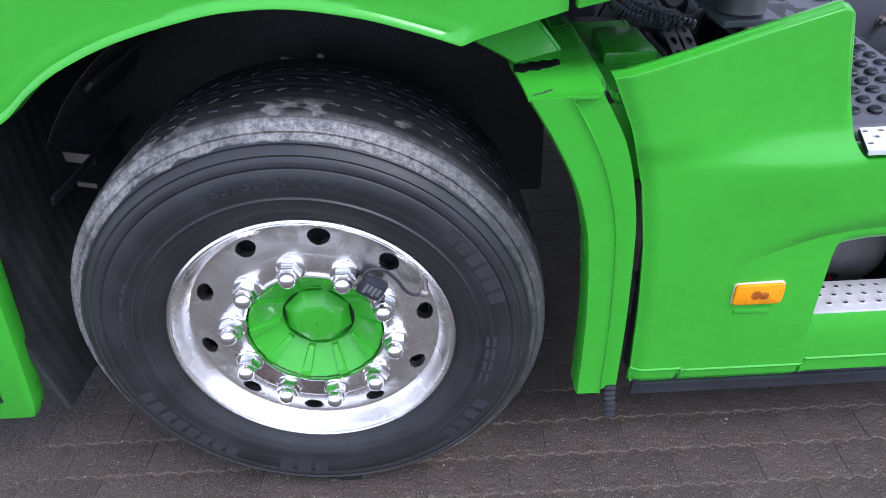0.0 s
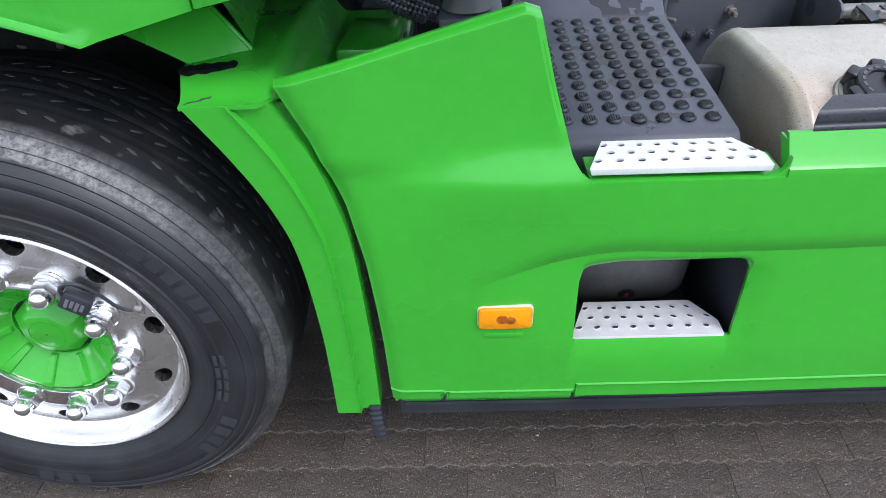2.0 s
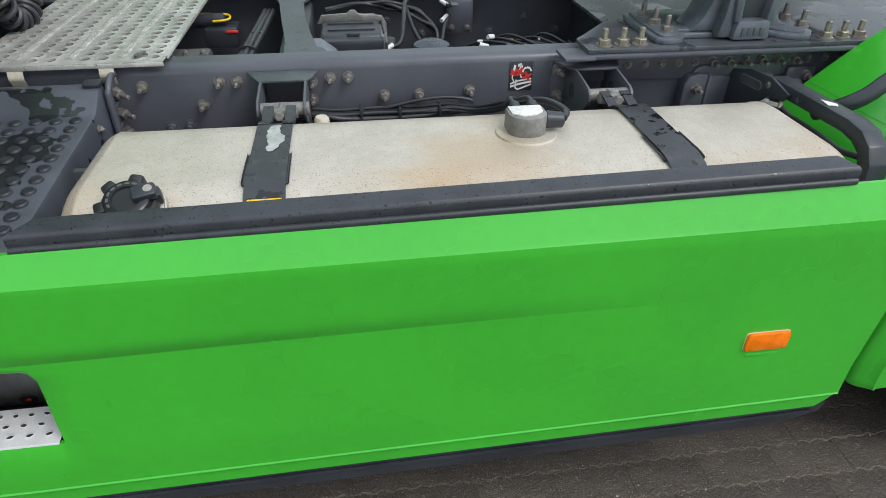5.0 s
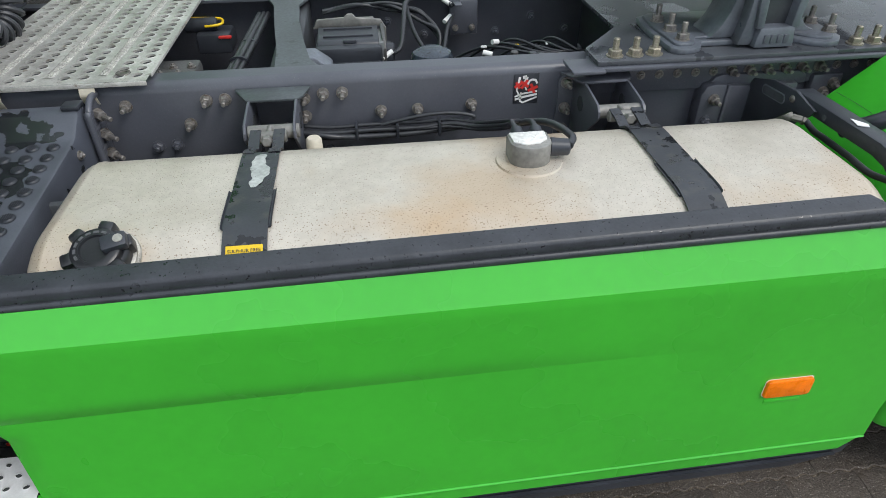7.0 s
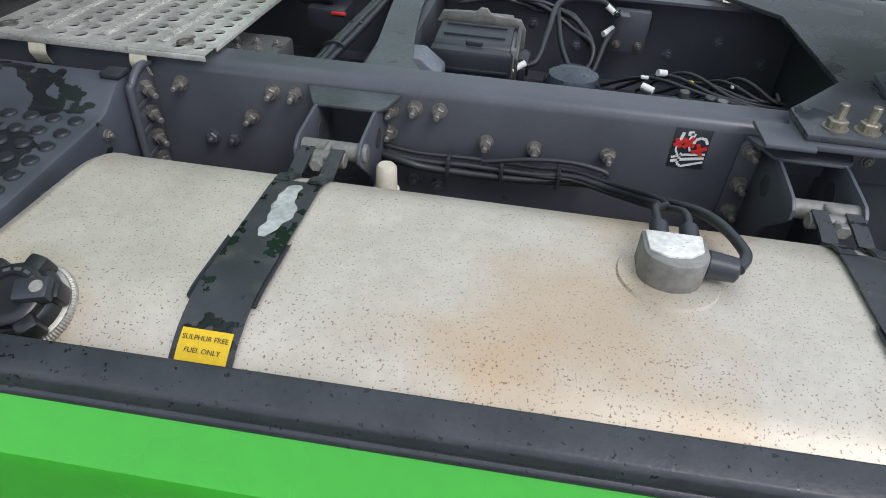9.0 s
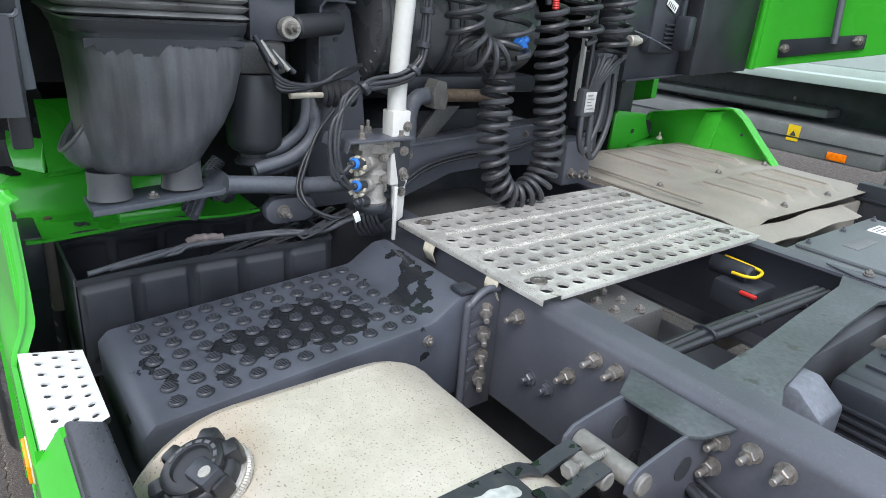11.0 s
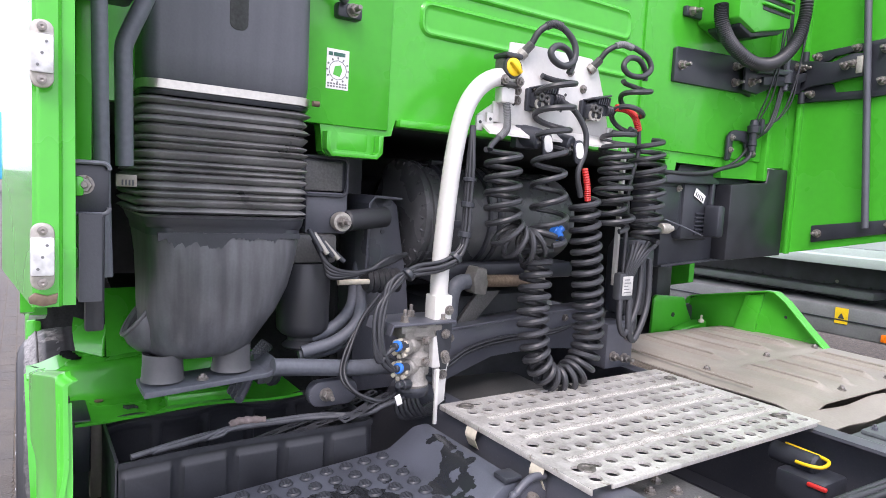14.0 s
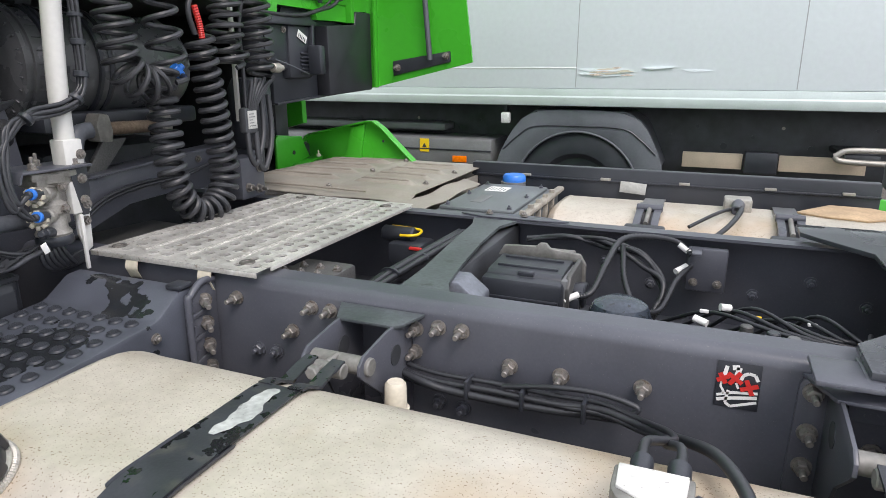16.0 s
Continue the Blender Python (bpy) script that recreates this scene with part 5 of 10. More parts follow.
    part("bracket_cover", prism([(x - 0.062, 0.748), (x + 0.058, 0.748), (x + 0.072, 0.765), (x + 0.088, 0.826), (x - 0.098, 0.826)], "z", 0.916, 0.922, 0.001), FRAME_GREEN if cover else FRAME, tank)


strap_set(1.762, True)
strap_set(2.592, False)

CAP_BLACK = material("gloss_black_cap", (0.020, 0.021, 0.024), 0.33, vary=0.2, scale=30, fine=250, bump=0.08, grain_mix=0.1)
cap_at = facing((1.533, 0.176, tank_top(0.176) - 0.002), (0, -0.42, 0.91)) @ Matrix.Scale(0.86, 4)
part("filler_neck", moved(lathe([(0.064, -0.02), (0.062, 0.010), (0.055, 0.014), (0.0, 0.014)], None, 40), cap_at), ALU_DULL, tank)
cap_bm = lathe([(0.056, 0.010), (0.058, 0.022), (0.055, 0.034), (0.050, 0.038), (0.0, 0.038)], None, 40)
ringb = lathe([(0.046, 0.036), (0.046, 0.048), (0.042, 0.051), (0.030, 0.051), (0.028, 0.046), (0.0, 0.046)], None, 40)
cap = part("filler_cap", moved(cap_bm, cap_at), CAP_BLACK, tank, "lobed black plastic filler cap with a lock")
part("cap_ring", moved(ringb, cap_at), CAP_BLACK, tank)
for k in range(6):
    part("cap_lobe", moved(box(0.038, 0.066, -0.015, 0.015, 0.012, 0.047, 0.007), cap_at @ Matrix.Rotation(2 * math.pi * (k + 0.3) / 6, 4, "Z")), CAP_BLACK, tank)
part("weld_ring", moved(sweep([(0.064 * math.cos(a / 30), 0.064 * math.sin(a / 30), 0.004) for a in range(190)], 0.005, 8, 0.0014, 1), cap_at), ALU_DULL, tank)
part("cap_lock", moved(join(box(0.012, 0.060, -0.017, 0.017, 0.040, 0.062, 0.006)), cap_at @ Matrix.Rotation(radians(15), 4, "Z")), BLACK, cap)
part("lock_barrel", moved(lathe([(0, 0.061), (0.009, 0.061), (0.009, 0.064), (0, 0.064)], Matrix.Translation((0.046, 0, 0)), 16), cap_at @ Matrix.Rotation(radians(15), 4, "Z")), ALU_DULL, cap)
for k in range(9):
    a = radians(20 + 24 * k)
    part("cap_mark", moved(box(-0.0025, 0.0025, -0.005, 0.005, 0.0505, 0.0520, 0), cap_at @ Matrix.Rotation(a, 4, "Z") @ Matrix.Translation((0.036, 0, 0))), DUSTY, cap)

# fuel level sender
sx, sy = 2.305, 0.388
sender = part("level_sender", prism([(sx - 0.042, sy + 0.030), (sx - 0.042, sy - 0.008)] + [(sx + 0.042 * math.cos(radians(a)), sy - 0.008 + 0.034 * math.sin(radians(a))) for a in range(195, 350, 18)] + [(sx + 0.042, sy - 0.008), (sx + 0.042, sy + 0.030)], "z", 0.912, 0.957, 0.003), VALVE_GREY, tank, "grey fuel level sender with a white top")
part("sender_top", prism([(sx - 0.038, sy + 0.028), (sx - 0.036, sy - 0.014), (sx - 0.012, sy - 0.026), (sx + 0.016, sy - 0.022), (sx + 0.034, sy - 0.006), (sx + 0.036, sy + 0.028)], "z", 0.956, 0.961, 0.002), material("chalky_white_top", (0.66, 0.65, 0.62), 0.6, vary=0.2, scale=40, spots=0.2, spot_colour=(0.3, 0.29, 0.27), spot_scale=120), sender)
part("sender_flange", lathe([(0, 0), (0.068, 0), (0.066, 0.004), (0, 0.004)], Matrix.Translation((sx, sy - 0.004, 0.910)), 40), TANK, sender)
part("sender_plug", rod((sx + 0.040, sy, 0.938), (sx + 0.082, sy - 0.004, 0.936), 0.019, 0.017, 16, 0.003), BLACK, sender)
for dx in (-0.015, 0.025):
    part("sender_union", rod((sx + dx, sy + 0.028, 0.944), (sx + dx, sy + 0.060, 0.950), 0.013, None, 12, 0.002), BLACK, sender)
part("overflow_bottle", lathe([(0, 0), (0.026, 0), (0.027, 0.008), (0.0225, 0.010), (0.021, 0.058), (0.016, 0.064), (0, 0.064)], Matrix.Translation((1.852, 0.692, 0.785)) @ Matrix.Scale(0.92, 4), 24), CREAM, tank)

# cables along the rail
for k, (dy, dz, r) in enumerate(((0, 0, 0.0062), (0.0, -0.014, 0.0062), (0.012, -0.008, 0.005), (0.010, 0.011, 0.005))):
    pts = [(1.775, 0.80 + dy, 0.818 + dz), (1.88, 0.790 + dy, 0.806 + dz), (2.00, 0.788 + dy, 0.808 + dz), (2.12, 0.786 + dy, 0.808 + dz), (2.20, 0.782 + dy, 0.816 + dz * 0.6), (2.27, 0.745 + dy, 0.820 + dz * 0.5), (2.31, 0.64 + dy, 0.870 + dz * 0.5), (2.308 + 0.004 * k, 0.55, 0.918 + 0.3 * dz), (sx + (-0.015 if k in (0, 3) else 0.025), 0.485, 0.950), (sx + (-0.015 if k in (0, 3) else 0.025), 0.436, 0.950)]
    part("cable", pipe(pts, r), CABLE, truck)
part("cable", pipe([(2.02, 0.79, 0.820), (2.12, 0.782, 0.842), (2.20, 0.780, 0.846), (2.26, 0.775, 0.834), (2.22, 0.780, 0.812), (2.12, 0.785, 0.806)], 0.005), CABLE, truck)
part("cable", pipe([(1.785, 0.80, 0.815), (1.87, 0.776, 0.806), (1.93, 0.78, 0.796), (2.08, 0.785, 0.793), (2.24, 0.78, 0.806), (2.32, 0.68, 0.85), (2.37, 0.52, 0.93), (2.40, 0.42, 0.944), (2.385, 0.378, 0.942)], 0.008), CABLE, truck)
for x in (1.955, 2.06, 2.17):
    part("cable_tie", box(x - 0.004, x + 0.004, 0.770, 0.812, 0.786, 0.826, 0.003), BLACK, truck)

# battery box with the studded step pad
part("battery_box", prism([(0.150, 0.700), (0.145, 0.828), (0.165, 0.846), (0.672, 0.884), (0.735, 0.926), (0.775, 0.928), (0.775, 0.700)], "x", 0.985, 1.324, 0.010), BLACK_WET, truck, "black plastic box with a damp studded step pad")
box_ob = bpy.data.objects["battery_box"]
STUD_MAT = material("worn_stud_plastic", (0.026, 0.029, 0.036), 0.4, vary=0.3, scale=8, grain_mix=0.1)
STUD = mesh_of("step_stud", join(lathe([(0.0145, 0.0), (0.0136, 0.0025), (0.0126, 0.0048), (0.0112, 0.0060), (0.0, 0.0062)], None, 20),
                                *[box(-0.0084 + 0.0042 * k - 0.0012, -0.0084 + 0.0042 * k + 0.0012, -0.0106 + 0.0018 * abs(k - 2), 0.0106 - 0.0018 * abs(k - 2), 0.0050, 0.0084, 0.0006, 1) for k in range(5)]), STUD_MAT, 30)
slope = math.atan2(0.038, 0.525)
STUD.transform(Matrix.Diagonal((1, 1, 0.75, 1)))
for i in range(7):
    for j in range(11):
        y = 0.207 + 0.0433 * j
        share("step_stud", STUD, Matrix.Translation((1.021 + 0.0443 * i, y, 0.848 + (y - 0.165) * 0.0724)) @ Matrix.Rotation(slope, 4, "X"), box_ob)
part("box_latch", box(1.285, 1.325, 0.735, 0.775, 0.926, 0.938, 0.004), BLACK, box_ob)
part("box_bracket", prism([(0.74, 0.66), (0.828, 0.66), (0.828, 0.930), (0.80, 0.935), (0.74, 0.905)], "x", 1.328, 1.337, 0.002), FRAME, truck)
for k in range(4):
    share("bracket_bolt", LONG_BOLT, facing((1.339, 0.788, 0.893 - 0.052 * k), (0.80, -0.60, -0.05), k), truck)
    part("bracket_emboss", lathe([(0.013, 0), (0.011, 0.003), (0.004, 0.0035), (0, 0.002)], facing((1.337, 0.754, 0.885 - 0.055 * k), (1, 0, 0)), 20), FRAME, truck)
share("bracket_bolt", SMALL_BOLT, facing((1.325, 0.66, 0.85), (1, 0, 0)), truck)
for k in range(3):
    part("bracket_rib", moved(box(0.0, 0.006, -0.030, 0.030, -0.0045, 0.0045, 0.002), Matrix.Translation((1.336, 0.778, 0.868 - 0.053 * k)) @ Matrix.Rotation(radians(8), 4, "X")), FRAME, truck)
part("bracket_bead", pipe([(1.337, 0.745, 0.66), (1.337, 0.743, 0.885), (1.337, 0.752, 0.912), (1.337, 0.785, 0.934), (1.337, 0.820, 0.932)], 0.008, 10), FRAME, truck)


# open bin in front of the pad
BX0, BX1, BY0, BY1, BZ0 = 0.735, 0.958, 0.128, 0.640, 0.74


def bin_rim(v):
    return 0.942 + 0.010 * v + 0.004 * math.sin(5 * v)


def bin_wall(x, sgn):
    """One long wall with pressed-out pockets and a turned-out rim."""
    def fn(u, v):
        y = BY0 + (BY1 - BY0) * u
        f = (u * 5) % 1.0
        pocket = 0.008 * ease(0.06, 0.13, f) * (1 - ease(0.87, 0.94, f)) * ease(0.10 + 0.12 * (int(u * 5) % 2), 0.20 + 0.12 * (int(u * 5) % 2), v) * (1 - ease(0.84, 0.90, v))
        wavy = 0.006 * math.sin(16 * u) * (x < 0.8)
        return (x + sgn * (pocket + 0.010 * ease(0.93, 0.95, v)), y, BZ0 + (bin_rim(u) + wavy - BZ0) * v)
    return sheet(fn, span(0, 1, 120), [0, 0.08, 0.12, 0.16, 0.20, 0.25, 0.30, 0.34, 0.6, 0.83, 0.86, 0.89, 0.93, 0.95, 0.98, 1.0], 0.004, (-sgn, 0, 0))


BIN = material("deep_black_plastic", (0.024, 0.026, 0.031), 0.40, vary=0.25, scale=14, fine=200, bump=0.06, grain_mix=0.1)
bin_ob = part("storage_bin", bin_wall(BX1, 1), BIN, truck, "open ribbed black plastic bin")
part("bin_wall", bin_wall(BX0, -1), BIN, bin_ob)
for y, u in ((BY0, 0.0), (BY1, 1.0)):
    part("bin_end", prism([(BX0, BZ0), (BX1, BZ0), (BX1, bin_rim(u)), (BX0, bin_rim(u))], "y", y - 0.003, y + 0.003, 0.001), BIN, bin_ob)
part("bin_floor", box(BX0, BX1, BY0, BY1, BZ0 - 0.008, BZ0, 0.002), BLACK, bin_ob)
part("bin_front", sheet(lambda u, v: (0.945 + 0.04 * v, 0.150 + 0.59 * u, 0.780 + 0.03 * u), span(0, 1, 4), span(0, 1, 4), 0.006, (0, 0, -1)), BLACK, truck)
BIN_CABLE = material("dusty_taped_cable", (0.055, 0.058, 0.066), 0.5, vary=0.3, scale=20, fine=200, bump=0.15, grain_mix=0.15)
rnd = random.Random(21)
for k in range(7):
    w = [rnd.uniform(-0.006, 0.006) for _ in range(6)]
    part("bin_cable", pipe([(0.962 - 0.004 * k, 0.150 + 0.018 * k, 0.950), (0.948 + w[0], 0.25 + 0.01 * k, 0.958 + 0.4 * abs(w[1])), (0.938 + w[1], 0.34, 0.964 + 0.6 * abs(w[2])), (0.944 + w[2], 0.44, 0.966 + 0.6 * abs(w[3])), (0.960 + w[3], 0.53, 0.968 + 0.5 * abs(w[4])), (0.985 + w[4], 0.60, 0.972), (0.985 + w[5], 0.66, 0.985), (0.97, 0.72, 0.99)], rnd.uniform(0.0035, 0.006)), BIN_CABLE, truck)
part("bin_tape", moved(sweep(smooth_path([(0.0, 0.335, 0.972), (0.0, 0.352, 0.978), (0.002, 0.375, 0.978), (0.004, 0.405, 0.974)], 6), 0.008, 10, 0.0015, 2), Matrix.Translation((0.932, 0, -0.003))), material("faded_pink_tape", (0.13, 0.105, 0.100), 0.7, vary=0.3, scale=30), truck)


def ladder(points, width, name):
    """A perforated cable strip that bends along a line."""
    line = smooth_path(points, 10)
    def at(u, v, d):
        k = min(len(line) - 2, int(u * (len(line) - 1)))
        t = u * (len(line) - 1) - k
        p = line[k].lerp(line[k + 1], t)
        return (p.x + width * (v - 0.5), p.y, p.z - d)
    cells = max(4, int(sum((b - a).length for a, b in zip(line, line[1:])) / 0.034))
    return part(name, holed_sheet(at, span(0, 1, cells), [0.0, 0.15, 0.85, 1.0], lambda i, j: (0.32 / cells, 0.26) if j == 1 else None, 3, 0.005), BIN_CABLE, truck)


ladder([(0.825, 0.72, 0.962), (0.832, 0.66, 0.944), (0.838, 0.56, 0.925), (0.834, 0.42, 0.890), (0.83, 0.34, 0.86)], 0.028, "cable_strip")
ladder([(0.862, 0.72, 0.958), (0.868, 0.66, 0.938), (0.876, 0.56, 0.922), (0.866, 0.42, 0.888), (0.86, 0.34, 0.855)], 0.028, "cable_strip")
ladder([(1.005, 0.545, 0.972), (0.996, 0.585, 0.980), (0.978, 0.635, 0.992), (0.962, 0.69, 1.0)], 0.034, "cable_strip")
for k in range(3):
    part("bin_hose", pipe([(0.80 + 0.03 * k, 0.60, 0.90), (0.82 + 0.03 * k, 0.48, 0.87 + 0.01 * k), (0.80 + 0.04 * k, 0.34, 0.84), (0.82 + 0.03 * k, 0.22, 0.80)], 0.011), CABLE, truck)

DARK_ZINC = material("dark_weathered_zinc", (0.16, 0.15, 0.135), 0.5, metal=0.5, vary=0.4, scale=60)
# perforated walkway plate between the rails
GRIT = material("worn_grip_strip", (0.43, 0.415, 0.38), 0.7, vary=0.3, scale=30, fine=260, bump=0.9, grain_mix=0.6, spots=0.40, spot_colour=(0.26, 0.235, 0.20), spot_scale=120, lumps=(170.0, 1.0, 0.003))
rnd = random.Random(5)
rows_u = [0.0, 0.012]
kinds = [None]
for w, kind in ((0.045, "h"), (0.045, "h"), (0.037, "r"), (0.045, "h"), (0.045, "h"), (0.037, "r"), (0.045, "h"), (0.045, "h"), (0.037, "r"), (0.045, "h"), (0.041, "h")):
    rows_u.append(rows_u[-1] + w)
    kinds.append(kind)
width_u = rows_u[-1] + 0.008
rows_u.append(width_u)
kinds.append(None)
GX0, GX1, GY0, GY1, GZ = 0.980, 1.466, 0.812, 1.600, 0.962
vs = [0.0] + span(0.014, 0.776, 17) + [0.788]
def deck(u, v, d):
    return (GX0 + (GX1 - GX0) * u / width_u, GY0 + v, GZ - d)
grating = part("walkway_plate", holed_sheet(deck, rows_u, vs, lambda i, j: (0.0130, 0.0138) if kinds[i] == "h" and 1 <= j <= 17 else None, 3, 0.004, 0.0018), GRATING, truck, "scuffed perforated metal walkway plate")
for i, kind in enumerate(kinds):
    if kind == "r":
        a, b = deck(rows_u[i], 0, 0)[0], deck(rows_u[i + 1], 0, 0)[0]
        edge = [rnd.uniform(-0.0035, 0.0035) for _ in range(82)]
        part("rib", sheet(lambda u, v: (a + 0.006 + 0.6 * edge[int(40 * v)] + (b - a - 0.012 + 0.6 * (edge[41 + int(40 * v)] - edge[int(40 * v)])) * u, GY0 + 0.045 + (GY1 - GY0 - 0.09) * v, GZ + 0.0024 * math.sin(math.pi * min(1.0, max(0.0, u))) ** 0.5 - 0.0004), span(0, 1, 6), span(0, 1, 40)), GRIT, grating, "rough grip strip")
part("plate_edge", box(GX1 - 0.003, GX1 + 0.001, GY0 + 0.05, GY1 - 0.02, GZ - 0.010, GZ - 0.0005, 0.001), GRATING, grating)
part("plate_edge", box(GX0, GX1, GY0 - 0.002, GY0 + 0.001, GZ - 0.012, GZ - 0.0005, 0.001), GRATING, grating)
for x, y in ((1.02, 0.86), (1.40, 0.865), (1.07, 1.55), (1.40, 1.53)):
    part("plate_screw", lathe([(0.0, 0.001), (0.008, 0.001), (0.010, 0.003), (0.017, 0.003), (0.018, 0.0)], Matrix.Translation((x, y, GZ + 0.001)), 20), DARK_ZINC, grating)
for x in (1.11, 1.325):
    part("plate_clip", sheet(lambda u, v: (x - 0.018 + 0.036 * u, along([(0, 0.820), (0.35, 0.808), (0.6, 0.814), (0.75, 0.826), (1, 0.85)], v), along([(0, 0.905), (0.35, 0.930), (0.6, 0.950), (0.75, 0.956), (1, 0.957)], v)), [0, 1], span(0, 1, 12), 0.003, (0, -0.7, 0.7)), CREAM, grating)


# heat shield cover
def shield(u, v):
    x, y = 0.66 + 0.745 * u, 1.625 + 0.82 * v
    z = 0.965 + 0.016 * ease(0.08, 0.16, v) - 0.004 * ease(0.55, 0.57, u)
    for c in (0.28, 0.45, 0.62, 0.80):
        z += 0.011 * (1 - ease(0.010, 0.022, abs(v - c))) * (1 - ease(0.40, 0.44, abs(u - 0.29) * 2)) + 0.011 * (1 - ease(0.010, 0.022, abs(v - c))) * (1 - ease(0.30, 0.34, abs(u - 0.77) * 2))
    z -= 0.010 * ease(0.90, 1.0, u) + 0.006 * ease(0.10, 0.0, u)
    z += 0.0015 * math.sin(9 * u + 4 * v)
    return (x, y, z)


cover = part("heat_shield", sheet(shield, span(0, 1, 60), span(0, 1, 90), 0.003, (0, 0, -1)), SHIELD, truck, "dusty beige embossed heat shield")
for c in (0.28, 0.45, 0.62, 0.80):
    for u0, u1 in ((0.10, 0.47), (0.63, 0.91)):
        part("shield_rib", pipe([(shield(u0, c)[0], shield(u0, c)[1], shield(u0, c)[2] - 0.004)] + [(shield(u, c)[0], shield(u, c)[1], shield(u, c)[2] + 0.0015) for u in span(u0 + 0.02, u1 - 0.02, 8)] + [(shield(u1, c)[0], shield(u1, c)[1], shield(u1, c)[2] - 0.004)], 0.0045, 8), SHIELD, cover)
for u, v in ((0.55, 0.12), (0.55, 0.52), (0.95, 0.35), (0.95, 0.70), (0.55, 0.9)):
    share("shield_bolt", SMALL_BOLT, facing(shield(u, v), (0, 0, 1), u), cover)
part("shield_flange", sheet(lambda u, v: (1.405 + 0.07 * v, 1.62 + 0.60 * u, 0.950 + 0.004 * math.sin(12 * u) - 0.018 * v), span(0, 1, 20), span(0, 1, 4), 0.003, (0, 0, -1)), SHIELD, cover)
part("shield_bead", sweep(smooth_path([(0.74, 1.70, 0.974), (0.95, 1.685, 0.978), (1.25, 1.672, 0.976)], 40), 0.0035, 6, 0.0020, 1), SHIELD, cover)
part("shield_side", box(0.66, 1.42, 2.40, 2.44, 0.55, 0.955, 0.01), SHIELD, cover)
part("shield_front", box(1.385, 1.40, 1.66, 2.42, 0.55, 0.935, 0.005), SHIELD, cover)

# urea tank with the blue cap
urea = part("urea_tank", prism([(1.495, 1.665), (1.80, 1.665), (1.80, 2.215), (1.495, 2.215)], "z", 0.60, 0.930, 0.012), ADBLUE, truck, "grey plastic urea tank with a blue cap")
part("urea_lid", box(1.510, 1.765, 1.70, 2.18, 0.929, 0.942, 0.006), ADBLUE, urea)
for x in (1.53, 1.745):
    for y in (1.73, 1.94, 2.15):
        share("lid_screw", DARK_BOLT, facing((x, y, 0.941), (0, 0, 1)) @ Matrix.Scale(0.6, 4), urea)
part("lid_plate", box(1.585, 1.625, 1.80, 1.93, 0.941, 0.944, 0.001), GREYBOX, urea)
lid_label = part("lid_label", box(1.56, 1.64, 2.02, 2.11, 0.9415, 0.9435, 0), TAG, urea)
for k in range(6):
    part("label_bar", box(1.568 + 0.012 * k, 1.572 + 0.012 * k, 2.03, 2.095 - 0.012 * (k % 3), 0.9437, 0.9441, 0), GREYBOX, lid_label)
for k in range(5):
    part("urea_rib", prism([(1.66 + 0.10 * k, 0.62), (1.675 + 0.10 * k, 0.62), (1.675 + 0.10 * k, 0.955), (1.66 + 0.10 * k, 0.955)], "x", 1.798, 1.816, 0.002), BRACKET, urea)
part("urea_edge", box(1.792, 1.822, 1.665, 2.215, 0.926, 0.944, 0.007), BRACKET, urea)
part("urea_neck", lathe([(0.050, 0.0), (0.050, 0.03), (0.0, 0.03)], Matrix.Translation((1.60, 2.27, 0.91)), 32), GREYBOX, urea)
part("urea_cap", lathe([(0.046, 0.0), (0.048, 0.006), (0.046, 0.024), (0.040, 0.032), (0.0, 0.033)], Matrix.Translation((1.60, 2.28, 0.936)), 24), BLUE, urea, "bright blue screw cap")

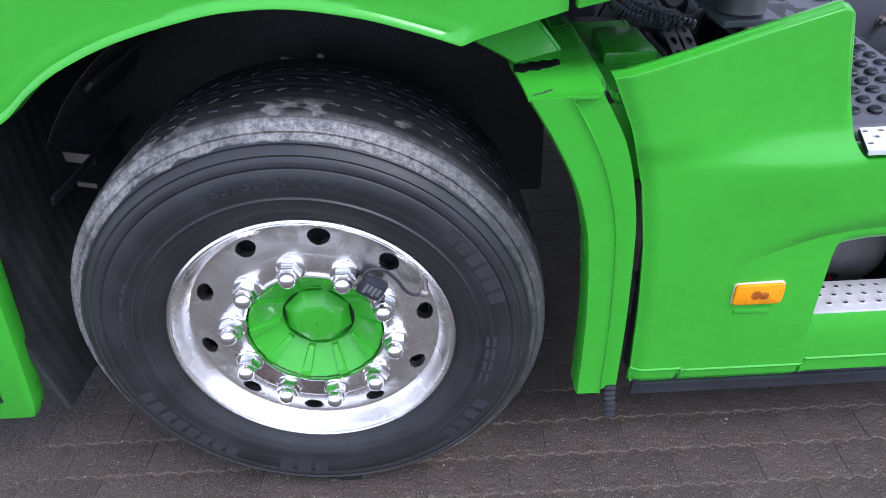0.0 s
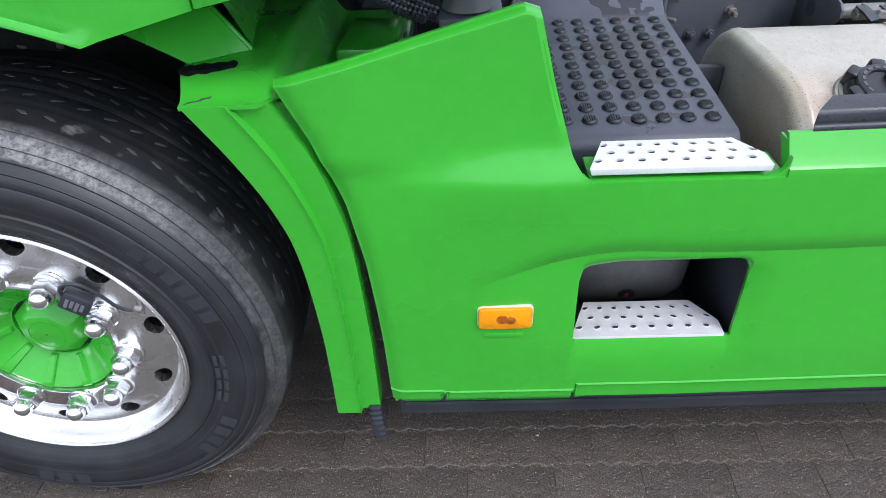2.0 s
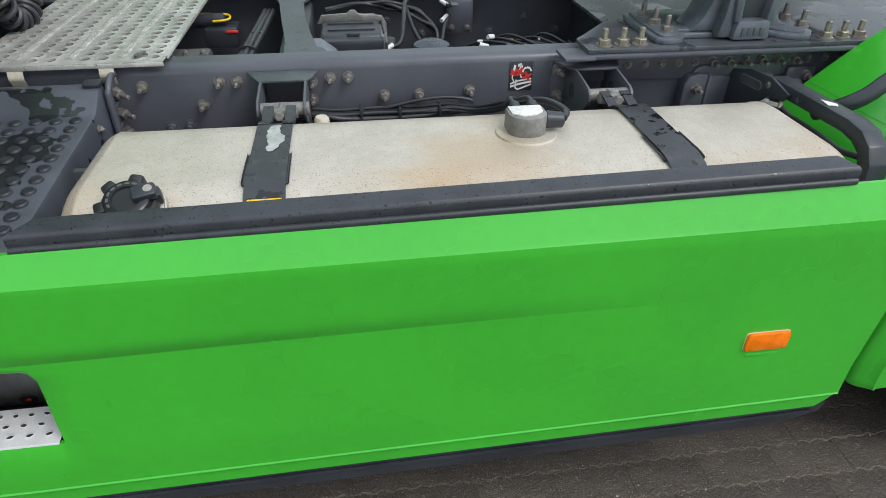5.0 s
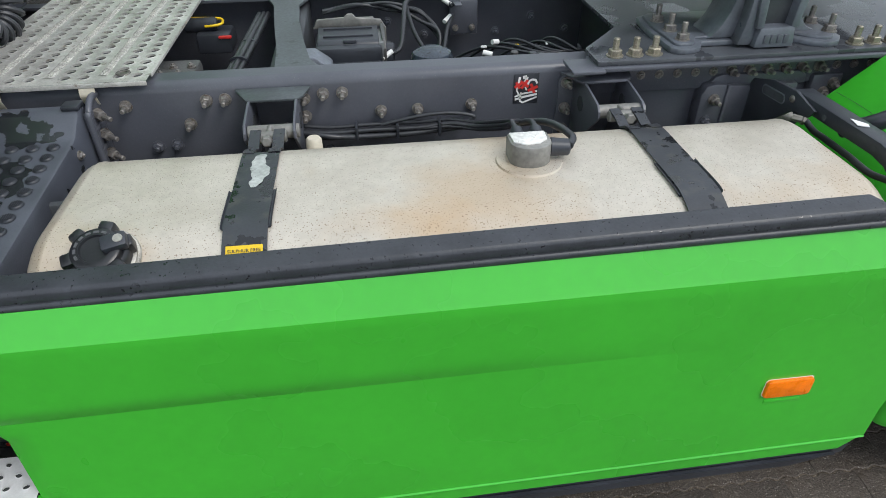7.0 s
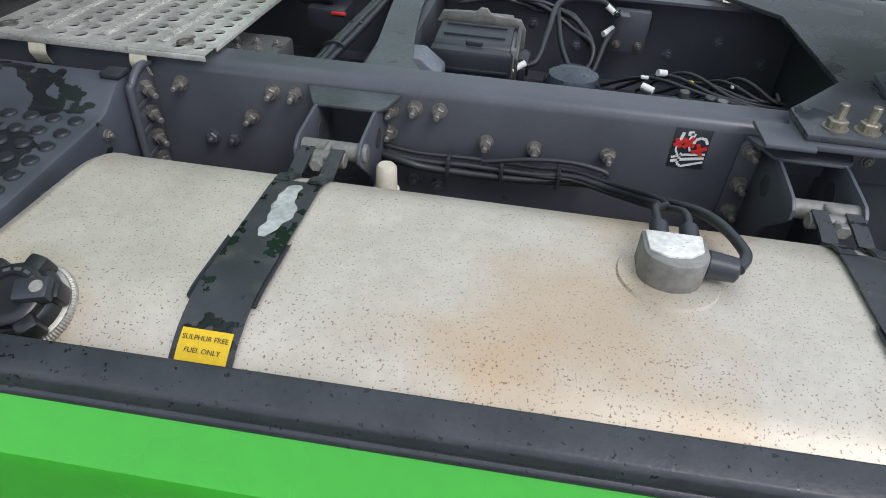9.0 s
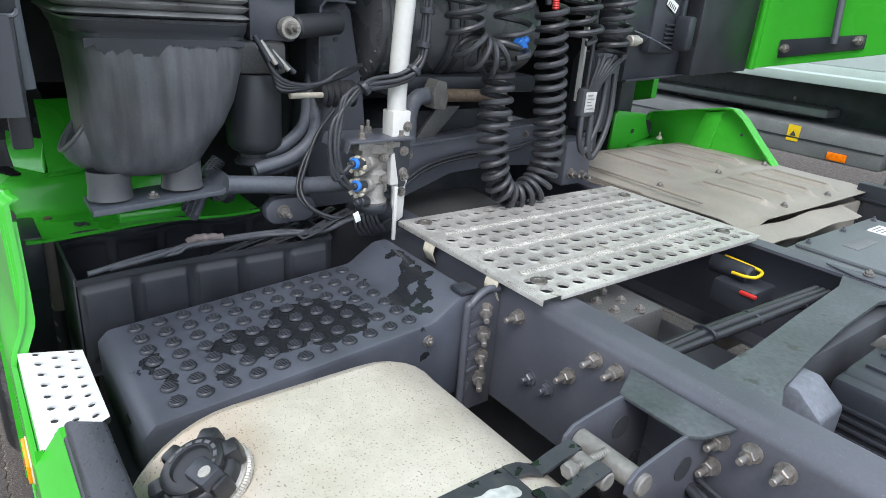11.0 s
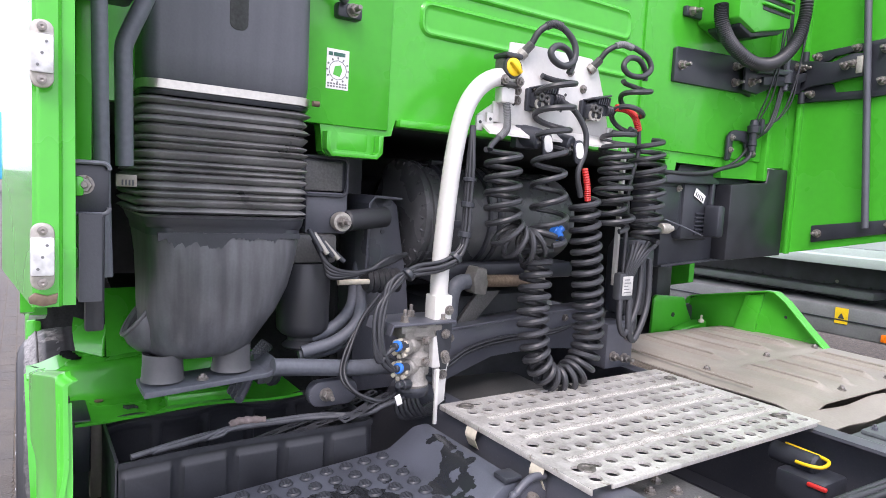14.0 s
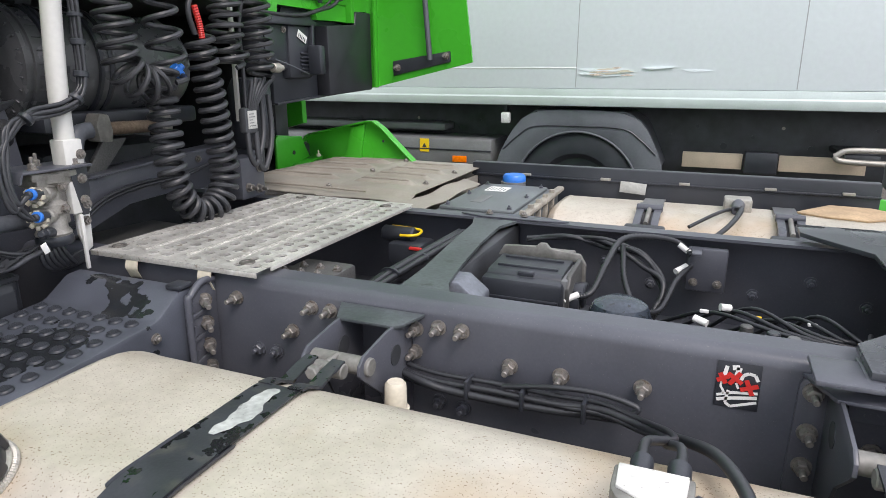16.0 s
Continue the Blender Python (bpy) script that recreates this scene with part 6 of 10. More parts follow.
# the tank and trim on the other side
def far_tank():
    t = fuel_tank("fuel_tank", 1.82, 3.05, 1.86, 2.35, 0.912, 0.16, -1, "dirty bare-metal fuel tank on the other side")
    for x in (2.16, 2.58):
        part("tank_strap", sheet(lambda u, v: (x - 0.035 + 0.07 * u, v, 0.752 + math.sqrt(max(0.0, 0.165 ** 2 - max(0.0, 2.02 - v, v - 2.19) ** 2)) + 0.001), [0, 1], span(1.868, 2.342, 26), 0.004, (0, 0, 1)), DUSTY, t)
        part("strap_pin", rod((x - 0.06, 1.862, 0.86), (x + 0.06, 1.862, 0.86), 0.014), FRAME, t)
        for s in (-0.028, 0.028):
            part("strap_fork", sheet(lambda u, v: (x + s - 0.011 + 0.022 * u, v, along([(1.83, 0.885), (1.87, 0.905), (1.94, 0.918), (2.02, 0.925), (2.08, 0.922)], v)), [0, 1], span(1.83, 2.08, 14), 0.007, (0, 0, 1)), FRAME, t)
        part("strap_roller", rod((x - 0.042, 1.985, 0.930), (x + 0.042, 1.985, 0.930), 0.013, None, 16, 0.002), FRAME, t)
        part("strap_screw", rod((x, 1.86, 0.902), (x, 1.98, 0.928), 0.008, None, 12), VALVE_GREY, t)
        part("fork_block", box(x - 0.062, x + 0.062, 1.80, 1.845, 0.868, 0.905, 0.008), BLACK, t)
        part("strap_bracket", prism([(1.645, 0.75), (1.645, 0.925), (1.84, 0.89), (1.84, 0.85), (1.72, 0.75)], "x", x + 0.05, x + 0.056), FRAME, t)
    s = part("level_sender", box(2.390, 2.478, 2.12, 2.20, 0.90, 0.955, 0.006), ALU_DULL, t)
    part("sender_plug", rod((2.435, 2.13, 0.935), (2.43, 2.07, 0.925), 0.022, 0.018, 14, 0.003), FRAME, t)
    part("sender_hose", pipe([(2.415, 2.09, 0.925), (2.39, 2.03, 0.93), (2.35, 1.95, 0.925), (2.29, 1.88, 0.90)], 0.006), CABLE, t)
    part("sender_hose", pipe([(2.43, 2.08, 0.93), (2.44, 1.99, 0.945), (2.41, 1.88, 0.92), (2.36, 1.78, 0.89)], 0.008), CABLE, t)
    part("tank_tab", moved(box(-0.05, 0.05, -0.0015, 0.0015, -0.022, 0.022, 0.0005), Matrix.Translation((2.06, 2.384, 0.925)) @ Matrix.Rotation(radians(4), 4, "Y")), DULL_LABEL, t, "white paper label")
    return t


far_tank()
far_skirt = part("side_skirt", prism([(0.68, 0.29), (3.03, 0.29), (3.03, 0.93), (1.38, 0.93), (1.36, 0.84), (1.04, 0.84), (0.68, 0.84)], "y", 2.445, 2.465, 0.004), GREEN, truck, "bright green skirt on the other side")
part("top_trim", box(1.375, 2.90, 2.400, 2.444, 0.78, 0.994, 0.006), BLACK, far_skirt)
part("trim_ledge", box(1.375, 2.90, 2.392, 2.401, 0.940, 0.948, 0.002), BLACK, far_skirt)
for x in (1.62, 1.95, 2.25, 2.55, 2.8):
    part("trim_clip", box(x - 0.02, x + 0.02, 2.388, 2.402, 0.946, 0.956, 0.002), ALU_DULL, far_skirt)
FAR_TOP = [(0.495, 0.84), (0.500, 1.045), (0.510, 1.070), (0.535, 1.083), (0.855, 1.152), (0.885, 1.152), (0.930, 1.122), (1.015, 1.041), (1.110, 0.955), (1.110, 0.84)]
part("skirt_panel", prism(FAR_TOP, "y", 2.425, 2.45, 0.004), GREEN, far_skirt)
for (x0, z0), (x1, z1) in zip(FAR_TOP[1:-2], FAR_TOP[2:-1]):
    part("skirt_flange", prism([(x0, z0 - 0.004), (x1, z1 - 0.004), (x1, z1 + 0.002), (x0, z0 + 0.002)], "y", 2.392, 2.426), GREEN, far_skirt)
part("skirt_rib", prism([(0.700, 0.90), (0.800, 0.90), (0.838, 1.138), (0.766, 1.122)], "y", 2.405, 2.426, 0.006), GREEN, far_skirt)
part("rib_edge", prism([(0.802, 0.94), (0.836, 0.94), (0.806, 0.985)], "y", 2.400, 2.426, 0.002), GREEN, far_skirt)
part("rivet", lathe([(0, 0), (0.006, 0), (0.006, 0.002), (0, 0.002)], facing((0.925, 2.4252, 1.06), (0, -1, 0)), 12), DARK, far_skirt)
part("mudguard", prism([(2.12, 0.88), (2.125, 1.085), (2.14, 1.098), (2.32, 1.080), (2.345, 1.03), (2.40, 0.95), (2.40, 0.86)], "x", 0.535, 0.550, 0.004), GREEN, far_skirt)
part("mudguard_ledge", prism([(2.23, 0.955), (2.40, 0.985), (2.40, 0.935), (2.25, 0.905)], "x", 0.550, 0.610, 0.006), GREEN, far_skirt)
part("mudguard_hole", lathe([(0, 0), (0.010, 0), (0.010, 0.002), (0, 0.002)], facing((0.5502, 2.25, 1.01), (1, 0, 0)), 14), DARK, far_skirt)
part("mudguard_back", box(0.30, 0.52, 2.20, 2.44, 0.86, 1.04, 0.02), DARK, far_skirt)
part("mudguard_knob", lathe([(0, 0), (0.012, 0), (0.012, 0.01), (0.004, 0.016), (0.004, 0.03), (0, 0.03)], Matrix.Translation((0.62, 2.345, 0.985)), 12), CREAM, far_skirt)

# between the rails
CROSS_L = [(0.84, 1.757), (0.90, 1.758), (1.04, 1.752), (1.258, 1.728), (1.49, 1.706), (1.64, 1.66)]
CROSS_R = [(0.84, 1.885), (0.90, 1.872), (0.96, 1.845), (1.096, 1.824), (1.30, 1.800), (1.483, 1.790), (1.58, 1.82), (1.64, 1.88)]
cross = part("crossmember", sheet(lambda u, v: (along(CROSS_L, u) * (1 - v) + along(CROSS_R, u) * v, u, 0.9440), span(0.906, 1.568, 60), span(0, 1, 6), 0.008, (0, 0, -1)), FRAME_GREEN, truck, "grey steel crossmember between the rails")
for x in (1.72, 1.83):
    share("cross_bolt", SMALL_BOLT, facing((x, 1.605, 0.952), (0, 0, 1)), cross)
part("cross_web", box(1.735, 1.815, 0.86, 1.62, 0.74, 0.925, 0.01), DARK, cross)
part("cross_gusset", prism([(1.80, 0.935), (1.855, 0.935), (1.90, 0.90), (1.90, 0.80), (1.80, 0.80)], "y", 0.99, 1.075, 0.006), material("pale_grey_casting", (0.17, 0.185, 0.215), 0.42, metal=0.2, vary=0.2, scale=14), cross)
part("cross_flange", prism([(1.63, 1.598), (1.70, 1.575), (1.88, 1.574), (1.97, 1.588), (1.90, 1.624), (1.74, 1.628)], "z", 0.9460, 0.950, 0.001), FRAME, cross)
unit = part("control_unit", box(1.845, 2.045, 1.16, 1.33, 0.78, 0.900, 0.012), BLACK, truck, "black ribbed electronic control unit")
part("unit_lid", prism([(1.165, 0.860), (1.190, 0.904), (1.200, 0.910), (1.318, 0.916), (1.325, 0.905), (1.325, 0.860)], "x", 1.853, 2.037, 0.003), BLACK, unit)
for k in range(4):
    part("unit_rib", box(1.853, 2.037, 1.155, 1.163, 0.795 + 0.018 * k, 0.803 + 0.018 * k, 0.002), BLACK, unit)
part("unit_ridge", box(1.870, 2.020, 1.225, 1.232, 0.910, 0.9165, 0.001), BLACK, unit)
part("unit_ridge", box(1.870, 2.020, 1.290, 1.297, 0.913, 0.9195, 0.001), BLACK, unit)
part("unit_clip", box(2.036, 2.052, 1.18, 1.32, 0.83, 0.905, 0.004), GREYBOX, unit)
part("unit_notch", box(1.93, 1.97, 1.187, 1.20, 0.902, 0.914, 0.003), BLACK, unit)
part("unit_clamp", join(prism([(1.835, 0.905), (1.850, 0.932), (1.935, 0.936), (1.945, 0.946), (1.962, 0.946), (1.972, 0.934), (2.050, 0.926), (2.066, 0.900), (2.066, 0.82), (2.052, 0.82), (2.050, 0.905)], "y", 1.338, 1.352, 0.002), box(1.87, 2.03, 1.352, 1.395, 0.90, 0.922, 0.004)), VALVE_GREY, unit, "worn bare metal clamp plate")
part("unit_rim", prism([(1.18, 0.80), (1.18, 0.885), (1.20, 0.912), (1.33, 0.918), (1.35, 0.90), (1.35, 0.80)], "x", 2.046, 2.058, 0.003), CAST, unit)
for k in range(5):
    part("unit_port", box(2.056, 2.078, 1.19 + 0.030 * k, 1.21 + 0.030 * k, 0.82, 0.86 + 0.01 * (k % 2), 0.004), BLACK, unit)
part("unit_plug", rod((2.045, 1.25, 0.85), (2.085, 1.25, 0.85), 0.03, None, 16, 0.004), BLACK, unit)
part("air_filter_can", lathe([(0.0, 0.088), (0.030, 0.086), (0.055, 0.074), (0.064, 0.055), (0.065, 0.0), (0.065, -0.15)], Matrix.Translation((2.185, 1.08, 0.83)), 36), material("dark_blue_gloss", (0.040, 0.052, 0.070), 0.22, vary=0.3, scale=30, wet=(60.0, 0.62, (0.02, 0.025, 0.03), 0.1)), truck, "domed grey-blue air dryer cartridge")
relay = part("relay_box", box(2.30, 2.40, 1.545, 1.57, 0.80, 0.92, 0.006), FRAME, truck)
part("relay_tab", box(2.31, 2.335, 1.48, 1.55, 0.915, 0.922, 0.002), FRAME, relay)
for dx in (0.02, 0.08):
    share("relay_screw", SMALL_BOLT, facing((2.30 + dx, 1.545, 0.825), (0, -1, 0)), relay)
rnd = random.Random(8)
for k in range(7):
    w = [rnd.uniform(-0.016, 0.016) for _ in range(8)]
    part("harness", pipe([(1.86, 1.54 + 0.5 * w[0], 0.90 + 0.3 * w[1]), (1.98, 1.53 + w[1], 0.922 + 0.4 * w[2]), (2.09, 1.52 + w[2], 0.915 + w[3]), (2.19, 1.50 + 1.5 * w[4], 0.885 + 1.3 * w[5]), (2.25, 1.45 + w[5], 0.825 + w[6]), (2.23, 1.38, 0.76 + w[7])], rnd.uniform(0.004, 0.009)), CABLE, truck)
part("corrugated_conduit", sweep(smooth_path([(2.05, 1.20, 0.86), (2.10, 1.22, 0.87), (2.12, 1.30, 0.92), (2.14, 1.42, 0.955), (2.20, 1.50, 0.95), (2.27, 1.55, 0.93), (2.31, 1.54, 0.90)], 16), 0.0068, 10, 0.0014, 1), CABLE, truck)
part("corrugated_conduit", sweep(smooth_path([(2.14, 1.46, 0.93), (2.16, 1.36, 0.87), (2.20, 1.30, 0.82), (2.25, 1.36, 0.80), (2.28, 1.46, 0.85), (2.31, 1.54, 0.87)], 16), 0.0065, 10, 0.0014, 1), CABLE, truck)
for p, q in (((2.275, 1.548, 0.925), (2.305, 1.545, 0.905)), ((2.275, 1.50, 0.862), (2.30, 1.53, 0.872)), ((2.045, 1.185, 0.855), (2.075, 1.205, 0.868)), ((2.38, 1.17, 0.893), (2.40, 1.18, 0.890)), ((2.33, 1.05, 0.905), (2.355, 1.04, 0.900))):
    part("cable_tag", rod(p, q, 0.008, None, 12), TAG, truck)
for k in range(3):
    part("loom", pipe([(1.60 + 0.012 * k, 0.93, 0.875), (1.620 + 0.014 * k, 1.10, 0.893 + 0.006 * (k == 1)), (1.636 + 0.014 * k, 1.30, 0.900 + 0.006 * (k == 1)), (1.650 + 0.014 * k, 1.53, 0.905)], 0.0095), CABLE, truck)
for y, x in ((1.10, 1.634), (1.25, 1.646), (1.42, 1.658)):
    part("loom_tie", moved(rod((0, -0.004, 0), (0, 0.004, 0), 0.026, None, 16, 0.001), Matrix.Translation((x, y, 0.898)) @ Matrix.Diagonal((1, 1, 0.55, 1))), BLACK, truck)
plug = part("plug", box(1.440, 1.555, 1.455, 1.565, 0.800, 0.868, 0.012), BLACK, truck, "black connector plug with a yellow clip and red band")
part("plug_band", box(1.515, 1.558, 1.450, 1.462, 0.852, 0.862, 0.004), RED, plug)
part("plug_clip", sweep(smooth_path([(1.415, 1.545, 0.898), (1.500, 1.540, 0.896), (1.524, 1.528, 0.894), (1.528, 1.490, 0.892), (1.505, 1.476, 0.890), (1.475, 1.478, 0.888)], 12), 0.0042, 10), YELLOW, plug)
part("plug_body", rod((1.40, 1.512, 0.884), (1.510, 1.510, 0.884), 0.024, None, 20, 0.006), BLACK, plug)
valve = part("brake_valve", box(1.38, 1.53, 0.95, 1.12, 0.80, 0.905, 0.012), CAST, truck, "grey cast brake valve under the walkway")
for k in range(6):
    share("valve_screw", SMALL_BOLT, facing((1.395 + 0.024 * k, 1.0 + 0.05 * (k % 2), 0.905), (0, 0, 1)), valve)
part("gearbox", box(0.95, 1.75, 0.98, 1.50, 0.35, 0.70, 0.06), DARK, truck)
part("propshaft", rod((1.75, 1.235, 0.52), (4.2, 1.235, 0.50), 0.07, None, 24), DARK, truck)
part("valve_block", box(2.36, 2.58, 1.00, 1.14, 0.78, 0.858, 0.01), BLACK, truck)
for k in range(5):
    part("block_port", rod((2.385 + 0.042 * k, 1.02 + 0.05 * (k % 2), 0.855), (2.385 + 0.042 * k, 1.02 + 0.05 * (k % 2), 0.885 + 0.012 * (k % 3)), 0.012, None, 12, 0.002), (BLACK, CAST, BLACK, GREYBOX, BLACK)[k], truck)
part("block_tab", prism([(2.30, 0.93), (2.36, 0.93), (2.37, 0.97), (2.30, 0.97)], "z", 0.905, 0.910, 0.001), PIPE, truck)
for k in range(6):
    part("valve_cable", pipe([(2.26 + 0.05 * k, 1.28, 0.80), (2.36 + 0.04 * k, 1.18, 0.875 + 0.010 * (k % 3)), (2.48 + 0.03 * k, 1.10, 0.880), (2.66, 1.04 + 0.03 * k, 0.865)], 0.0045), BIN, truck)
for k in range(3):
    part("valve_tag", box(2.34 + 0.10 * k, 2.358 + 0.10 * k, 1.14, 1.149, 0.885, 0.892, 0.002), YELLOW if k == 1 else TAG, truck)
part("cross_tube", box(2.80, 2.92, 0.86, 1.62, 0.70, 0.92, 0.02), FRAME, truck)

solo("cardboard_sheet", prism([(2.615, 2.165), (2.640, 2.205), (2.735, 2.335), (2.86, 2.325), (2.93, 2.25), (2.90, 2.16), (2.81, 2.095), (2.76, 2.11), (2.70, 2.12)], "z", 0.913, 0.919, 0.001), material("damp_cardboard", (0.44, 0.31, 0.19), 0.75, vary=0.2, scale=12, fine=120, bump=0.15, stain=(9.0, 0.56, (0.34, 0.23, 0.13), 0.5)), "tan cardboard sheet lying on the far fuel tank", "cardboard")

# fifth wheel plate, pedestal and rear guards
mount = part("mounting_plate", prism([(2.565, 0.752), (4.3, 0.752), (4.3, 1.718), (2.565, 1.718), (2.565, 1.62), (2.60, 1.57), (2.70, 1.45), (2.70, 1.02), (2.60, 0.90), (2.565, 0.86)], "z", 0.958, 0.970, 0.002), WET_STEEL, truck, "damp dark steel mounting plate with yellow zinc bolts")
part("plate_step", prism([(2.495, 0.725), (2.58, 0.725), (2.58, 0.82), (2.495, 0.82)], "z", 0.948, 0.957, 0.003), FRAME, mount)
part("plate_ledge", box(2.56, 4.3, 0.740, 0.835, 0.946, 0.9575, 0.003), FRAME, mount)
part("plate_angle", box(2.56, 4.3, 0.815, 0.829, 0.86, 0.946, 0.002), FRAME, mount)
for x in (2.620, 2.673, 2.724, 3.275, 3.327, 3.378):
    share("plate_bolt", BOLT_GOLD, facing((x, 0.79, 0.970), (0, 0, 1), x * 5), mount)
for k in range(17):
    share("frame_bolt", BOLT if 5 < k < 12 else SMALL_BOLT, facing((2.660 + 0.0505 * k, 0.815, 0.905), (0, -1, 0), k), mount)
for z in (0.90, 0.83, 0.77):
    share("frame_bolt", BOLT, facing((2.512, 0.821, z - 0.006), (0, -1, 0), z * 30), near_rail)
part("hanger_flange", prism([(2.488, 0.70), (2.492, 0.905), (2.500, 0.917), (2.552, 0.917), (2.552, 0.70)], "y", 0.821, 0.8285, 0.002), FRAME, near_rail)


def pedestal():
    foot = prism([(2.772, 1.07), (2.760, 0.965), (2.764, 0.810), (2.784, 0.794), (2.826, 0.795), (2.846, 0.808), (2.862, 0.842), (3.112, 0.842), (3.150, 0.806), (3.185, 0.790), (3.216, 0.796), (3.246, 0.836), (3.250, 0.95), (3.20, 1.09), (2.80, 1.09)], "z", 0.970, 0.986, 0.004)
    bead = prism([(2.786, 1.06), (2.776, 0.965), (2.778, 0.822), (2.790, 0.810), (2.820, 0.810), (2.834, 0.822), (2.852, 0.860), (3.118, 0.860), (3.156, 0.822), (3.185, 0.807), (3.207, 0.812), (3.231, 0.844), (3.236, 0.95), (3.19, 1.08), (2.81, 1.08)], "z", 0.984, 0.993, 0.003)
    bar = prism([(2.984, 0.973), (3.094, 0.973), (3.091, 1.000), (3.086, 1.026), (2.992, 1.026), (2.987, 1.000)], "y", 0.800, 0.93, 0.008)
    posts = [prism([(a, 1.02), (b, 1.02), (c, 1.15), (d, 1.15)], "y", 0.804, 0.93, 0.007) for a, b, c, d in ((2.982, 3.004, 2.996, 2.968), (3.074, 3.096, 3.112, 3.084))]
    webs = [prism([(2.880, 0.986), (2.985, 0.986), (2.985, 1.15), (2.945, 1.15), (2.932, 1.066), (2.912, 1.020)], "y", 0.850, 0.96, 0.010),
            prism([(2.945, 0.976), (2.990, 0.976), (2.985, 1.10), (2.962, 1.12), (2.958, 1.04)], "y", 0.815, 0.90, 0.010),
            prism([(3.205, 0.986), (3.095, 0.986), (3.095, 1.15), (3.125, 1.15), (3.132, 1.046), (3.160, 1.006)], "y", 0.865, 0.96, 0.008)]
    top = box(2.93, 3.15, 0.81, 0.97, 1.10, 1.15, 0.01)
    return foot, [("foot_bead", bead), ("pedestal_boss", bar), ("pedestal_post", posts[0]), ("pedestal_post", posts[1]), *[("pedestal_web", w) for w in webs], ("pedestal_top", top)]


ped_foot, ped_pieces = pedestal()
ped_at = Matrix.Translation((0, -0.022, 0))
ped = part("pedestal", moved(ped_foot, ped_at), CASTING, truck, "grey-blue cast fifth wheel pedestal")
for piece, shape in ped_pieces:
    part(piece, moved(shape, ped_at), CASTING, ped)
# solid dark block fills the window to give the blackness seen through it
part("pedestal_cavity", box(2.998, 3.080, 0.812, 0.95, 1.024, 1.10, 0.002), DARK, ped)
for x, y in ((2.807, 1.000), (2.807, 0.915), (2.809, 0.840), (3.214, 0.925), (3.222, 0.850)):
    share("pedestal_bolt", BOLT_PLAIN, facing((x, y - 0.018, 0.992), (0, 0, 1), x * 7 + y * 11), ped)
for k in range(4):
    part("brand_bar", box(3.006 + 0.018 * k, 3.019 + 0.018 * k, 0.7755, 0.7795, 0.986, 1.008, 0.001), FRAME, ped)
part("coupling_plate", lathe([(0, 0), (0.40, 0), (0.45, 0.02), (0.45, 0.06), (0.43, 0.075), (0, 0.075)], Matrix.Translation((3.10, 1.235, 1.13)), 48), DARK, truck)
bracket = part("rear_bracket", join(prism([(2.876, 0.70), (2.878, 0.850), (2.890, 0.874), (2.915, 0.880), (2.945, 0.876), (3.030, 0.868), (3.030, 0.70)], "y", 0.785, 0.829, 0.006),
                                    prism([(2.900, 0.870), (2.918, 0.893), (2.935, 0.898), (3.160, 0.898), (3.180, 0.885), (3.180, 0.862), (2.900, 0.862)], "y", 0.802, 0.829, 0.005),
                                    box(3.060, 3.150, 0.785, 0.829, 0.845, 0.872, 0.006)), FRAME, truck, "dark cast bracket with rusty bolts")
part("bracket_rib", prism([(2.940, 0.70), (2.946, 0.878), (2.958, 0.876), (2.954, 0.70)], "y", 0.778, 0.790, 0.004), FRAME, bracket)
share("bracket_bolt", BOLT, facing((2.915, 0.785, 0.838), (0, -1, 0), 4), bracket)
share("bracket_bolt", DARK_BOLT, facing((2.905, 0.785, 0.775), (0, -1, 0), 4), bracket)
for x, z in ((3.240, 0.835), (3.262, 0.860)):
    share("bracket_bolt", BOLT, facing((x, 0.80, z), (-0.2, -1, 0), x), bracket)
part("bracket_lug", box(3.20, 3.29, 0.80, 0.829, 0.80, 0.885, 0.008), FRAME, bracket)
arm = part("guard_arm", prism([(0.625, 0.926), (0.320, 0.932), (0.272, 0.925), (0.236, 0.903), (0.215, 0.868), (0.205, 0.80), (0.205, 0.62), (0.240, 0.62), (0.241, 0.80), (0.249, 0.852), (0.264, 0.878), (0.290, 0.892), (0.330, 0.898), (0.625, 0.891)], "x", 3.022, 3.070, 0.004), BLACK, truck, "black square steel mudguard arm")
part("arm_plate", prism([(0.800, 0.72), (0.798, 0.865), (0.782, 0.894), (0.700, 0.920), (0.605, 0.929), (0.520, 0.912), (0.540, 0.888), (0.600, 0.880), (0.660, 0.83), (0.700, 0.72)], "x", 3.013, 3.0215, 0.002), BLACK, arm)
part("slot_rim", moved(prism(rounded(-0.050, 0.050, -0.0135, 0.0135, 0.012, 5), "x", 3.0125, 3.0140), Matrix.Translation((0, 0.684, 0.889)) @ Matrix.Rotation(radians(-4), 4, "X")), PIPE, arm)
part("arm_slot", moved(prism(rounded(-0.046, 0.046, -0.010, 0.010, 0.0095, 5), "x", 3.0118, 3.0135), Matrix.Translation((0, 0.684, 0.889)) @ Matrix.Rotation(radians(-4), 4, "X")), DARK, arm)
for y, z in ((0.608, 0.907), (0.544, 0.907)):
    part("arm_rivet", lathe([(0, 0.006), (0.006, 0.005), (0.009, 0.002), (0.0095, 0)], facing((3.0135 if y > 0.55 else 3.0225, y, z), (-1, 0, 0)), 14), DARK_ZINC, arm)
for y, z in ((0.496, 0.908), (0.330, 0.914)):
    part("arm_hole", lathe([(0, 0.0006), (0.007, 0.0006), (0.007, 0)], facing((3.0222, y, z), (-1, 0, 0)), 14), DARK, arm)
part("torn_label", prism([(3.030, 0.402), (3.050, 0.392), (3.056, 0.405), (3.036, 0.436)], "z", 0.9312, 0.9328), TAG, arm)
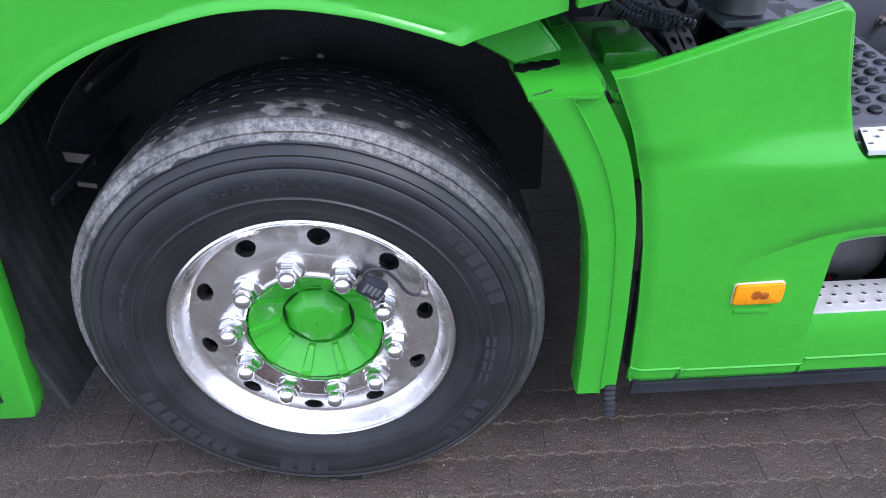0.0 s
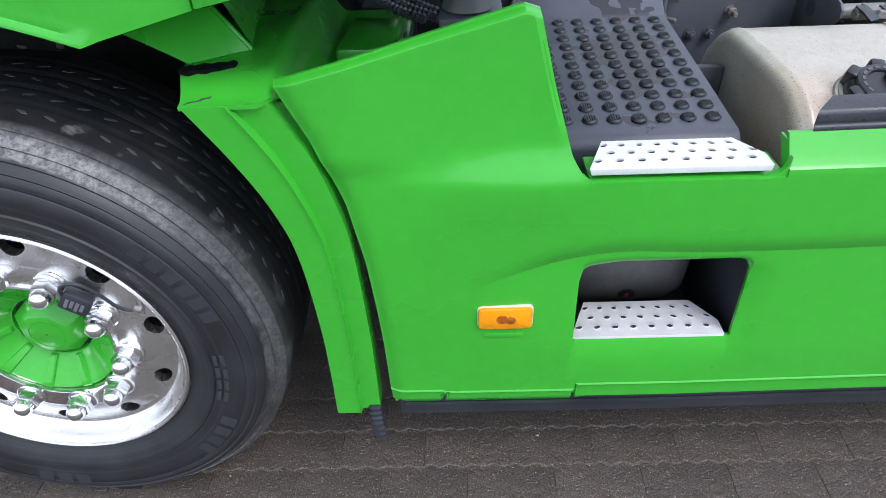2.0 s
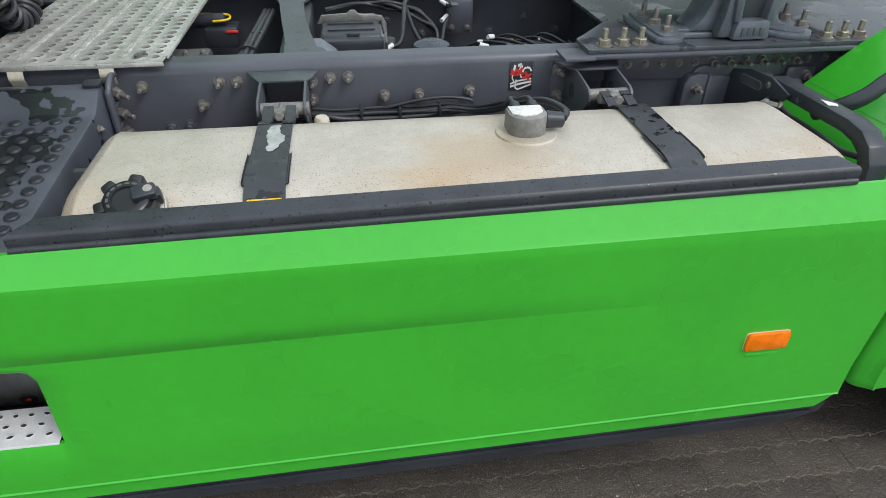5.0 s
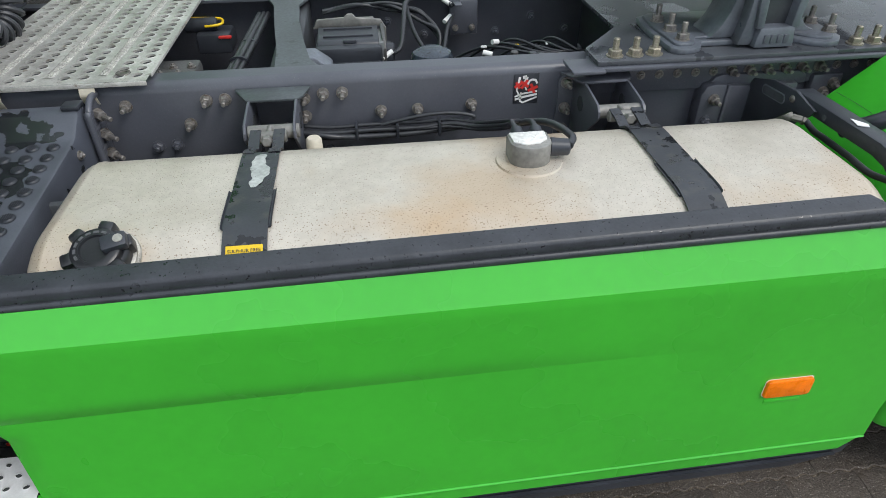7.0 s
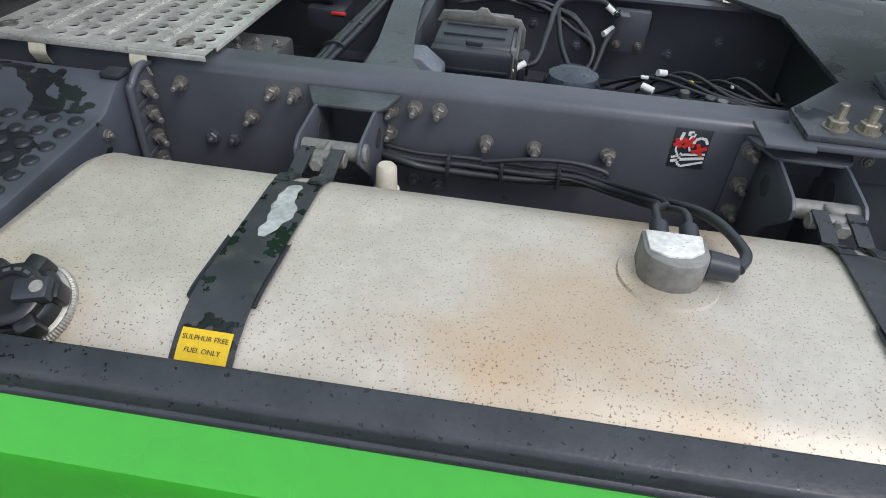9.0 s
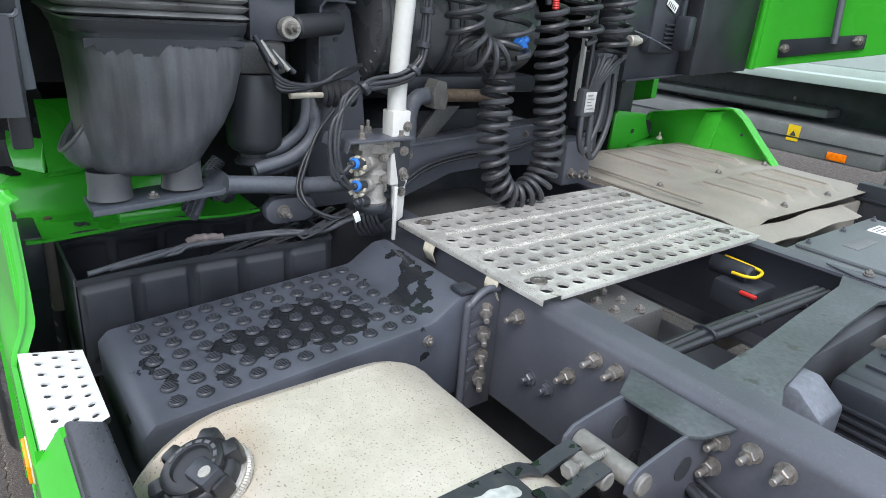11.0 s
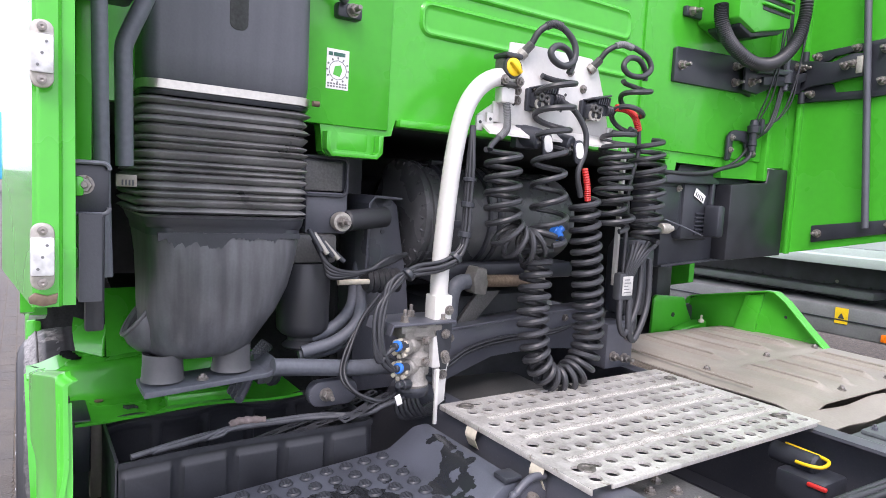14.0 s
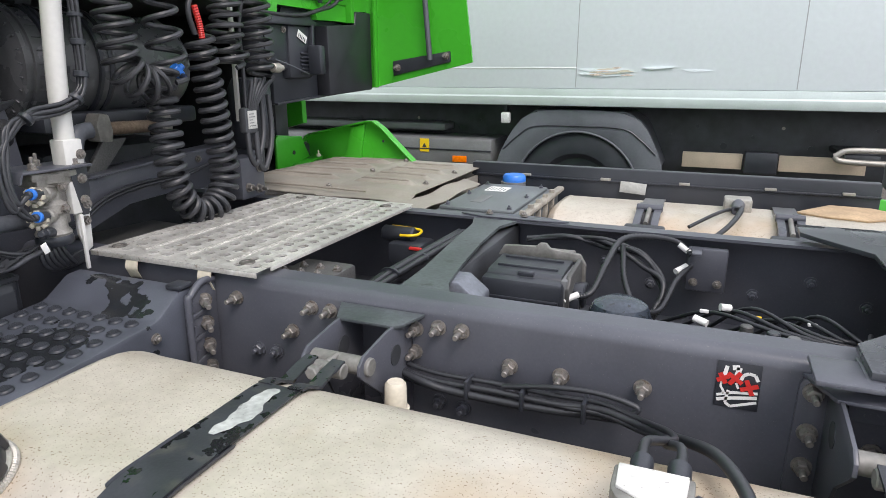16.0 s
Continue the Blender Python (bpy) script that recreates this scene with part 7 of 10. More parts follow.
fitting = part("tank_fitting", join(rod((3.02, 0.675, 0.842), (3.062, 0.655, 0.835), 0.013, None, 12, 0.002), rod((3.058, 0.657, 0.836), (3.095, 0.642, 0.830), 0.009, None, 6, 0.001)), VALVE_GREY, truck)
part("fitting_nut", rod((3.086, 0.646, 0.832), (3.094, 0.642, 0.830), 0.013, None, 6, 0.001), ZINC, fitting)
part("guard_hose", pipe([(3.094, 0.640, 0.830), (3.092, 0.60, 0.822), (3.086, 0.55, 0.826), (3.080, 0.45, 0.830), (3.082, 0.38, 0.826), (3.092, 0.33, 0.832), (3.11, 0.27, 0.84)], 0.008), HOSE, truck)

GUARD_LINE = smooth_path([(3.050, 0, 0.375), (3.052, 0, 0.46), (3.076, 0, 0.60), (3.116, 0, 0.72), (3.166, 0, 0.80), (3.206, 0, 0.845), (3.240, 0, 0.874), (3.285, 0, 0.912), (3.375, 0, 0.982), (3.50, 0, 1.055), (3.70, 0, 1.10), (3.90, 0, 1.09), (4.10, 0, 1.0)], 6)


def guard(u, v):
    """The rear mudguard's skin: along its arch with u, inwards with v, rounded over at the outer edge."""
    k = min(len(GUARD_LINE) - 1.0001, u * (len(GUARD_LINE) - 1))
    p = GUARD_LINE[int(k)].lerp(GUARD_LINE[int(k) + 1], k - int(k))
    back = 0.045 * (1 - ease(0.0, 0.06, v)) ** 2
    return (p.x + back * (1.0 if p.z < 0.9 else 0.4), 0.026 + 0.714 * v, p.z - back * (0.0 if p.z < 0.5 else 0.5))


rear_guard = part("rear_mudguard", sheet(guard, span(0, 1, 60), sorted(span(0, 0.08, 8) + span(0.1, 1, 16)), 0.010, (0.7, 0, -0.7)), GREEN, truck, "bright green rear mudguard")
part("guard_side", sheet(lambda u, v: (guard(u, 0)[0] + 0.14 * v, 0.026 + 0.004 * v, guard(u, 0)[2] - 0.03 * v * ease(0.5, 0.9, guard(u, 0)[2])), span(0, 0.75, 40), span(0, 1, 4), 0.006), GREEN, rear_guard)
part("guard_seam", sheet(lambda u, v: tuple(Vector(guard(0.4635 + 0.008 * v + 0.004 * math.sin(9 * v) + 0.0022 * u, 0.985 - 0.62 * v)) + Vector((-0.0012, 0, 0.0012))), span(0, 1, 1), span(0, 1, 40)), DARK, rear_guard)
part("guard_tube", pipe([(3.100, 0.52, 0.862), (3.126, 0.47, 0.898), (3.165, 0.45, 0.930), (3.215, 0.45, 0.970), (3.30, 0.45, 1.025), (3.45, 0.45, 1.07), (3.7, 0.45, 1.12)], 0.020, 16), BLACK, truck, "black mudguard stay tube")
part("rear_mudguard", sheet(lambda u, v: (guard(u, v)[0], 2.45 - guard(u, v)[1], guard(u, v)[2]), span(0, 1, 40), span(0, 1, 8), 0.010, (0.7, 0, -0.7)), GREEN, truck, "bright green rear mudguard")
part("rear_tyre", lathe([(0.28, 0.0), (0.40, -0.02), (0.48, 0.01), (0.50, 0.05), (0.50, 0.50), (0.48, 0.55), (0.3, 0.56)], Matrix.Translation((3.735, 0.07, 0.5)) @ AXLE_Y, 64), BLACK, truck)

# ---- back of the cab ----
back_poly = [(0.10, 1.60), (0.545, 1.60), (0.552, 1.540), (0.565, 1.530), (0.680, 1.530), (0.692, 1.540), (0.697, 1.585), (0.727, 1.590), (0.737, 1.628), (1.755, 1.608), (1.765, 1.560), (1.805, 1.560), (1.812, 1.606), (2.06, 1.606), (2.07, 1.570), (2.300, 1.575), (2.310, 1.62), (2.47, 1.63), (2.47, 3.2), (0.10, 3.2)]
cab = part("cab_back", prism(back_poly, "x", 0.795, 0.830), GREEN, truck, "glossy bright green back wall of the cab")


def frame_bead(y0, y1, z0, z1, x=0.830):
    """A pressed bead round a raised field."""
    def ring(r, d):
        return [(x + d, a, b) for a, b in rounded(y0 + r, y1 - r, z0 + r, z1 - r, 0.030 - 0.9 * r, 4)]
    bm = bmesh.new()
    rings = [[bm.verts.new(p) for p in ring(r, d)] for r, d in ((0.0, 0.0006), (0.006, 0.007), (0.010, 0.0075), (0.017, 0.0025), (0.024, 0.0025))]
    n = len(rings[0])
    for A, B in zip(rings, rings[1:]):
        for k in range(n):
            bm.faces.new((A[k], A[(k + 1) % n], B[(k + 1) % n], B[k]))
    bm.faces.new(rings[-1])
    bmesh.ops.recalc_face_normals(bm, faces=bm.faces)
    return bm


for z0, z1 in ((1.838, 1.925), (1.950, 2.045), (2.070, 2.165), (2.19, 2.29)):
    part("pressed_field", frame_bead(0.79 + 0.06 * (z0 - 1.84), 1.54, z0, z1), GREEN, cab)
part("wall_step", box(0.826, 0.838, 1.600, 2.305, 1.640, 3.0, 0.004), GREEN, cab)
part("wall_step", box(0.826, 0.836, 0.30, 0.715, 1.60, 3.0, 0.004), GREEN, cab)
part("tab_pocket", box(0.816, 0.831, 0.585, 0.665, 1.545, 1.588, 0.004), GREEN, cab)
part("tab_flange", prism([(0.552, 1.585), (0.552, 1.545), (0.565, 1.530), (0.680, 1.530), (0.694, 1.545), (0.694, 1.585), (0.682, 1.585), (0.682, 1.546), (0.674, 1.540), (0.570, 1.540), (0.563, 1.547), (0.563, 1.585)], "x", 0.829, 0.856, 0.001), GREEN, cab)
part("wall_edge", box(0.80, 0.848, 0.74, 1.75, 1.612, 1.630, 0.004), GREEN, cab)
part("corner_post", box(0.80, 0.86, 2.29, 2.315, 1.57, 3.0, 0.006), GREEN, cab)
sticker = part("inspection_sticker", box(0.836, 0.8375, 0.552, 0.606, 1.680, 1.768, 0), TAG, cab, "white inspection sticker with a green emblem")
part("sticker_emblem", lathe([(0.0205, 0), (0.022, 0), (0.022, 0.0006), (0.0205, 0.0006)], facing((0.8376, 0.579, 1.722), (1, 0, 0)), 12), GREYBOX, sticker)
part("sticker_emblem", prism([(0.568, 1.712), (0.584, 1.708), (0.590, 1.722), (0.586, 1.734), (0.572, 1.730)], "x", 0.8376, 0.8384), GREEN, sticker)
for k in range(2):
    part("sticker_bar", box(0.8376, 0.8384, 0.556 + 0.012 * k, 0.566 + 0.03 * k, 1.753, 1.761, 0), material("dark_ink", (0.03, 0.12, 0.09), 0.5), sticker)
for k in range(12):
    a = 2 * math.pi * k / 12
    part("sticker_bar", moved(box(0.8376, 0.8384, -0.0018, 0.0018, 0.024, 0.0285, 0), Matrix.Translation((0, 0.579, 1.722)) @ Matrix.Rotation(a, 4, "X")), GREYBOX, sticker)
for r in range(2):
    for k in range(7):
        part("sticker_bar", box(0.8376, 0.8384, 0.555 + 0.007 * k, 0.5595 + 0.007 * k, 1.684 + 0.006 * r, 1.6875 + 0.006 * r, 0), GREYBOX, sticker)
part("cab_bumper", box(0.83, 0.86, 0.565, 0.625, 1.835, 1.868, 0.006), BLACK, cab)
share("bumper_bolt", BOLT, facing((0.86, 0.60, 1.852), (1, 0, 0)), cab)
part("cab_cable", pipe([(0.85, 0.50, 1.895), (0.87, 0.54, 1.89), (0.87, 0.58, 1.865)], 0.010), HOSE, cab)


# side deflectors
def deflector(y, inward, name, label):
    """A fin behind the cab with a turned-in rear edge. inward: +1 or -1 along y."""
    def fin(u, v):
        z = 1.288 + 1.75 * v + 0.122 * u * (1 - v)
        xr = 1.385 - 0.126 * (z - 1.31) if inward > 0 else 1.340 - 0.126 * (z - 1.41)
        x = 0.800 + (xr - 0.800) * u
        return (x, y + inward * 0.012 * (1 - ease(0, 0.2, u)) - (0.045 * (1 - u) if inward > 0 else 0.0), z - (0.10 * u if inward > 0 else 0.0) * (1 - v))
    p = part(name, sheet(fin, span(0, 1, 12), span(0, 1, 24), 0.012, (0, inward, 0)), GREEN, truck, label)
    return p, fin


near_fin, near_fn = deflector(-0.006, 1, "side_deflector", "bright green side deflector with clear marker lamps")
part("fin_edge", sheet(lambda u, v: (near_fn(1, u)[0] + 0.002 - 0.006 * ease(0.0, 0.15, 0.15 - v) - 0.007 * ease(0.62, 0.70, v), -0.006 + 0.042 * v, near_fn(1, u)[2]), span(0, 1, 24), span(0, 1, 20), 0.006, (-1, 0, 0)), GREEN, near_fin)
part("fin_rib", sheet(lambda u, v: (1.27 - 0.126 * (1.33 + 1.6 * u - 1.31) - 0.06 * v, 0.026 + 0.004 * v, 1.46 + 1.5 * u), span(0, 1, 16), span(0, 1, 3), 0.010, (0, 1, 0)), GREEN, near_fin)
for z in (1.36, 1.445):
    part("fin_clip", box(1.30, 1.335, 0.034, 0.046, z - 0.012, z + 0.012, 0.004), GREEN, near_fin)
part("lamp_sealant", prism([(-0.009, 1.317), (0.004, 1.313), (0.016, 1.316), (0.018, 1.327), (0.008, 1.324), (-0.004, 1.328), (-0.010, 1.323)], "x", 1.380, 1.3878, 0.001), RUST, near_fin)
part("fin_liner", sheet(lambda u, v: (near_fn(1, 0.06 * u)[0] - 0.02, 0.040 + 0.024 * v, near_fn(1, 0.06 * u)[2]), span(0, 1, 12), span(0, 1, 2), 0.05, (-1, 0, 0)), BLACK, near_fin)
part("fin_side", prism([(0.49, 1.135), (0.872, 1.210), (0.872, 3.0), (0.49, 3.0)], "y", -0.018, 0.004, 0.002), GREEN, near_fin)
for z in (1.588, 1.368):
    x = 1.388 - 0.126 * (z - 1.31)
    body = part("marker_lamp", moved(prism(rounded(-0.0125, 0.0125, -0.040, 0.040, 0.0115, 5), "x", 0.0, 0.008, 0.002), Matrix.Translation((x, 0.003, z)) @ Matrix.Scale(0.92, 4)), ALU_DULL, near_fin)
    part("lens", moved(box(0.006, 0.013, -0.0125, 0.0125, -0.023, 0.023, 0.003), Matrix.Translation((x, 0.003, z)) @ Matrix.Scale(0.92, 4)), LENS, body, "clear marker lamp lens")
    for s in (-0.031, 0.031):
        part("lamp_screw", lathe([(0.005, 0), (0.005, 0.003), (0.002, 0.0035), (0, 0.002)], facing((x + 0.008, 0.003, z + 0.92 * s), (1, 0, 0)), 12), ZINC, body)
    for s in (-0.014, 0.0, 0.014):
        part("lamp_led", lathe([(0.0016, 0), (0.0016, 0.0008), (0, 0.0008)], facing((x + 0.0122, 0.003 + 0.3 * s, z + 0.92 * s), (1, 0, 0)), 10), GREYBOX, body)
bracket_plate = part("fin_bracket", prism(rounded(0.030, 0.074, 1.412, 1.474, 0.008, 4), "x", 1.316, 1.319, 0.001), BLACK, near_fin)
part("bracket_rim", sweep([(1.323, a, b) for a, b in rounded(0.030, 0.074, 1.412, 1.474, 0.008, 5)], 0.0028, 8), PIPE, bracket_plate)
share("bracket_bolt", SMALL_BOLT, facing((1.323, 0.046, 1.447), (1, 0, 0)), near_fin)
for r, pts in ((0.0105, [(1.20, 0.082, 1.318), (1.20, 0.079, 1.40), (1.20, 0.075, 1.55), (1.20, 0.072, 1.70), (1.19, 0.070, 1.9), (1.18, 0.068, 2.4)]), (0.0130, [(1.10, 0.117, 1.475), (1.10, 0.115, 1.60), (1.10, 0.114, 1.650), (1.10, 0.122, 1.678), (1.10, 0.140, 1.722), (1.10, 0.156, 1.77), (1.10, 0.160, 1.84), (1.10, 0.160, 2.3)])):
    part("stay_tube", pipe(pts, r, 16), PIPE, near_fin)
part("tube_bracket", box(1.08, 1.22, 0.045, 0.125, 1.715, 1.80, 0.010), BLACK, near_fin)
part("fin_strip", box(1.288, 1.300, 0.050, 0.072, 1.262, 1.42, 0.004), BLACK, near_fin)
fin_label = part("fin_label", box(1.075, 1.078, 0.108, 0.138, 1.443, 1.462, 0.001), BRACKET, near_fin)
for k in range(4):
    part("label_bar", box(1.0782, 1.0786, 0.116 + 0.005 * k, 0.1185 + 0.005 * k, 1.445, 1.454, 0), DARK, fin_label)
part("fin_strut", box(1.05, 1.09, 0.05, 0.075, 1.45, 2.3, 0.008), GREEN, near_fin)

far_fin, _ = deflector(2.490, -1, "side_deflector", "bright green side deflector on black hinge plates")
part("fin_edge", box(0.868, 0.884, 2.452, 2.480, 1.30, 3.0, 0.004), GREEN, far_fin)
part("hinge_plate", prism([(0.963, 1.352), (1.243, 1.412), (1.240, 1.458), (0.960, 1.416)], "y", 2.466, 2.476, 0.004), BLACK, far_fin)
for x, z in ((0.985, 1.388), (1.222, 1.437)):
    share("hinge_bolt", BOLT, facing((x, 2.466, z), (0, -1, 0)), far_fin)
part("stay_rod", rod((1.156, 2.440, 1.42), (1.070, 2.440, 2.40), 0.012, None, 14), FRAME, far_fin)
hinge_frame = part("hinge_plate", prism([(0.884, 1.878), (0.884, 1.936), (0.905, 1.940), (0.985, 1.938), (1.000, 1.905), (1.090, 1.905), (1.095, 2.044), (1.020, 2.040), (0.985, 2.036), (0.965, 2.022), (0.912, 2.022), (0.914, 2.060), (1.020, 2.066), (1.240, 2.082), (1.240, 1.890), (1.100, 1.874)], "y", 2.462, 2.474, 0.003), BLACK, far_fin)
for x, z in ((0.925, 2.040), (0.912, 1.906), (1.060, 2.054), (1.150, 1.93), (1.150, 2.04)):
    share("hinge_bolt", BOLT, facing((x, 2.462, z), (0, -1, 0)), hinge_frame)
swing = part("hinge_swing_arm", prism([(0.872, 1.912), (0.872, 2.032), (0.915, 2.026), (0.985, 2.012), (1.050, 2.034), (1.100, 2.030), (1.100, 1.952), (1.035, 1.944), (0.985, 1.936), (0.916, 1.932)], "y", 2.440, 2.452, 0.004), BLACK, far_fin)
for x, z in ((1.035, 1.992), (1.062, 1.996)):
    share("hinge_bolt", BOLT, facing((x, 2.440, z), (0, -1, 0), x * 9), swing)
part("latch_plate", box(1.072, 1.094, 2.432, 2.440, 1.960, 2.020, 0.003), ALU_DULL, swing)
part("hinge_pin", rod((0.884, 2.452, 2.005), (0.884, 2.452, 2.064), 0.013, None, 14, 0.002), BLACK, hinge_frame)
part("hinge_pin", rod((0.884, 2.452, 1.872), (0.884, 2.452, 1.915), 0.013, None, 14, 0.002), BLACK, hinge_frame)
hinge = part("hinge_arm", prism([(1.735, 1.860), (1.735, 1.965), (1.745, 1.972), (2.13, 1.995), (2.17, 1.99), (2.17, 1.865), (2.13, 1.872)], "x", 0.838, 0.852, 0.003), BLACK, cab, "black steel deflector hinge")
part("hinge_link", prism([(2.08, 1.875), (2.08, 1.985), (2.28, 2.020), (2.42, 2.025), (2.461, 2.03), (2.461, 1.91), (2.42, 1.905), (2.29, 1.920), (2.16, 1.870)], "x", 0.87, 0.882, 0.003), BLACK, hinge)
part("hinge_rod", rod((0.895, 2.12, 1.945), (0.905, 2.32, 1.965), 0.010, None, 12), FRAME, hinge)
for y, z in ((1.765, 1.915), (2.06, 1.955), (2.06, 1.90), (2.11, 1.96), (2.11, 1.905), (2.40, 2.0), (2.43, 2.0)):
    share("hinge_bolt", BOLT, facing((0.852 if y < 2.09 else 0.882, y, z), (1, 0, 0), y * 20), hinge)
part("hinge_pin", rod((0.895, 2.31, 1.90), (0.895, 2.31, 2.06), 0.011, None, 12, 0.002), FRAME, hinge)

part("hinge_link", prism([(2.16, 1.90), (2.16, 1.93), (2.34, 1.955), (2.44, 1.985), (2.44, 1.955), (2.34, 1.92)], "x", 0.890, 0.902, 0.002), BLACK, hinge)
part("hinge_collar", lathe([(0.012, -0.02), (0.022, -0.02), (0.022, 0.02), (0.012, 0.02)], Matrix.Translation((0.895, 2.31, 1.945)), 20), BLACK, hinge)
for k, y in enumerate((2.205, 2.235, 2.345, 2.365)):
    part("fin_wire", pipe([(0.93, y, 2.13), (0.92, y + 0.010 * (-1) ** k, 2.02), (0.905, y - 0.012, 1.88), (0.88, y - 0.020 - 0.01 * k, 1.80), (0.865, 2.19 + 0.008 * k, 1.755)], 0.0028), CABLE, cab)
part("wire_plug", box(0.86, 0.885, 2.205, 2.225, 1.735, 1.790, 0.005), BLACK, cab)

# cooler on the wall with its drain hose
cooler = part("wall_cooler", prism([(1.845, 2.056), (1.94, 2.026), (2.14, 2.072), (2.14, 2.60), (1.845, 2.60)], "x", 0.838, 0.99, 0.008), GREEN, truck, "green wall-mounted cooler with louvres")
for k in range(6):
    part("louvre_slot", moved(box(0.9885, 0.9935, 1.965, 2.125, 2.102 + 0.030 * k, 2.114 + 0.030 * k, 0.003), Matrix.Identity(4)), DARK, cooler)
    part("louvre", moved(box(0.990, 1.004, 1.96, 2.13, 2.116 + 0.030 * k, 2.124 + 0.030 * k, 0.003), Matrix.Identity(4)), GREEN, cooler)
part("cooler_base", prism([(1.875, 2.036), (1.94, 2.014), (2.10, 2.050), (2.12, 2.060), (2.12, 2.080), (1.94, 2.036), (1.875, 2.058)], "x", 0.86, 0.975, 0.004), BLACK, cooler)
part("cooler_foot", box(0.838, 0.856, 1.765, 1.86, 2.072, 2.105, 0.006), BLACK, cooler)
share("foot_bolt", BOLT, facing((0.856, 1.79, 2.088), (1, 0, 0)), cooler)
part("drain_hose", sweep(smooth_path([(0.94, 1.82, 2.10), (0.945, 1.825, 2.040), (0.945, 1.886, 1.986), (0.945, 2.009, 1.950), (0.945, 2.134, 1.966), (0.945, 2.250, 2.044), (0.945, 2.305, 2.155), (0.945, 2.304, 2.30)], 26), 0.019, 14, 0.0035, 1), HOSE, cooler, "black corrugated hose")
for k in range(3):
    part("fin_cable", pipe([(0.90, 2.28 + 0.012 * k, 2.25), (0.90, 2.29 + 0.010 * k, 2.05), (0.885, 2.29 + 0.010 * k, 1.88), (0.875, 2.26 + 0.008 * k, 1.77), (0.86, 2.20, 1.71), (0.86, 2.10, 1.63), (0.85, 1.95, 1.575), (0.84, 1.80, 1.57)], 0.0045), CABLE, cab)
plug_plate = part("plug_bracket", prism([(2.052, 1.632), (2.052, 1.714), (2.070, 1.732), (2.092, 1.740), (2.232, 1.744), (2.232, 1.655), (2.214, 1.650), (2.170, 1.652), (2.160, 1.700), (2.130, 1.706), (2.082, 1.702), (2.082, 1.650), (2.070, 1.630)], "x", 0.846, 0.856, 0.002), BLACK, cab, "black connector bracket")
for y, z in ((2.074, 1.712), (2.070, 1.668), (2.216, 1.735), (2.206, 1.665)):
    share("bracket_screw", SMALL_BOLT, facing((0.856, y, z), (1, 0, 0), y * 30), plug_plate)
part("plug_socket", lathe([(0, 0), (0.013, 0), (0.013, 0.018), (0.016, 0.020), (0.016, 0.034), (0.013, 0.036), (0.014, 0.062), (0.021, 0.064), (0.022, 0.088), (0.016, 0.092), (0.012, 0.110), (0, 0.112)], Matrix.Translation((0.874, 2.172, 1.672)), 20), BLACK, plug_plate)
part("plug_cable", pipe([(0.874, 2.172, 1.676), (0.874, 2.160, 1.650), (0.870, 2.115, 1.622), (0.866, 2.03, 1.602), (0.86, 1.93, 1.578), (0.85, 1.80, 1.570), (0.845, 1.68, 1.573)], 0.0075), CABLE, plug_plate)


# ---- intake duct ----
def duct_bm(rows, n=8):
    """A rounded-box duct through (height, x0, x1, y0, y1, corner) rows."""
    bm = bmesh.new()
    rings = [[bm.verts.new((a, b, z)) for a, b in rounded(x0, x1, y0, y1, r, n)] for z, x0, x1, y0, y1, r in rows]
    m = len(rings[0])
    for A, B in zip(rings, rings[1:]):
        for k in range(m):
            bm.faces.new((A[k], A[(k + 1) % m], B[(k + 1) % m], B[k]))
    bm.faces.new(rings[0][::-1])
    bm.faces.new(rings[-1])
    bmesh.ops.recalc_face_normals(bm, faces=bm.faces)
    return bm


funnel = [(1.098, 0.74, 0.870, 0.222, 0.372, 0.06), (1.103, 0.71, 0.888, 0.205, 0.388, 0.075), (1.116, 0.69, 0.902, 0.194, 0.402, 0.085), (1.145, 0.67, 0.914, 0.187, 0.420, 0.09), (1.19, 0.655, 0.922, 0.186, 0.448, 0.085), (1.24, 0.645, 0.926, 0.187, 0.468, 0.075), (1.30, 0.635, 0.924, 0.187, 0.480, 0.06), (1.34, 0.625, 0.920, 0.184, 0.484, 0.05),
          (1.366, 0.615, 0.918, 0.182, 0.484, 0.045), (1.372, 0.61, 0.922, 0.178, 0.486, 0.04), (1.386, 0.61, 0.924, 0.172, 0.488, 0.04), (1.392, 0.60, 0.930, 0.166, 0.492, 0.04)]
BELLOWS = material("dusty_rubber", (0.150, 0.150, 0.150), 0.33, vary=0.3, scale=12, fine=160, bump=0.08, grain_mix=0.12, stain=(22.0, 0.55, (0.17, 0.165, 0.155), 0.6))
intake = part("intake_duct", duct_bm(funnel), DUCT, truck, "dusty black plastic air intake duct with bellows")
bellows = []
rnd = random.Random(3)
heights = [rnd.uniform(0.7, 1.35) for k in range(14)]
z = 1.393
for k, h in enumerate(heights):
    h = 0.2185 * h / sum(heights)
    w, tip = rnd.uniform(-0.003, 0.003), rnd.uniform(0.35, 0.70)
    for t in span(0.0, 0.96, 10):
        q = (0.0125 + w) * max(0.0, 1 - (abs(t - tip) / (tip if t < tip else 1 - tip))) ** 0.62
        bellows.append((z + h * t, 0.615 - q, 0.912 + q, 0.170 - q, 0.482 + q, 0.04))
    z += h
part("bellows", duct_bm(bellows), BELLOWS, intake, "black rubber bellows")
part("bellows_collar", duct_bm([(1.612, 0.60, 0.925, 0.166, 0.486, 0.04), (1.618, 0.598, 0.928, 0.164, 0.490, 0.04), (1.640, 0.60, 0.924, 0.168, 0.486, 0.04)]), BLACK, intake)
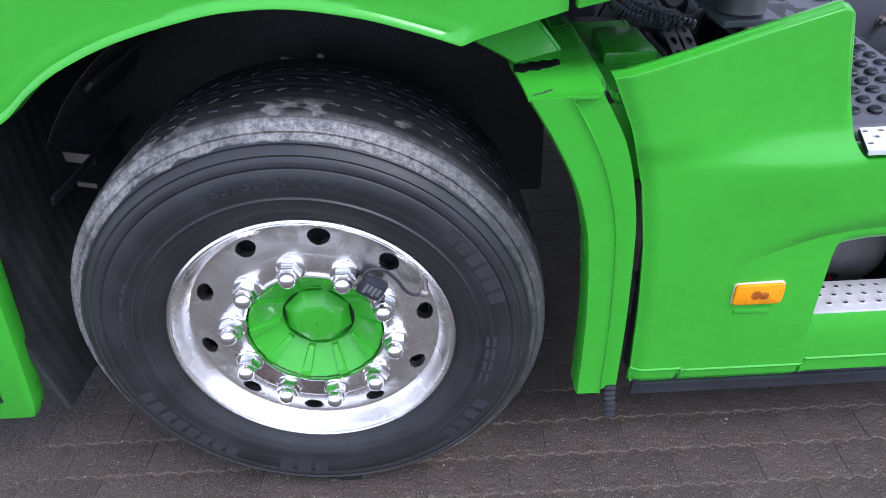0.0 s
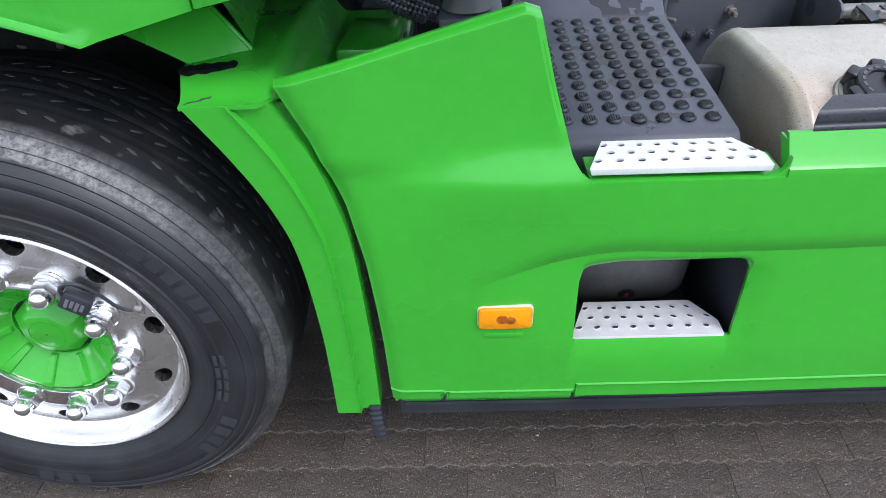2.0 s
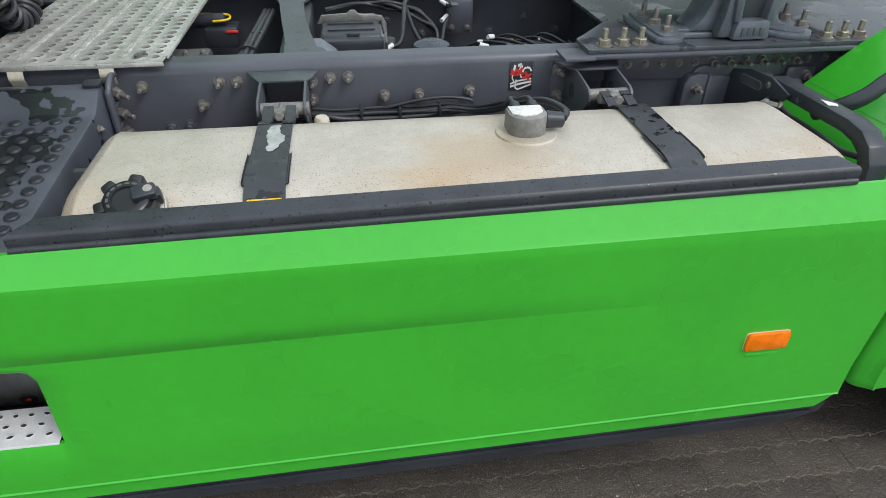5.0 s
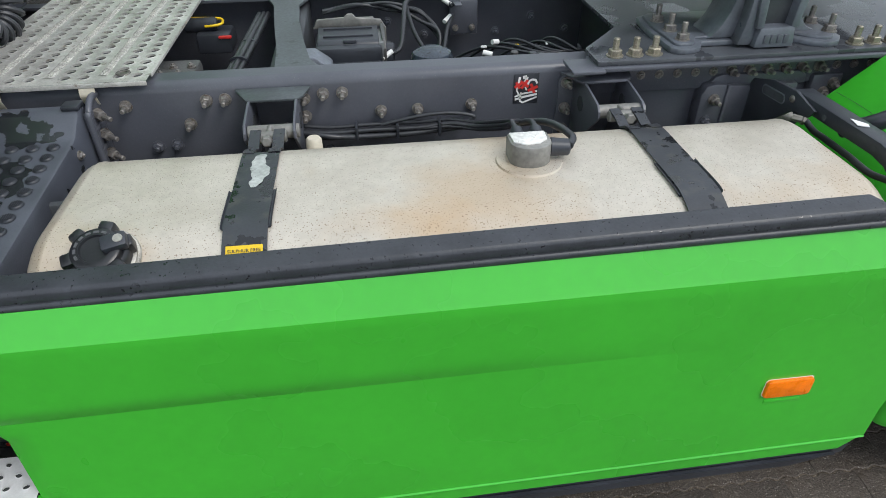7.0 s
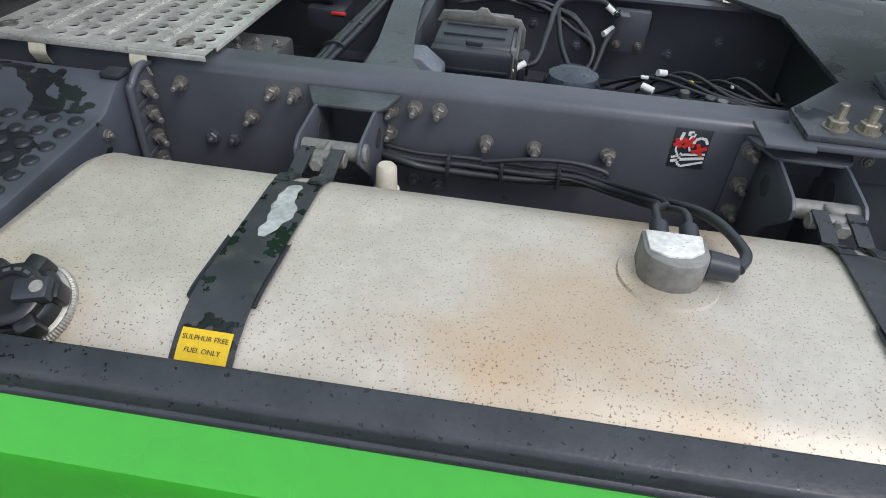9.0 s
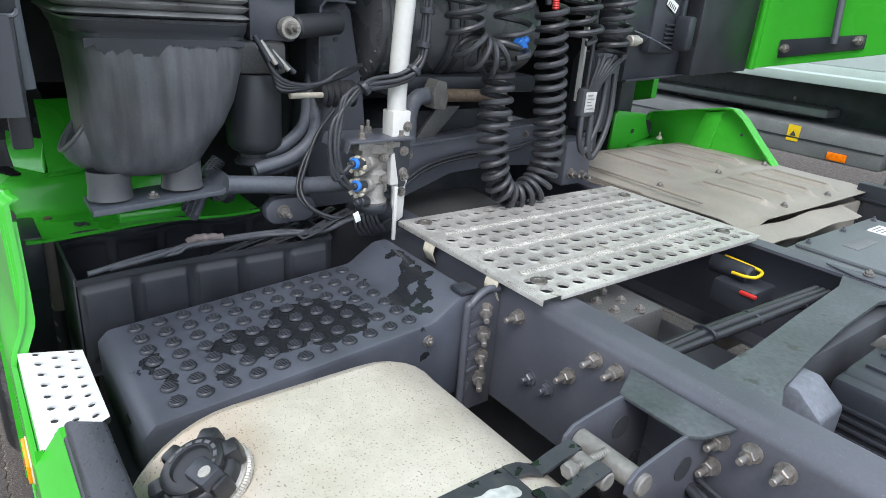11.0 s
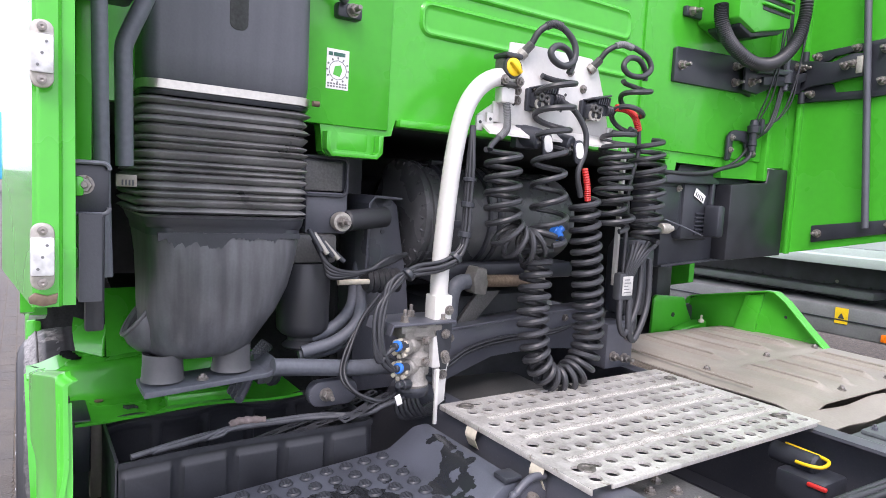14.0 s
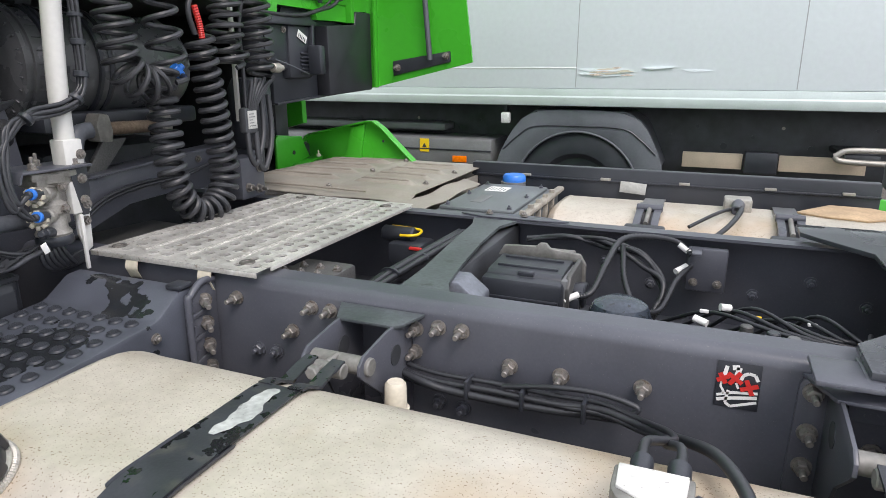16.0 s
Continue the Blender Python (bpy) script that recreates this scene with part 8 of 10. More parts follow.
part("clamp_band", duct_bm([(1.622, 0.596, 0.9295, 0.1625, 0.4915, 0.04), (1.6225, 0.595, 0.931, 0.161, 0.493, 0.04), (1.6385, 0.595, 0.931, 0.161, 0.493, 0.04), (1.639, 0.596, 0.9295, 0.1625, 0.4915, 0.04)]), material("dull_steel_band", (0.52, 0.50, 0.45), 0.32, metal=0.9, vary=0.1, scale=20), intake, "shiny metal clamp band")
part("clamp_screw", rod((0.925, 0.488, 1.630), (0.925, 0.502, 1.630), 0.006, None, 10), RUST, intake)
part("intake_box", duct_bm([(1.640, 0.595, 0.920, 0.170, 0.484, 0.03), (1.655, 0.593, 0.924, 0.166, 0.486, 0.03), (1.70, 0.59, 0.924, 0.166, 0.486, 0.03), (2.6, 0.56, 0.924, 0.155, 0.476, 0.03)]), material("slate_box_plastic", (0.072, 0.077, 0.090), 0.40, vary=0.15, scale=4, fine=220, bump=0.06, grain_mix=0.05, streak=0.08), intake)
# raised near-black strip, coloured as the shade of a recessed groove
part("box_groove", prism(rounded(0.316, 0.352, 1.750, 2.5, 0.014, 4), "x", 0.918, 0.9255, 0.002), WELL, intake)
for y in (0.222, 0.358):
    part("duct_foot", lathe([(0.042, 0.0), (0.040, 0.006), (0.0385, 0.03), (0.0385, 0.055)], Matrix.Translation((0.846, y, 1.056 + 0.06 * (y - 0.222))), 32), DUSTY, intake)
bulge = lathe([(0.0, -0.085), (0.045, -0.072), (0.070, -0.045), (0.080, -0.010), (0.078, 0.020), (0.068, 0.042), (0.060, 0.046), (0.054, 0.040), (0.050, 0.0), (0.0, -0.02)], facing((0.798, 0.216, 1.168), (-0.05, -0.75, 0.55)) @ Matrix.Scale(0.88, 4) @ Matrix.Diagonal((1.0, 1.0, 0.9, 1)), 40)
part("duct_mouth", bulge, DUCT, intake)
part("mouth_lip", moved(sweep([(0.065 * math.cos(a / 20), 0.065 * math.sin(a / 20), 0.040) for a in range(127)], 0.0055, 8), facing((0.798, 0.216, 1.168), (-0.05, -0.75, 0.55)) @ Matrix.Scale(0.88, 4)), DUSTY, intake)
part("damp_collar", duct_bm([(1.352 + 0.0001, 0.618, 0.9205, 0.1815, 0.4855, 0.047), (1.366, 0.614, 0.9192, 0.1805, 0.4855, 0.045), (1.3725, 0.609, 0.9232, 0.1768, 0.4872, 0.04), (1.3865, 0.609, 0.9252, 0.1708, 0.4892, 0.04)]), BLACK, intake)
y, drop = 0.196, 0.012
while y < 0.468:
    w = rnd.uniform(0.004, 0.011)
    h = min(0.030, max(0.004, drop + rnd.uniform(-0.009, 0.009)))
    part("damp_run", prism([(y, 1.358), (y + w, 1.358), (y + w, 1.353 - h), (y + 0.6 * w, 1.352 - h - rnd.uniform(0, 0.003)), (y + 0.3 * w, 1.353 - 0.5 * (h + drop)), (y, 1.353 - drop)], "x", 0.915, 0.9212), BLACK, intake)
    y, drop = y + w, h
part("duct_bracket", prism([(0.180, 1.048), (0.420, 1.062), (0.450, 1.080), (0.450, 1.074), (0.424, 1.052), (0.180, 1.036)], "x", 0.800, 0.904, 0.001), PIPE, truck)
share("foot_bolt", SMALL_BOLT, facing((0.880, 0.292, 1.056), (0, 0, 1)), truck)
part("bracket_tube", pipe([(0.90, 0.43, 1.072), (0.90, 0.52, 1.062), (0.90, 0.62, 1.050), (0.90, 0.72, 1.045)], 0.019, 16), PIPE, truck)

# air spring, strut and pipes
spring = part("air_spring", lathe([(0.0, 0), (0.044, 0.0), (0.047, 0.005), (0.034, 0.018), (0.034, 0.026), (0.050, 0.034), (0.060, 0.045), (0.062, 0.060), (0.0625, 0.19), (0.057, 0.205), (0.0, 0.208)], Matrix.Translation((0.76, 0.548, 1.075)), 36), HOSE, truck, "black rubber cab air spring")
part("spring_head", box(0.71, 0.81, 0.50, 0.61, 1.28, 1.35, 0.012), CAST, spring)
part("spring_plate", box(0.70, 0.80, 0.53, 0.635, 1.35, 1.46, 0.006), FRAME, spring)
part("strut", rod((0.80, 0.630, 1.381), (0.76, 0.76, 1.392), 0.026, None, 24, 0.004), HOSE, spring)
part("strut_eye", lathe([(0.010, -0.012), (0.022, -0.012), (0.024, 0.0), (0.022, 0.012), (0.010, 0.012)], facing((0.815, 0.612, 1.380), (1, 0, 0)), 24), ALU_DULL, spring)
share("strut_bolt", BOLT, facing((0.825, 0.612, 1.380), (1, 0, 0)), spring)
tower = part("cab_tower", prism([(0.715, 0.92), (0.708, 1.20), (0.712, 1.425), (0.73, 1.442), (0.808, 1.438), (0.828, 1.42), (0.845, 1.33), (0.868, 1.22), (0.885, 1.08), (0.89, 0.92)], "x", 0.60, 0.70, 0.006), FRAME, truck, "dark grey cab suspension tower")
part("tower_flange", prism([(0.708, 1.20), (0.712, 1.425), (0.73, 1.446), (0.808, 1.442), (0.808, 1.436), (0.732, 1.438), (0.720, 1.425), (0.716, 1.20)], "x", 0.60, 0.76, 0.002), FRAME, tower)
part("tower_hole", lathe([(0, 0), (0.006, 0), (0.006, 0.003), (0, 0.003)], facing((0.70, 0.785, 1.35), (1, 0, 0)), 12), DARK, tower)
part("boot", sweep([(0.80, 0.69 + 0.008 * k, 1.235) for k in range(12)], 0.024, 16, 0.008, 1), HOSE, tower)
part("white_rod", rod((0.83, 0.605, 1.238), (0.83, 0.685, 1.238), 0.0065), CREAM, tower)
for dx, dz in ((0.0, 0.0), (0.02, 0.026), (-0.02, 0.050)):
    part("curved_pipe", pipe([(0.700, 0.722, 1.215 + dz), (0.74 + dx, 0.702, 1.165 + dz), (0.79 + dx, 0.668, 1.11 + dz), (0.80 + dx, 0.610, 1.075 + 0.8 * dz), (0.79 + dx, 0.53, 1.06 + 0.5 * dz)], 0.0155, 12), PIPE, tower)
for k in range(4):
    part("air_line", pipe([(0.84, 0.535 + 0.012 * k, 1.34 - 0.012 * k), (0.86, 0.57, 1.28 - 0.008 * k), (0.86, 0.64 + 0.006 * k, 1.265), (0.86, 0.72, 1.285 + 0.004 * k), (0.84, 0.78, 1.305)], 0.0055), CABLE, tower)
for k in range(5):
    part("sensor_rod", rod((0.85, 0.52 + 0.012 * k, 1.365 - 0.010 * k), (0.86, 0.548 + 0.014 * k, 1.315 - 0.006 * k), 0.006, None, 10), ALU_DULL if k % 2 else BLACK, tower)

# mirror-like box behind the bellows
part("reservoir", box(0.72, 0.80, 0.505, 0.635, 1.435, 1.53, 0.012), BLACK, truck)
part("reservoir_face", box(0.798, 0.803, 0.525, 0.618, 1.450, 1.518, 0.008), CAST, truck)

part("reservoir_frame", sweep([(0.806, a, b) for a, b in rounded(0.515, 0.628, 1.440, 1.528, 0.014, 4)] + [(0.806, 0.628, 1.514)], 0.004, 8), BLACK, truck)

# air cleaner and engine in the dark
CLEANER = material("glossy_black_housing", (0.085, 0.088, 0.094), 0.28, vary=0.25, scale=8, fine=200, bump=0.05, grain_mix=0.08)
cleaner = part("air_cleaner", lathe([(0, 0.012), (0.11, 0.012), (0.138, 0.014), (0.152, 0.022), (0.160, 0.024), (0.160, 0.036), (0.152, 0.038), (0.152, 0.050), (0.158, 0.052), (0.158, 0.060), (0.150, 0.065), (0.148, 0.24), (0.155, 0.245), (0.155, 0.27), (0.149, 0.275), (0.149, 0.285), (0.155, 0.29), (0.155, 0.30), (0.149, 0.305), (0.148, 0.56), (0.13, 0.60), (0, 0.61)], facing((0.60, 0.86, 1.392), (0, 1, 0)), 48), CLEANER, truck, "black ribbed cylindrical air cleaner")
for k in range(28):
    a = 2 * math.pi * k / 28
    part("cleaner_rib", moved(box(-0.002, 0.002, -0.004, 0.078, 0.095, 0.1525, 0.0015), Matrix.Translation((0.60, 0.88, 1.392)) @ Matrix.Rotation(a, 4, "Y")), CLEANER, cleaner)
for y0, r in ((0.975, 0.1635), (0.962, 0.160), (1.105, 0.158), (1.135, 0.158)):
    part("cleaner_band", lathe([(0.140, -0.005), (r, -0.005), (r, 0.005), (0.140, 0.005)], facing((0.60, y0, 1.392), (0, 1, 0)), 48), BLACK, cleaner)
for a in (20, 95, 150):
    part("cleaner_clip", moved(box(-0.010, 0.010, -0.022, 0.022, 0.158, 0.172, 0.003), Matrix.Translation((0.60, 0.972, 1.392)) @ Matrix.Rotation(radians(a), 4, "Y")), BLACK, cleaner)
part("cleaner_base", box(0.50, 0.74, 0.92, 1.46, 1.215, 1.265, 0.01), BLACK, cleaner)
part("engine", box(-0.6, 0.42, 0.90, 1.58, 0.62, 1.50, 0.05), DARK, truck)
part("engine_cover", box(0.40, 0.62, 0.98, 1.50, 0.70, 1.16, 0.05), DARK, truck)
part("tunnel_side", box(-0.6, 0.55, 0.72, 0.80, 0.95, 1.62, 0.02), DARK, truck)
part("tunnel_side", box(-0.6, 0.50, 2.20, 2.30, 0.95, 1.62, 0.02), DARK, truck)
# dark wall added behind everything so the bay ends in blackness
part("bulkhead", box(-0.70, -0.62, 0.10, 2.38, 0.5, 1.62, 0.02), DARK, truck)

# beam and coolant pipe below
beam = part("cab_beam", prism([(0.86, 0.955), (0.88, 1.075), (0.92, 1.098), (1.30, 1.125), (1.58, 1.138), (1.60, 1.10), (1.60, 0.99), (1.25, 1.012), (1.10, 1.005), (0.95, 0.955)], "x", 0.785, 0.80, 0.003), FRAME, truck, "dark grey pressed cab beam")
part("beam_flange", prism([(0.88, 1.076), (0.92, 1.099), (1.30, 1.126), (1.58, 1.139), (1.58, 1.133), (1.30, 1.120), (0.92, 1.092), (0.885, 1.070)], "x", 0.74, 0.815, 0.001), FRAME, beam)
for y, z in ((0.955, 1.07), (1.38, 1.10)):
    share("beam_bolt", SMALL_BOLT, facing((0.80, y, z), (1, 0, 0)), beam)
for k in range(2):
    part("beam_cable", pipe([(0.84, 0.84, 1.00 + 0.012 * k), (0.83, 0.90, 0.985 + 0.012 * k), (0.82, 1.00, 1.030 + 0.010 * k), (0.82, 1.12, 1.052 + 0.010 * k), (0.82, 1.30, 1.06 + 0.008 * k), (0.82, 1.42, 1.085)], 0.005), CABLE, beam)
part("coolant_pipe", rod((0.78, 1.02, 1.222), (0.78, 1.27, 1.215), 0.018, None, 20), RUST, truck, "rusty coolant pipe between clamps")
part("coolant_elbow", pipe([(0.78, 1.03, 1.222), (0.78, 0.985, 1.215), (0.78, 0.965, 1.18), (0.78, 0.962, 1.10)], 0.022, 16), PIPE, truck)
for y in (1.04, 1.255):
    part("pipe_clamp", prism([(y - 0.020, 1.19), (y + 0.020, 1.185), (y + 0.026, 1.215), (y + 0.018, 1.26), (y - 0.012, 1.265), (y - 0.026, 1.235)], "x", 0.762, 0.812, 0.005), VALVE_GREY, truck)
part("pipe_bracket", prism([(0.99, 1.10), (1.06, 1.19), (1.14, 1.19), (1.05, 1.10)], "x", 0.76, 0.775, 0.003), CAST, truck)
part("transmission_cover", prism([(0.60, 0.90), (0.96, 0.92), (0.955, 1.28), (0.66, 1.30)], "z", 0.86, 0.905, 0.01), CAST, truck)
for k in range(10):
    share("cover_bolt", SMALL_BOLT, facing((0.90 + 0.002 * k, 0.93 + 0.035 * k, 0.905), (0, 0, 1)), truck)
part("cover_chain", sweep(smooth_path([(0.92, 0.92, 0.91), (0.80, 0.925, 0.915), (0.70, 0.96, 0.92), (0.66, 1.05, 0.92)], 14), 0.009, 8, 0.004, 1), CAST, truck)

# ---- coupling stand ----
stand = part("coupling_stand", pipe([(0.965, 0.800, 1.18), (0.967, 0.800, 1.30), (0.969, 0.806, 1.42), (0.970, 0.818, 1.55), (0.970, 0.838, 1.645), (0.970, 0.872, 1.705), (0.966, 0.925, 1.740), (0.962, 1.00, 1.752)], 0.0215, 24), WHITE, truck, "white painted coupling stand")
part("stand_foot", box(0.945, 0.990, 0.776, 0.824, 1.055, 1.225, 0.004), WHITE, stand)
part("stand_leg", prism([(0.815, 0.955), (0.832, 0.965), (0.836, 1.06), (0.828, 1.225), (0.790, 1.225), (0.800, 1.00)], "x", 0.958, 0.966, 0.001), WHITE, stand)
part("stand_strip", box(0.995, 1.002, 0.782, 0.790, 0.925, 1.055, 0.001), WHITE, stand)
for y, z in ((0.815, 1.19), (0.812, 1.075), (0.822, 1.03)):
    share("stand_bolt", SMALL_BOLT, facing((0.990 if z > 1.05 else 0.967, y, z), (1, 0, 0)), stand)
part("stand_post", box(0.930, 0.945, 1.424, 1.434, 1.22, 1.62, 0.002), WHITE, stand)
plate = part("coupling_plate", prism([(0.905, 1.640), (0.900, 1.655), (0.950, 1.690), (0.978, 1.760), (0.985, 1.838), (1.060, 1.842), (1.265, 1.842), (1.290, 1.825), (1.325, 1.740), (1.350, 1.655), (1.350, 1.640)], "x", 0.938, 0.944, 0.001), WHITE, stand, "white painted steel coupling bracket")
part("plate_lip", prism([(0.938, 1.640), (0.944, 1.640), (0.985, 1.612), (0.985, 1.606), (0.938, 1.634)], "y", 0.905, 1.35, 0.0), WHITE, stand)
for y, z in ((0.995, 1.752), (1.19, 1.795), (1.24, 1.758), (1.015, 1.70), (1.015, 1.725)):
    share("plate_bolt", SMALL_BOLT, facing((0.944, y, z), (1, 0, 0)), stand)
for y, z in ((1.005, 1.690), (1.165, 1.692), (1.172, 1.712), (1.178, 1.735)):
    part("plate_hole", lathe([(0, 0), (0.004, 0), (0.004, 0.0012), (0, 0.0012)], facing((0.944, y, z), (1, 0, 0)), 10), DARK, stand)


def yellow_coupling(y, z):
    g = part("air_coupling", join(box(0.944, 0.980, y - 0.024, y + 0.024, z - 0.034, z + 0.026, 0.006), rod((0.962, y, z - 0.034), (0.962, y, z - 0.052), 0.013, None, 16, 0.003)), CAST, stand, "grey cast air coupling with a yellow cap")
    part("coupling_lid", prism(rounded(y - 0.027, y + 0.027, z + 0.024, z + 0.036, 0.005, 3), "x", 0.942, 0.992, 0.003), DARK, g)
    part("coupling_ring", lathe([(0.018, 0), (0.026, 0), (0.026, 0.010), (0.018, 0.010)], facing((0.980, y, z + 0.002), (1, 0, 0.1)), 28), DARK, g)
    part("knob", lathe([(0.0, 0), (0.0215, 0), (0.022, 0.010), (0.017, 0.013), (0, 0.013)], facing((0.982, y, z + 0.002), (1, 0, 0.1)), 28), YELLOW, g, "yellow coupling cap")
    part("knob_grip", moved(box(0.992, 1.006, -0.020, 0.020, -0.0055, 0.0055, 0.004), Matrix.Translation((0, y, z + 0.002)) @ Matrix.Rotation(radians(-38), 4, "X")), YELLOW, g)
    part("coupling_foot", box(0.944, 0.986, y - 0.030, y + 0.032, z - 0.040, z - 0.030, 0.003), CAST, g)
    for s in (-0.022, 0.024):
        share("coupling_screw", SMALL_BOLT, facing((0.986, y + s, z - 0.028), (1, 0, 0), s), g)
    part("coupling_union", rod((0.962, y, z - 0.052), (0.962, y + 0.002, z - 0.072), 0.010, None, 6, 0.001), CAST, g)


def black_coupling(y, z):
    g = part("air_coupling", join(prism([(y - 0.034, z - 0.024), (y - 0.030, z + 0.010), (y - 0.012, z + 0.024), (y + 0.020, z + 0.028), (y + 0.034, z + 0.012), (y + 0.030, z - 0.012), (y, z - 0.026)], "x", 0.946, 0.982, 0.005),
             box(0.944, 0.956, y - 0.042, y - 0.020, z - 0.034, z + 0.022, 0.004)), BLACK, stand, "black ribbed trailer air coupling")
    for k in range(6):
        part("cover_rib", moved(box(0.950, 0.990, -0.0018, 0.0018, -0.010, 0.012, 0.001), Matrix.Translation((0, y - 0.010 + 0.008 * k, z + 0.020)) @ Matrix.Rotation(radians(-12), 4, "X")), BLACK, g)
    for s in (-0.022, -0.004):
        part("coupling_eye", lathe([(0.004, 0.008), (0.006, 0.010), (0.010, 0.010), (0.011, 0.008), (0.011, 0.0)], facing((0.980, y + s, z - 0.004 + 0.003 * (s < -0.01)), (1, 0, 0)), 20), CAST, g)
        part("eye_clip", lathe([(0.009, 0), (0.014, 0.0), (0.014, 0.005), (0.009, 0.005)], facing((0.978, y + s, z - 0.018), (1, 0, 0)), 18), ALU_DULL, g)
    for k in range(4):
        part("sleeve_ring", rod((0.975, y + 0.026 + 0.009 * k, z + 0.001), (0.975, y + 0.032 + 0.009 * k, z + 0.001), 0.0165 - 0.0012 * k, None, 20, 0.002), BLACK, g)
    part("cover_lid", moved(box(0.946, 0.994, -0.036, 0.030, 0.0, 0.006, 0.003), Matrix.Translation((0, y + 0.004, z + 0.028)) @ Matrix.Rotation(radians(14), 4, "X")), BLACK, g)


yellow_coupling(0.962, 1.765)
black_coupling(1.080, 1.712)
black_coupling(1.270, 1.706)
for p, q in (((0.945, 1.020, 1.812), (0.962, 1.038, 1.840)), ((0.945, 1.262, 1.812), (0.962, 1.280, 1.840))):
    part("hose_union", rod(p, q, 0.0115, None, 6, 0.001), CAST, stand)
    a, b = Vector(p), Vector(q)
    part("union_collar", rod(a.lerp(b, -0.1), a.lerp(b, 0.3), 0.0145, None, 16, 0.002), ALU_DULL, stand)
part("valve_clip", box(0.944, 0.975, 0.944, 0.984, 1.686, 1.722, 0.003), WHITE, stand)
part("clip_tab", box(0.944, 0.950, 0.938, 0.958, 1.640, 1.690, 0.002), WHITE, stand)
for y, z in ((1.350, 1.660), (0.930, 1.655), (0.900, 1.645)):
    part("plate_tab", box(0.944, 0.952, y - 0.010, y + 0.010, z - 0.030, z + 0.006, 0.002), WHITE, stand)
    part("plate_hole", lathe([(0, 0), (0.004, 0), (0.004, 0.0012), (0, 0.0012)], facing((0.952, y, z - 0.010), (1, 0, 0)), 10), DARK, stand)
for y, z in ((1.060, 1.605), (1.170, 1.597)):
    s = part("trailer_socket", join(rod((0.940, y - 0.020, z + 0.012), (0.990, y, z + 0.002), 0.028, 0.026, 24, 0.004), box(0.930, 0.955, y - 0.048, y + 0.020, z - 0.022, z + 0.036, 0.006)), BLACK, stand, "black trailer socket with a pale lid")
    for k in range(4):
        part("socket_pin", lathe([(0, 0), (0.005, 0), (0.005, 0.004), (0, 0.004)], facing((0.990, y - 0.010 + 0.010 * (k % 2), z - 0.006 + 0.012 * (k // 2)), (1, 0, 0)), 10), CAST, s)
    part("socket_lid", moved(prism(rounded(-0.015, 0.019, -0.040, 0.022, 0.014, 5), "x", 0.994, 1.001, 0.002), Matrix.Translation((0, y + 0.014, z - 0.004)) @ Matrix.Rotation(radians(12), 4, "X")), BLACK, s)
    part("lid_face", moved(prism(rounded(-0.011, 0.015, -0.026, 0.016, 0.012, 5), "x", 1.000, 1.004, 0.001), Matrix.Translation((0, y + 0.014, z - 0.004)) @ Matrix.Rotation(radians(12), 4, "X")), TAG, s)

# relay valve beside the stand
VALVE_CAST = material("dull_valve_casting", (0.31, 0.295, 0.27), 0.5, metal=0.35, vary=0.25, scale=25, fine=220, bump=0.25, grain_mix=0.12)
valve = part("relay_valve", join(lathe([(0, 0), (0.036, 0), (0.039, 0.008), (0.032, 0.018), (0.030, 0.05), (0.037, 0.056), (0.037, 0.075), (0.028, 0.085), (0.028, 0.115), (0.042, 0.125), (0.042, 0.145), (0, 0.145)], Matrix.Translation((0.955, 0.745, 1.010)), 28),
    box(0.925, 0.99, 0.70, 0.79, 1.125, 1.158, 0.006)), VALVE_CAST, truck, "cast aluminium relay valve with blue unions")
for z in (1.112, 1.062):
    part("valve_port", lathe([(0, 0), (0.019, 0), (0.020, 0.03), (0.017, 0.034), (0.020, 0.040), (0.020, 0.062), (0.0, 0.062)], facing((0.965, 0.742, z), (0.45, -0.85, 0.0)), 24), VALVE_CAST, valve)
    for k in range(8):
        part("port_tooth", moved(box(-0.005, 0.005, 0.012, 0.0225, 0.058, 0.070, 0.002), facing((0.965, 0.742, z), (0.45, -0.85, 0.0)) @ Matrix.Rotation(2 * math.pi * k / 8, 4, "Z")), CREAM, valve)
part("valve_plate", box(0.895, 1.010, 0.660, 0.826, 1.163, 1.169, 0.002), FRAME, valve)
part("plate_fold", prism([(0.660, 1.163), (0.660, 1.169), (0.654, 1.160), (0.650, 1.145), (0.654, 1.145)], "x", 0.895, 1.010), FRAME, valve)
for x, y in ((0.925, 0.675), (0.985, 0.700), (0.930, 0.748), (0.985, 0.800)):
    share("plate_bolt", BOLT, facing((x, y, 1.169), (0, 0, 1), x * 30) @ Matrix.Scale(0.72, 4), valve)
part("valve_web", box(0.950, 0.975, 0.722, 0.780, 1.035, 1.155, 0.006), VALVE_CAST, valve)
part("valve_shoulder", box(0.930, 0.992, 0.690, 0.800, 1.142, 1.160, 0.005), VALVE_CAST, valve)
for z in (1.112, 1.062):
    share("port_screw", SMALL_BOLT, facing((0.992, 0.755, z + 0.012), (1, 0, 0), z * 7), valve)
part("valve_side", prism([(0.778, 1.165), (0.826, 1.165), (0.826, 1.10), (0.815, 1.05), (0.800, 1.05), (0.790, 1.10)], "x", 0.985, 0.991, 0.001), BLACK, valve)
for z in (1.135, 1.085):
    share("side_bolt", SMALL_BOLT, facing((0.991, 0.808, z), (1, 0, 0), z * 9), valve)
part("valve_seal", lathe([(0.036, -0.018), (0.040, -0.010), (0.040, 0.0), (0.036, 0.006)], Matrix.Translation((0.955, 0.745, 1.008)), 28), BLACK, valve)
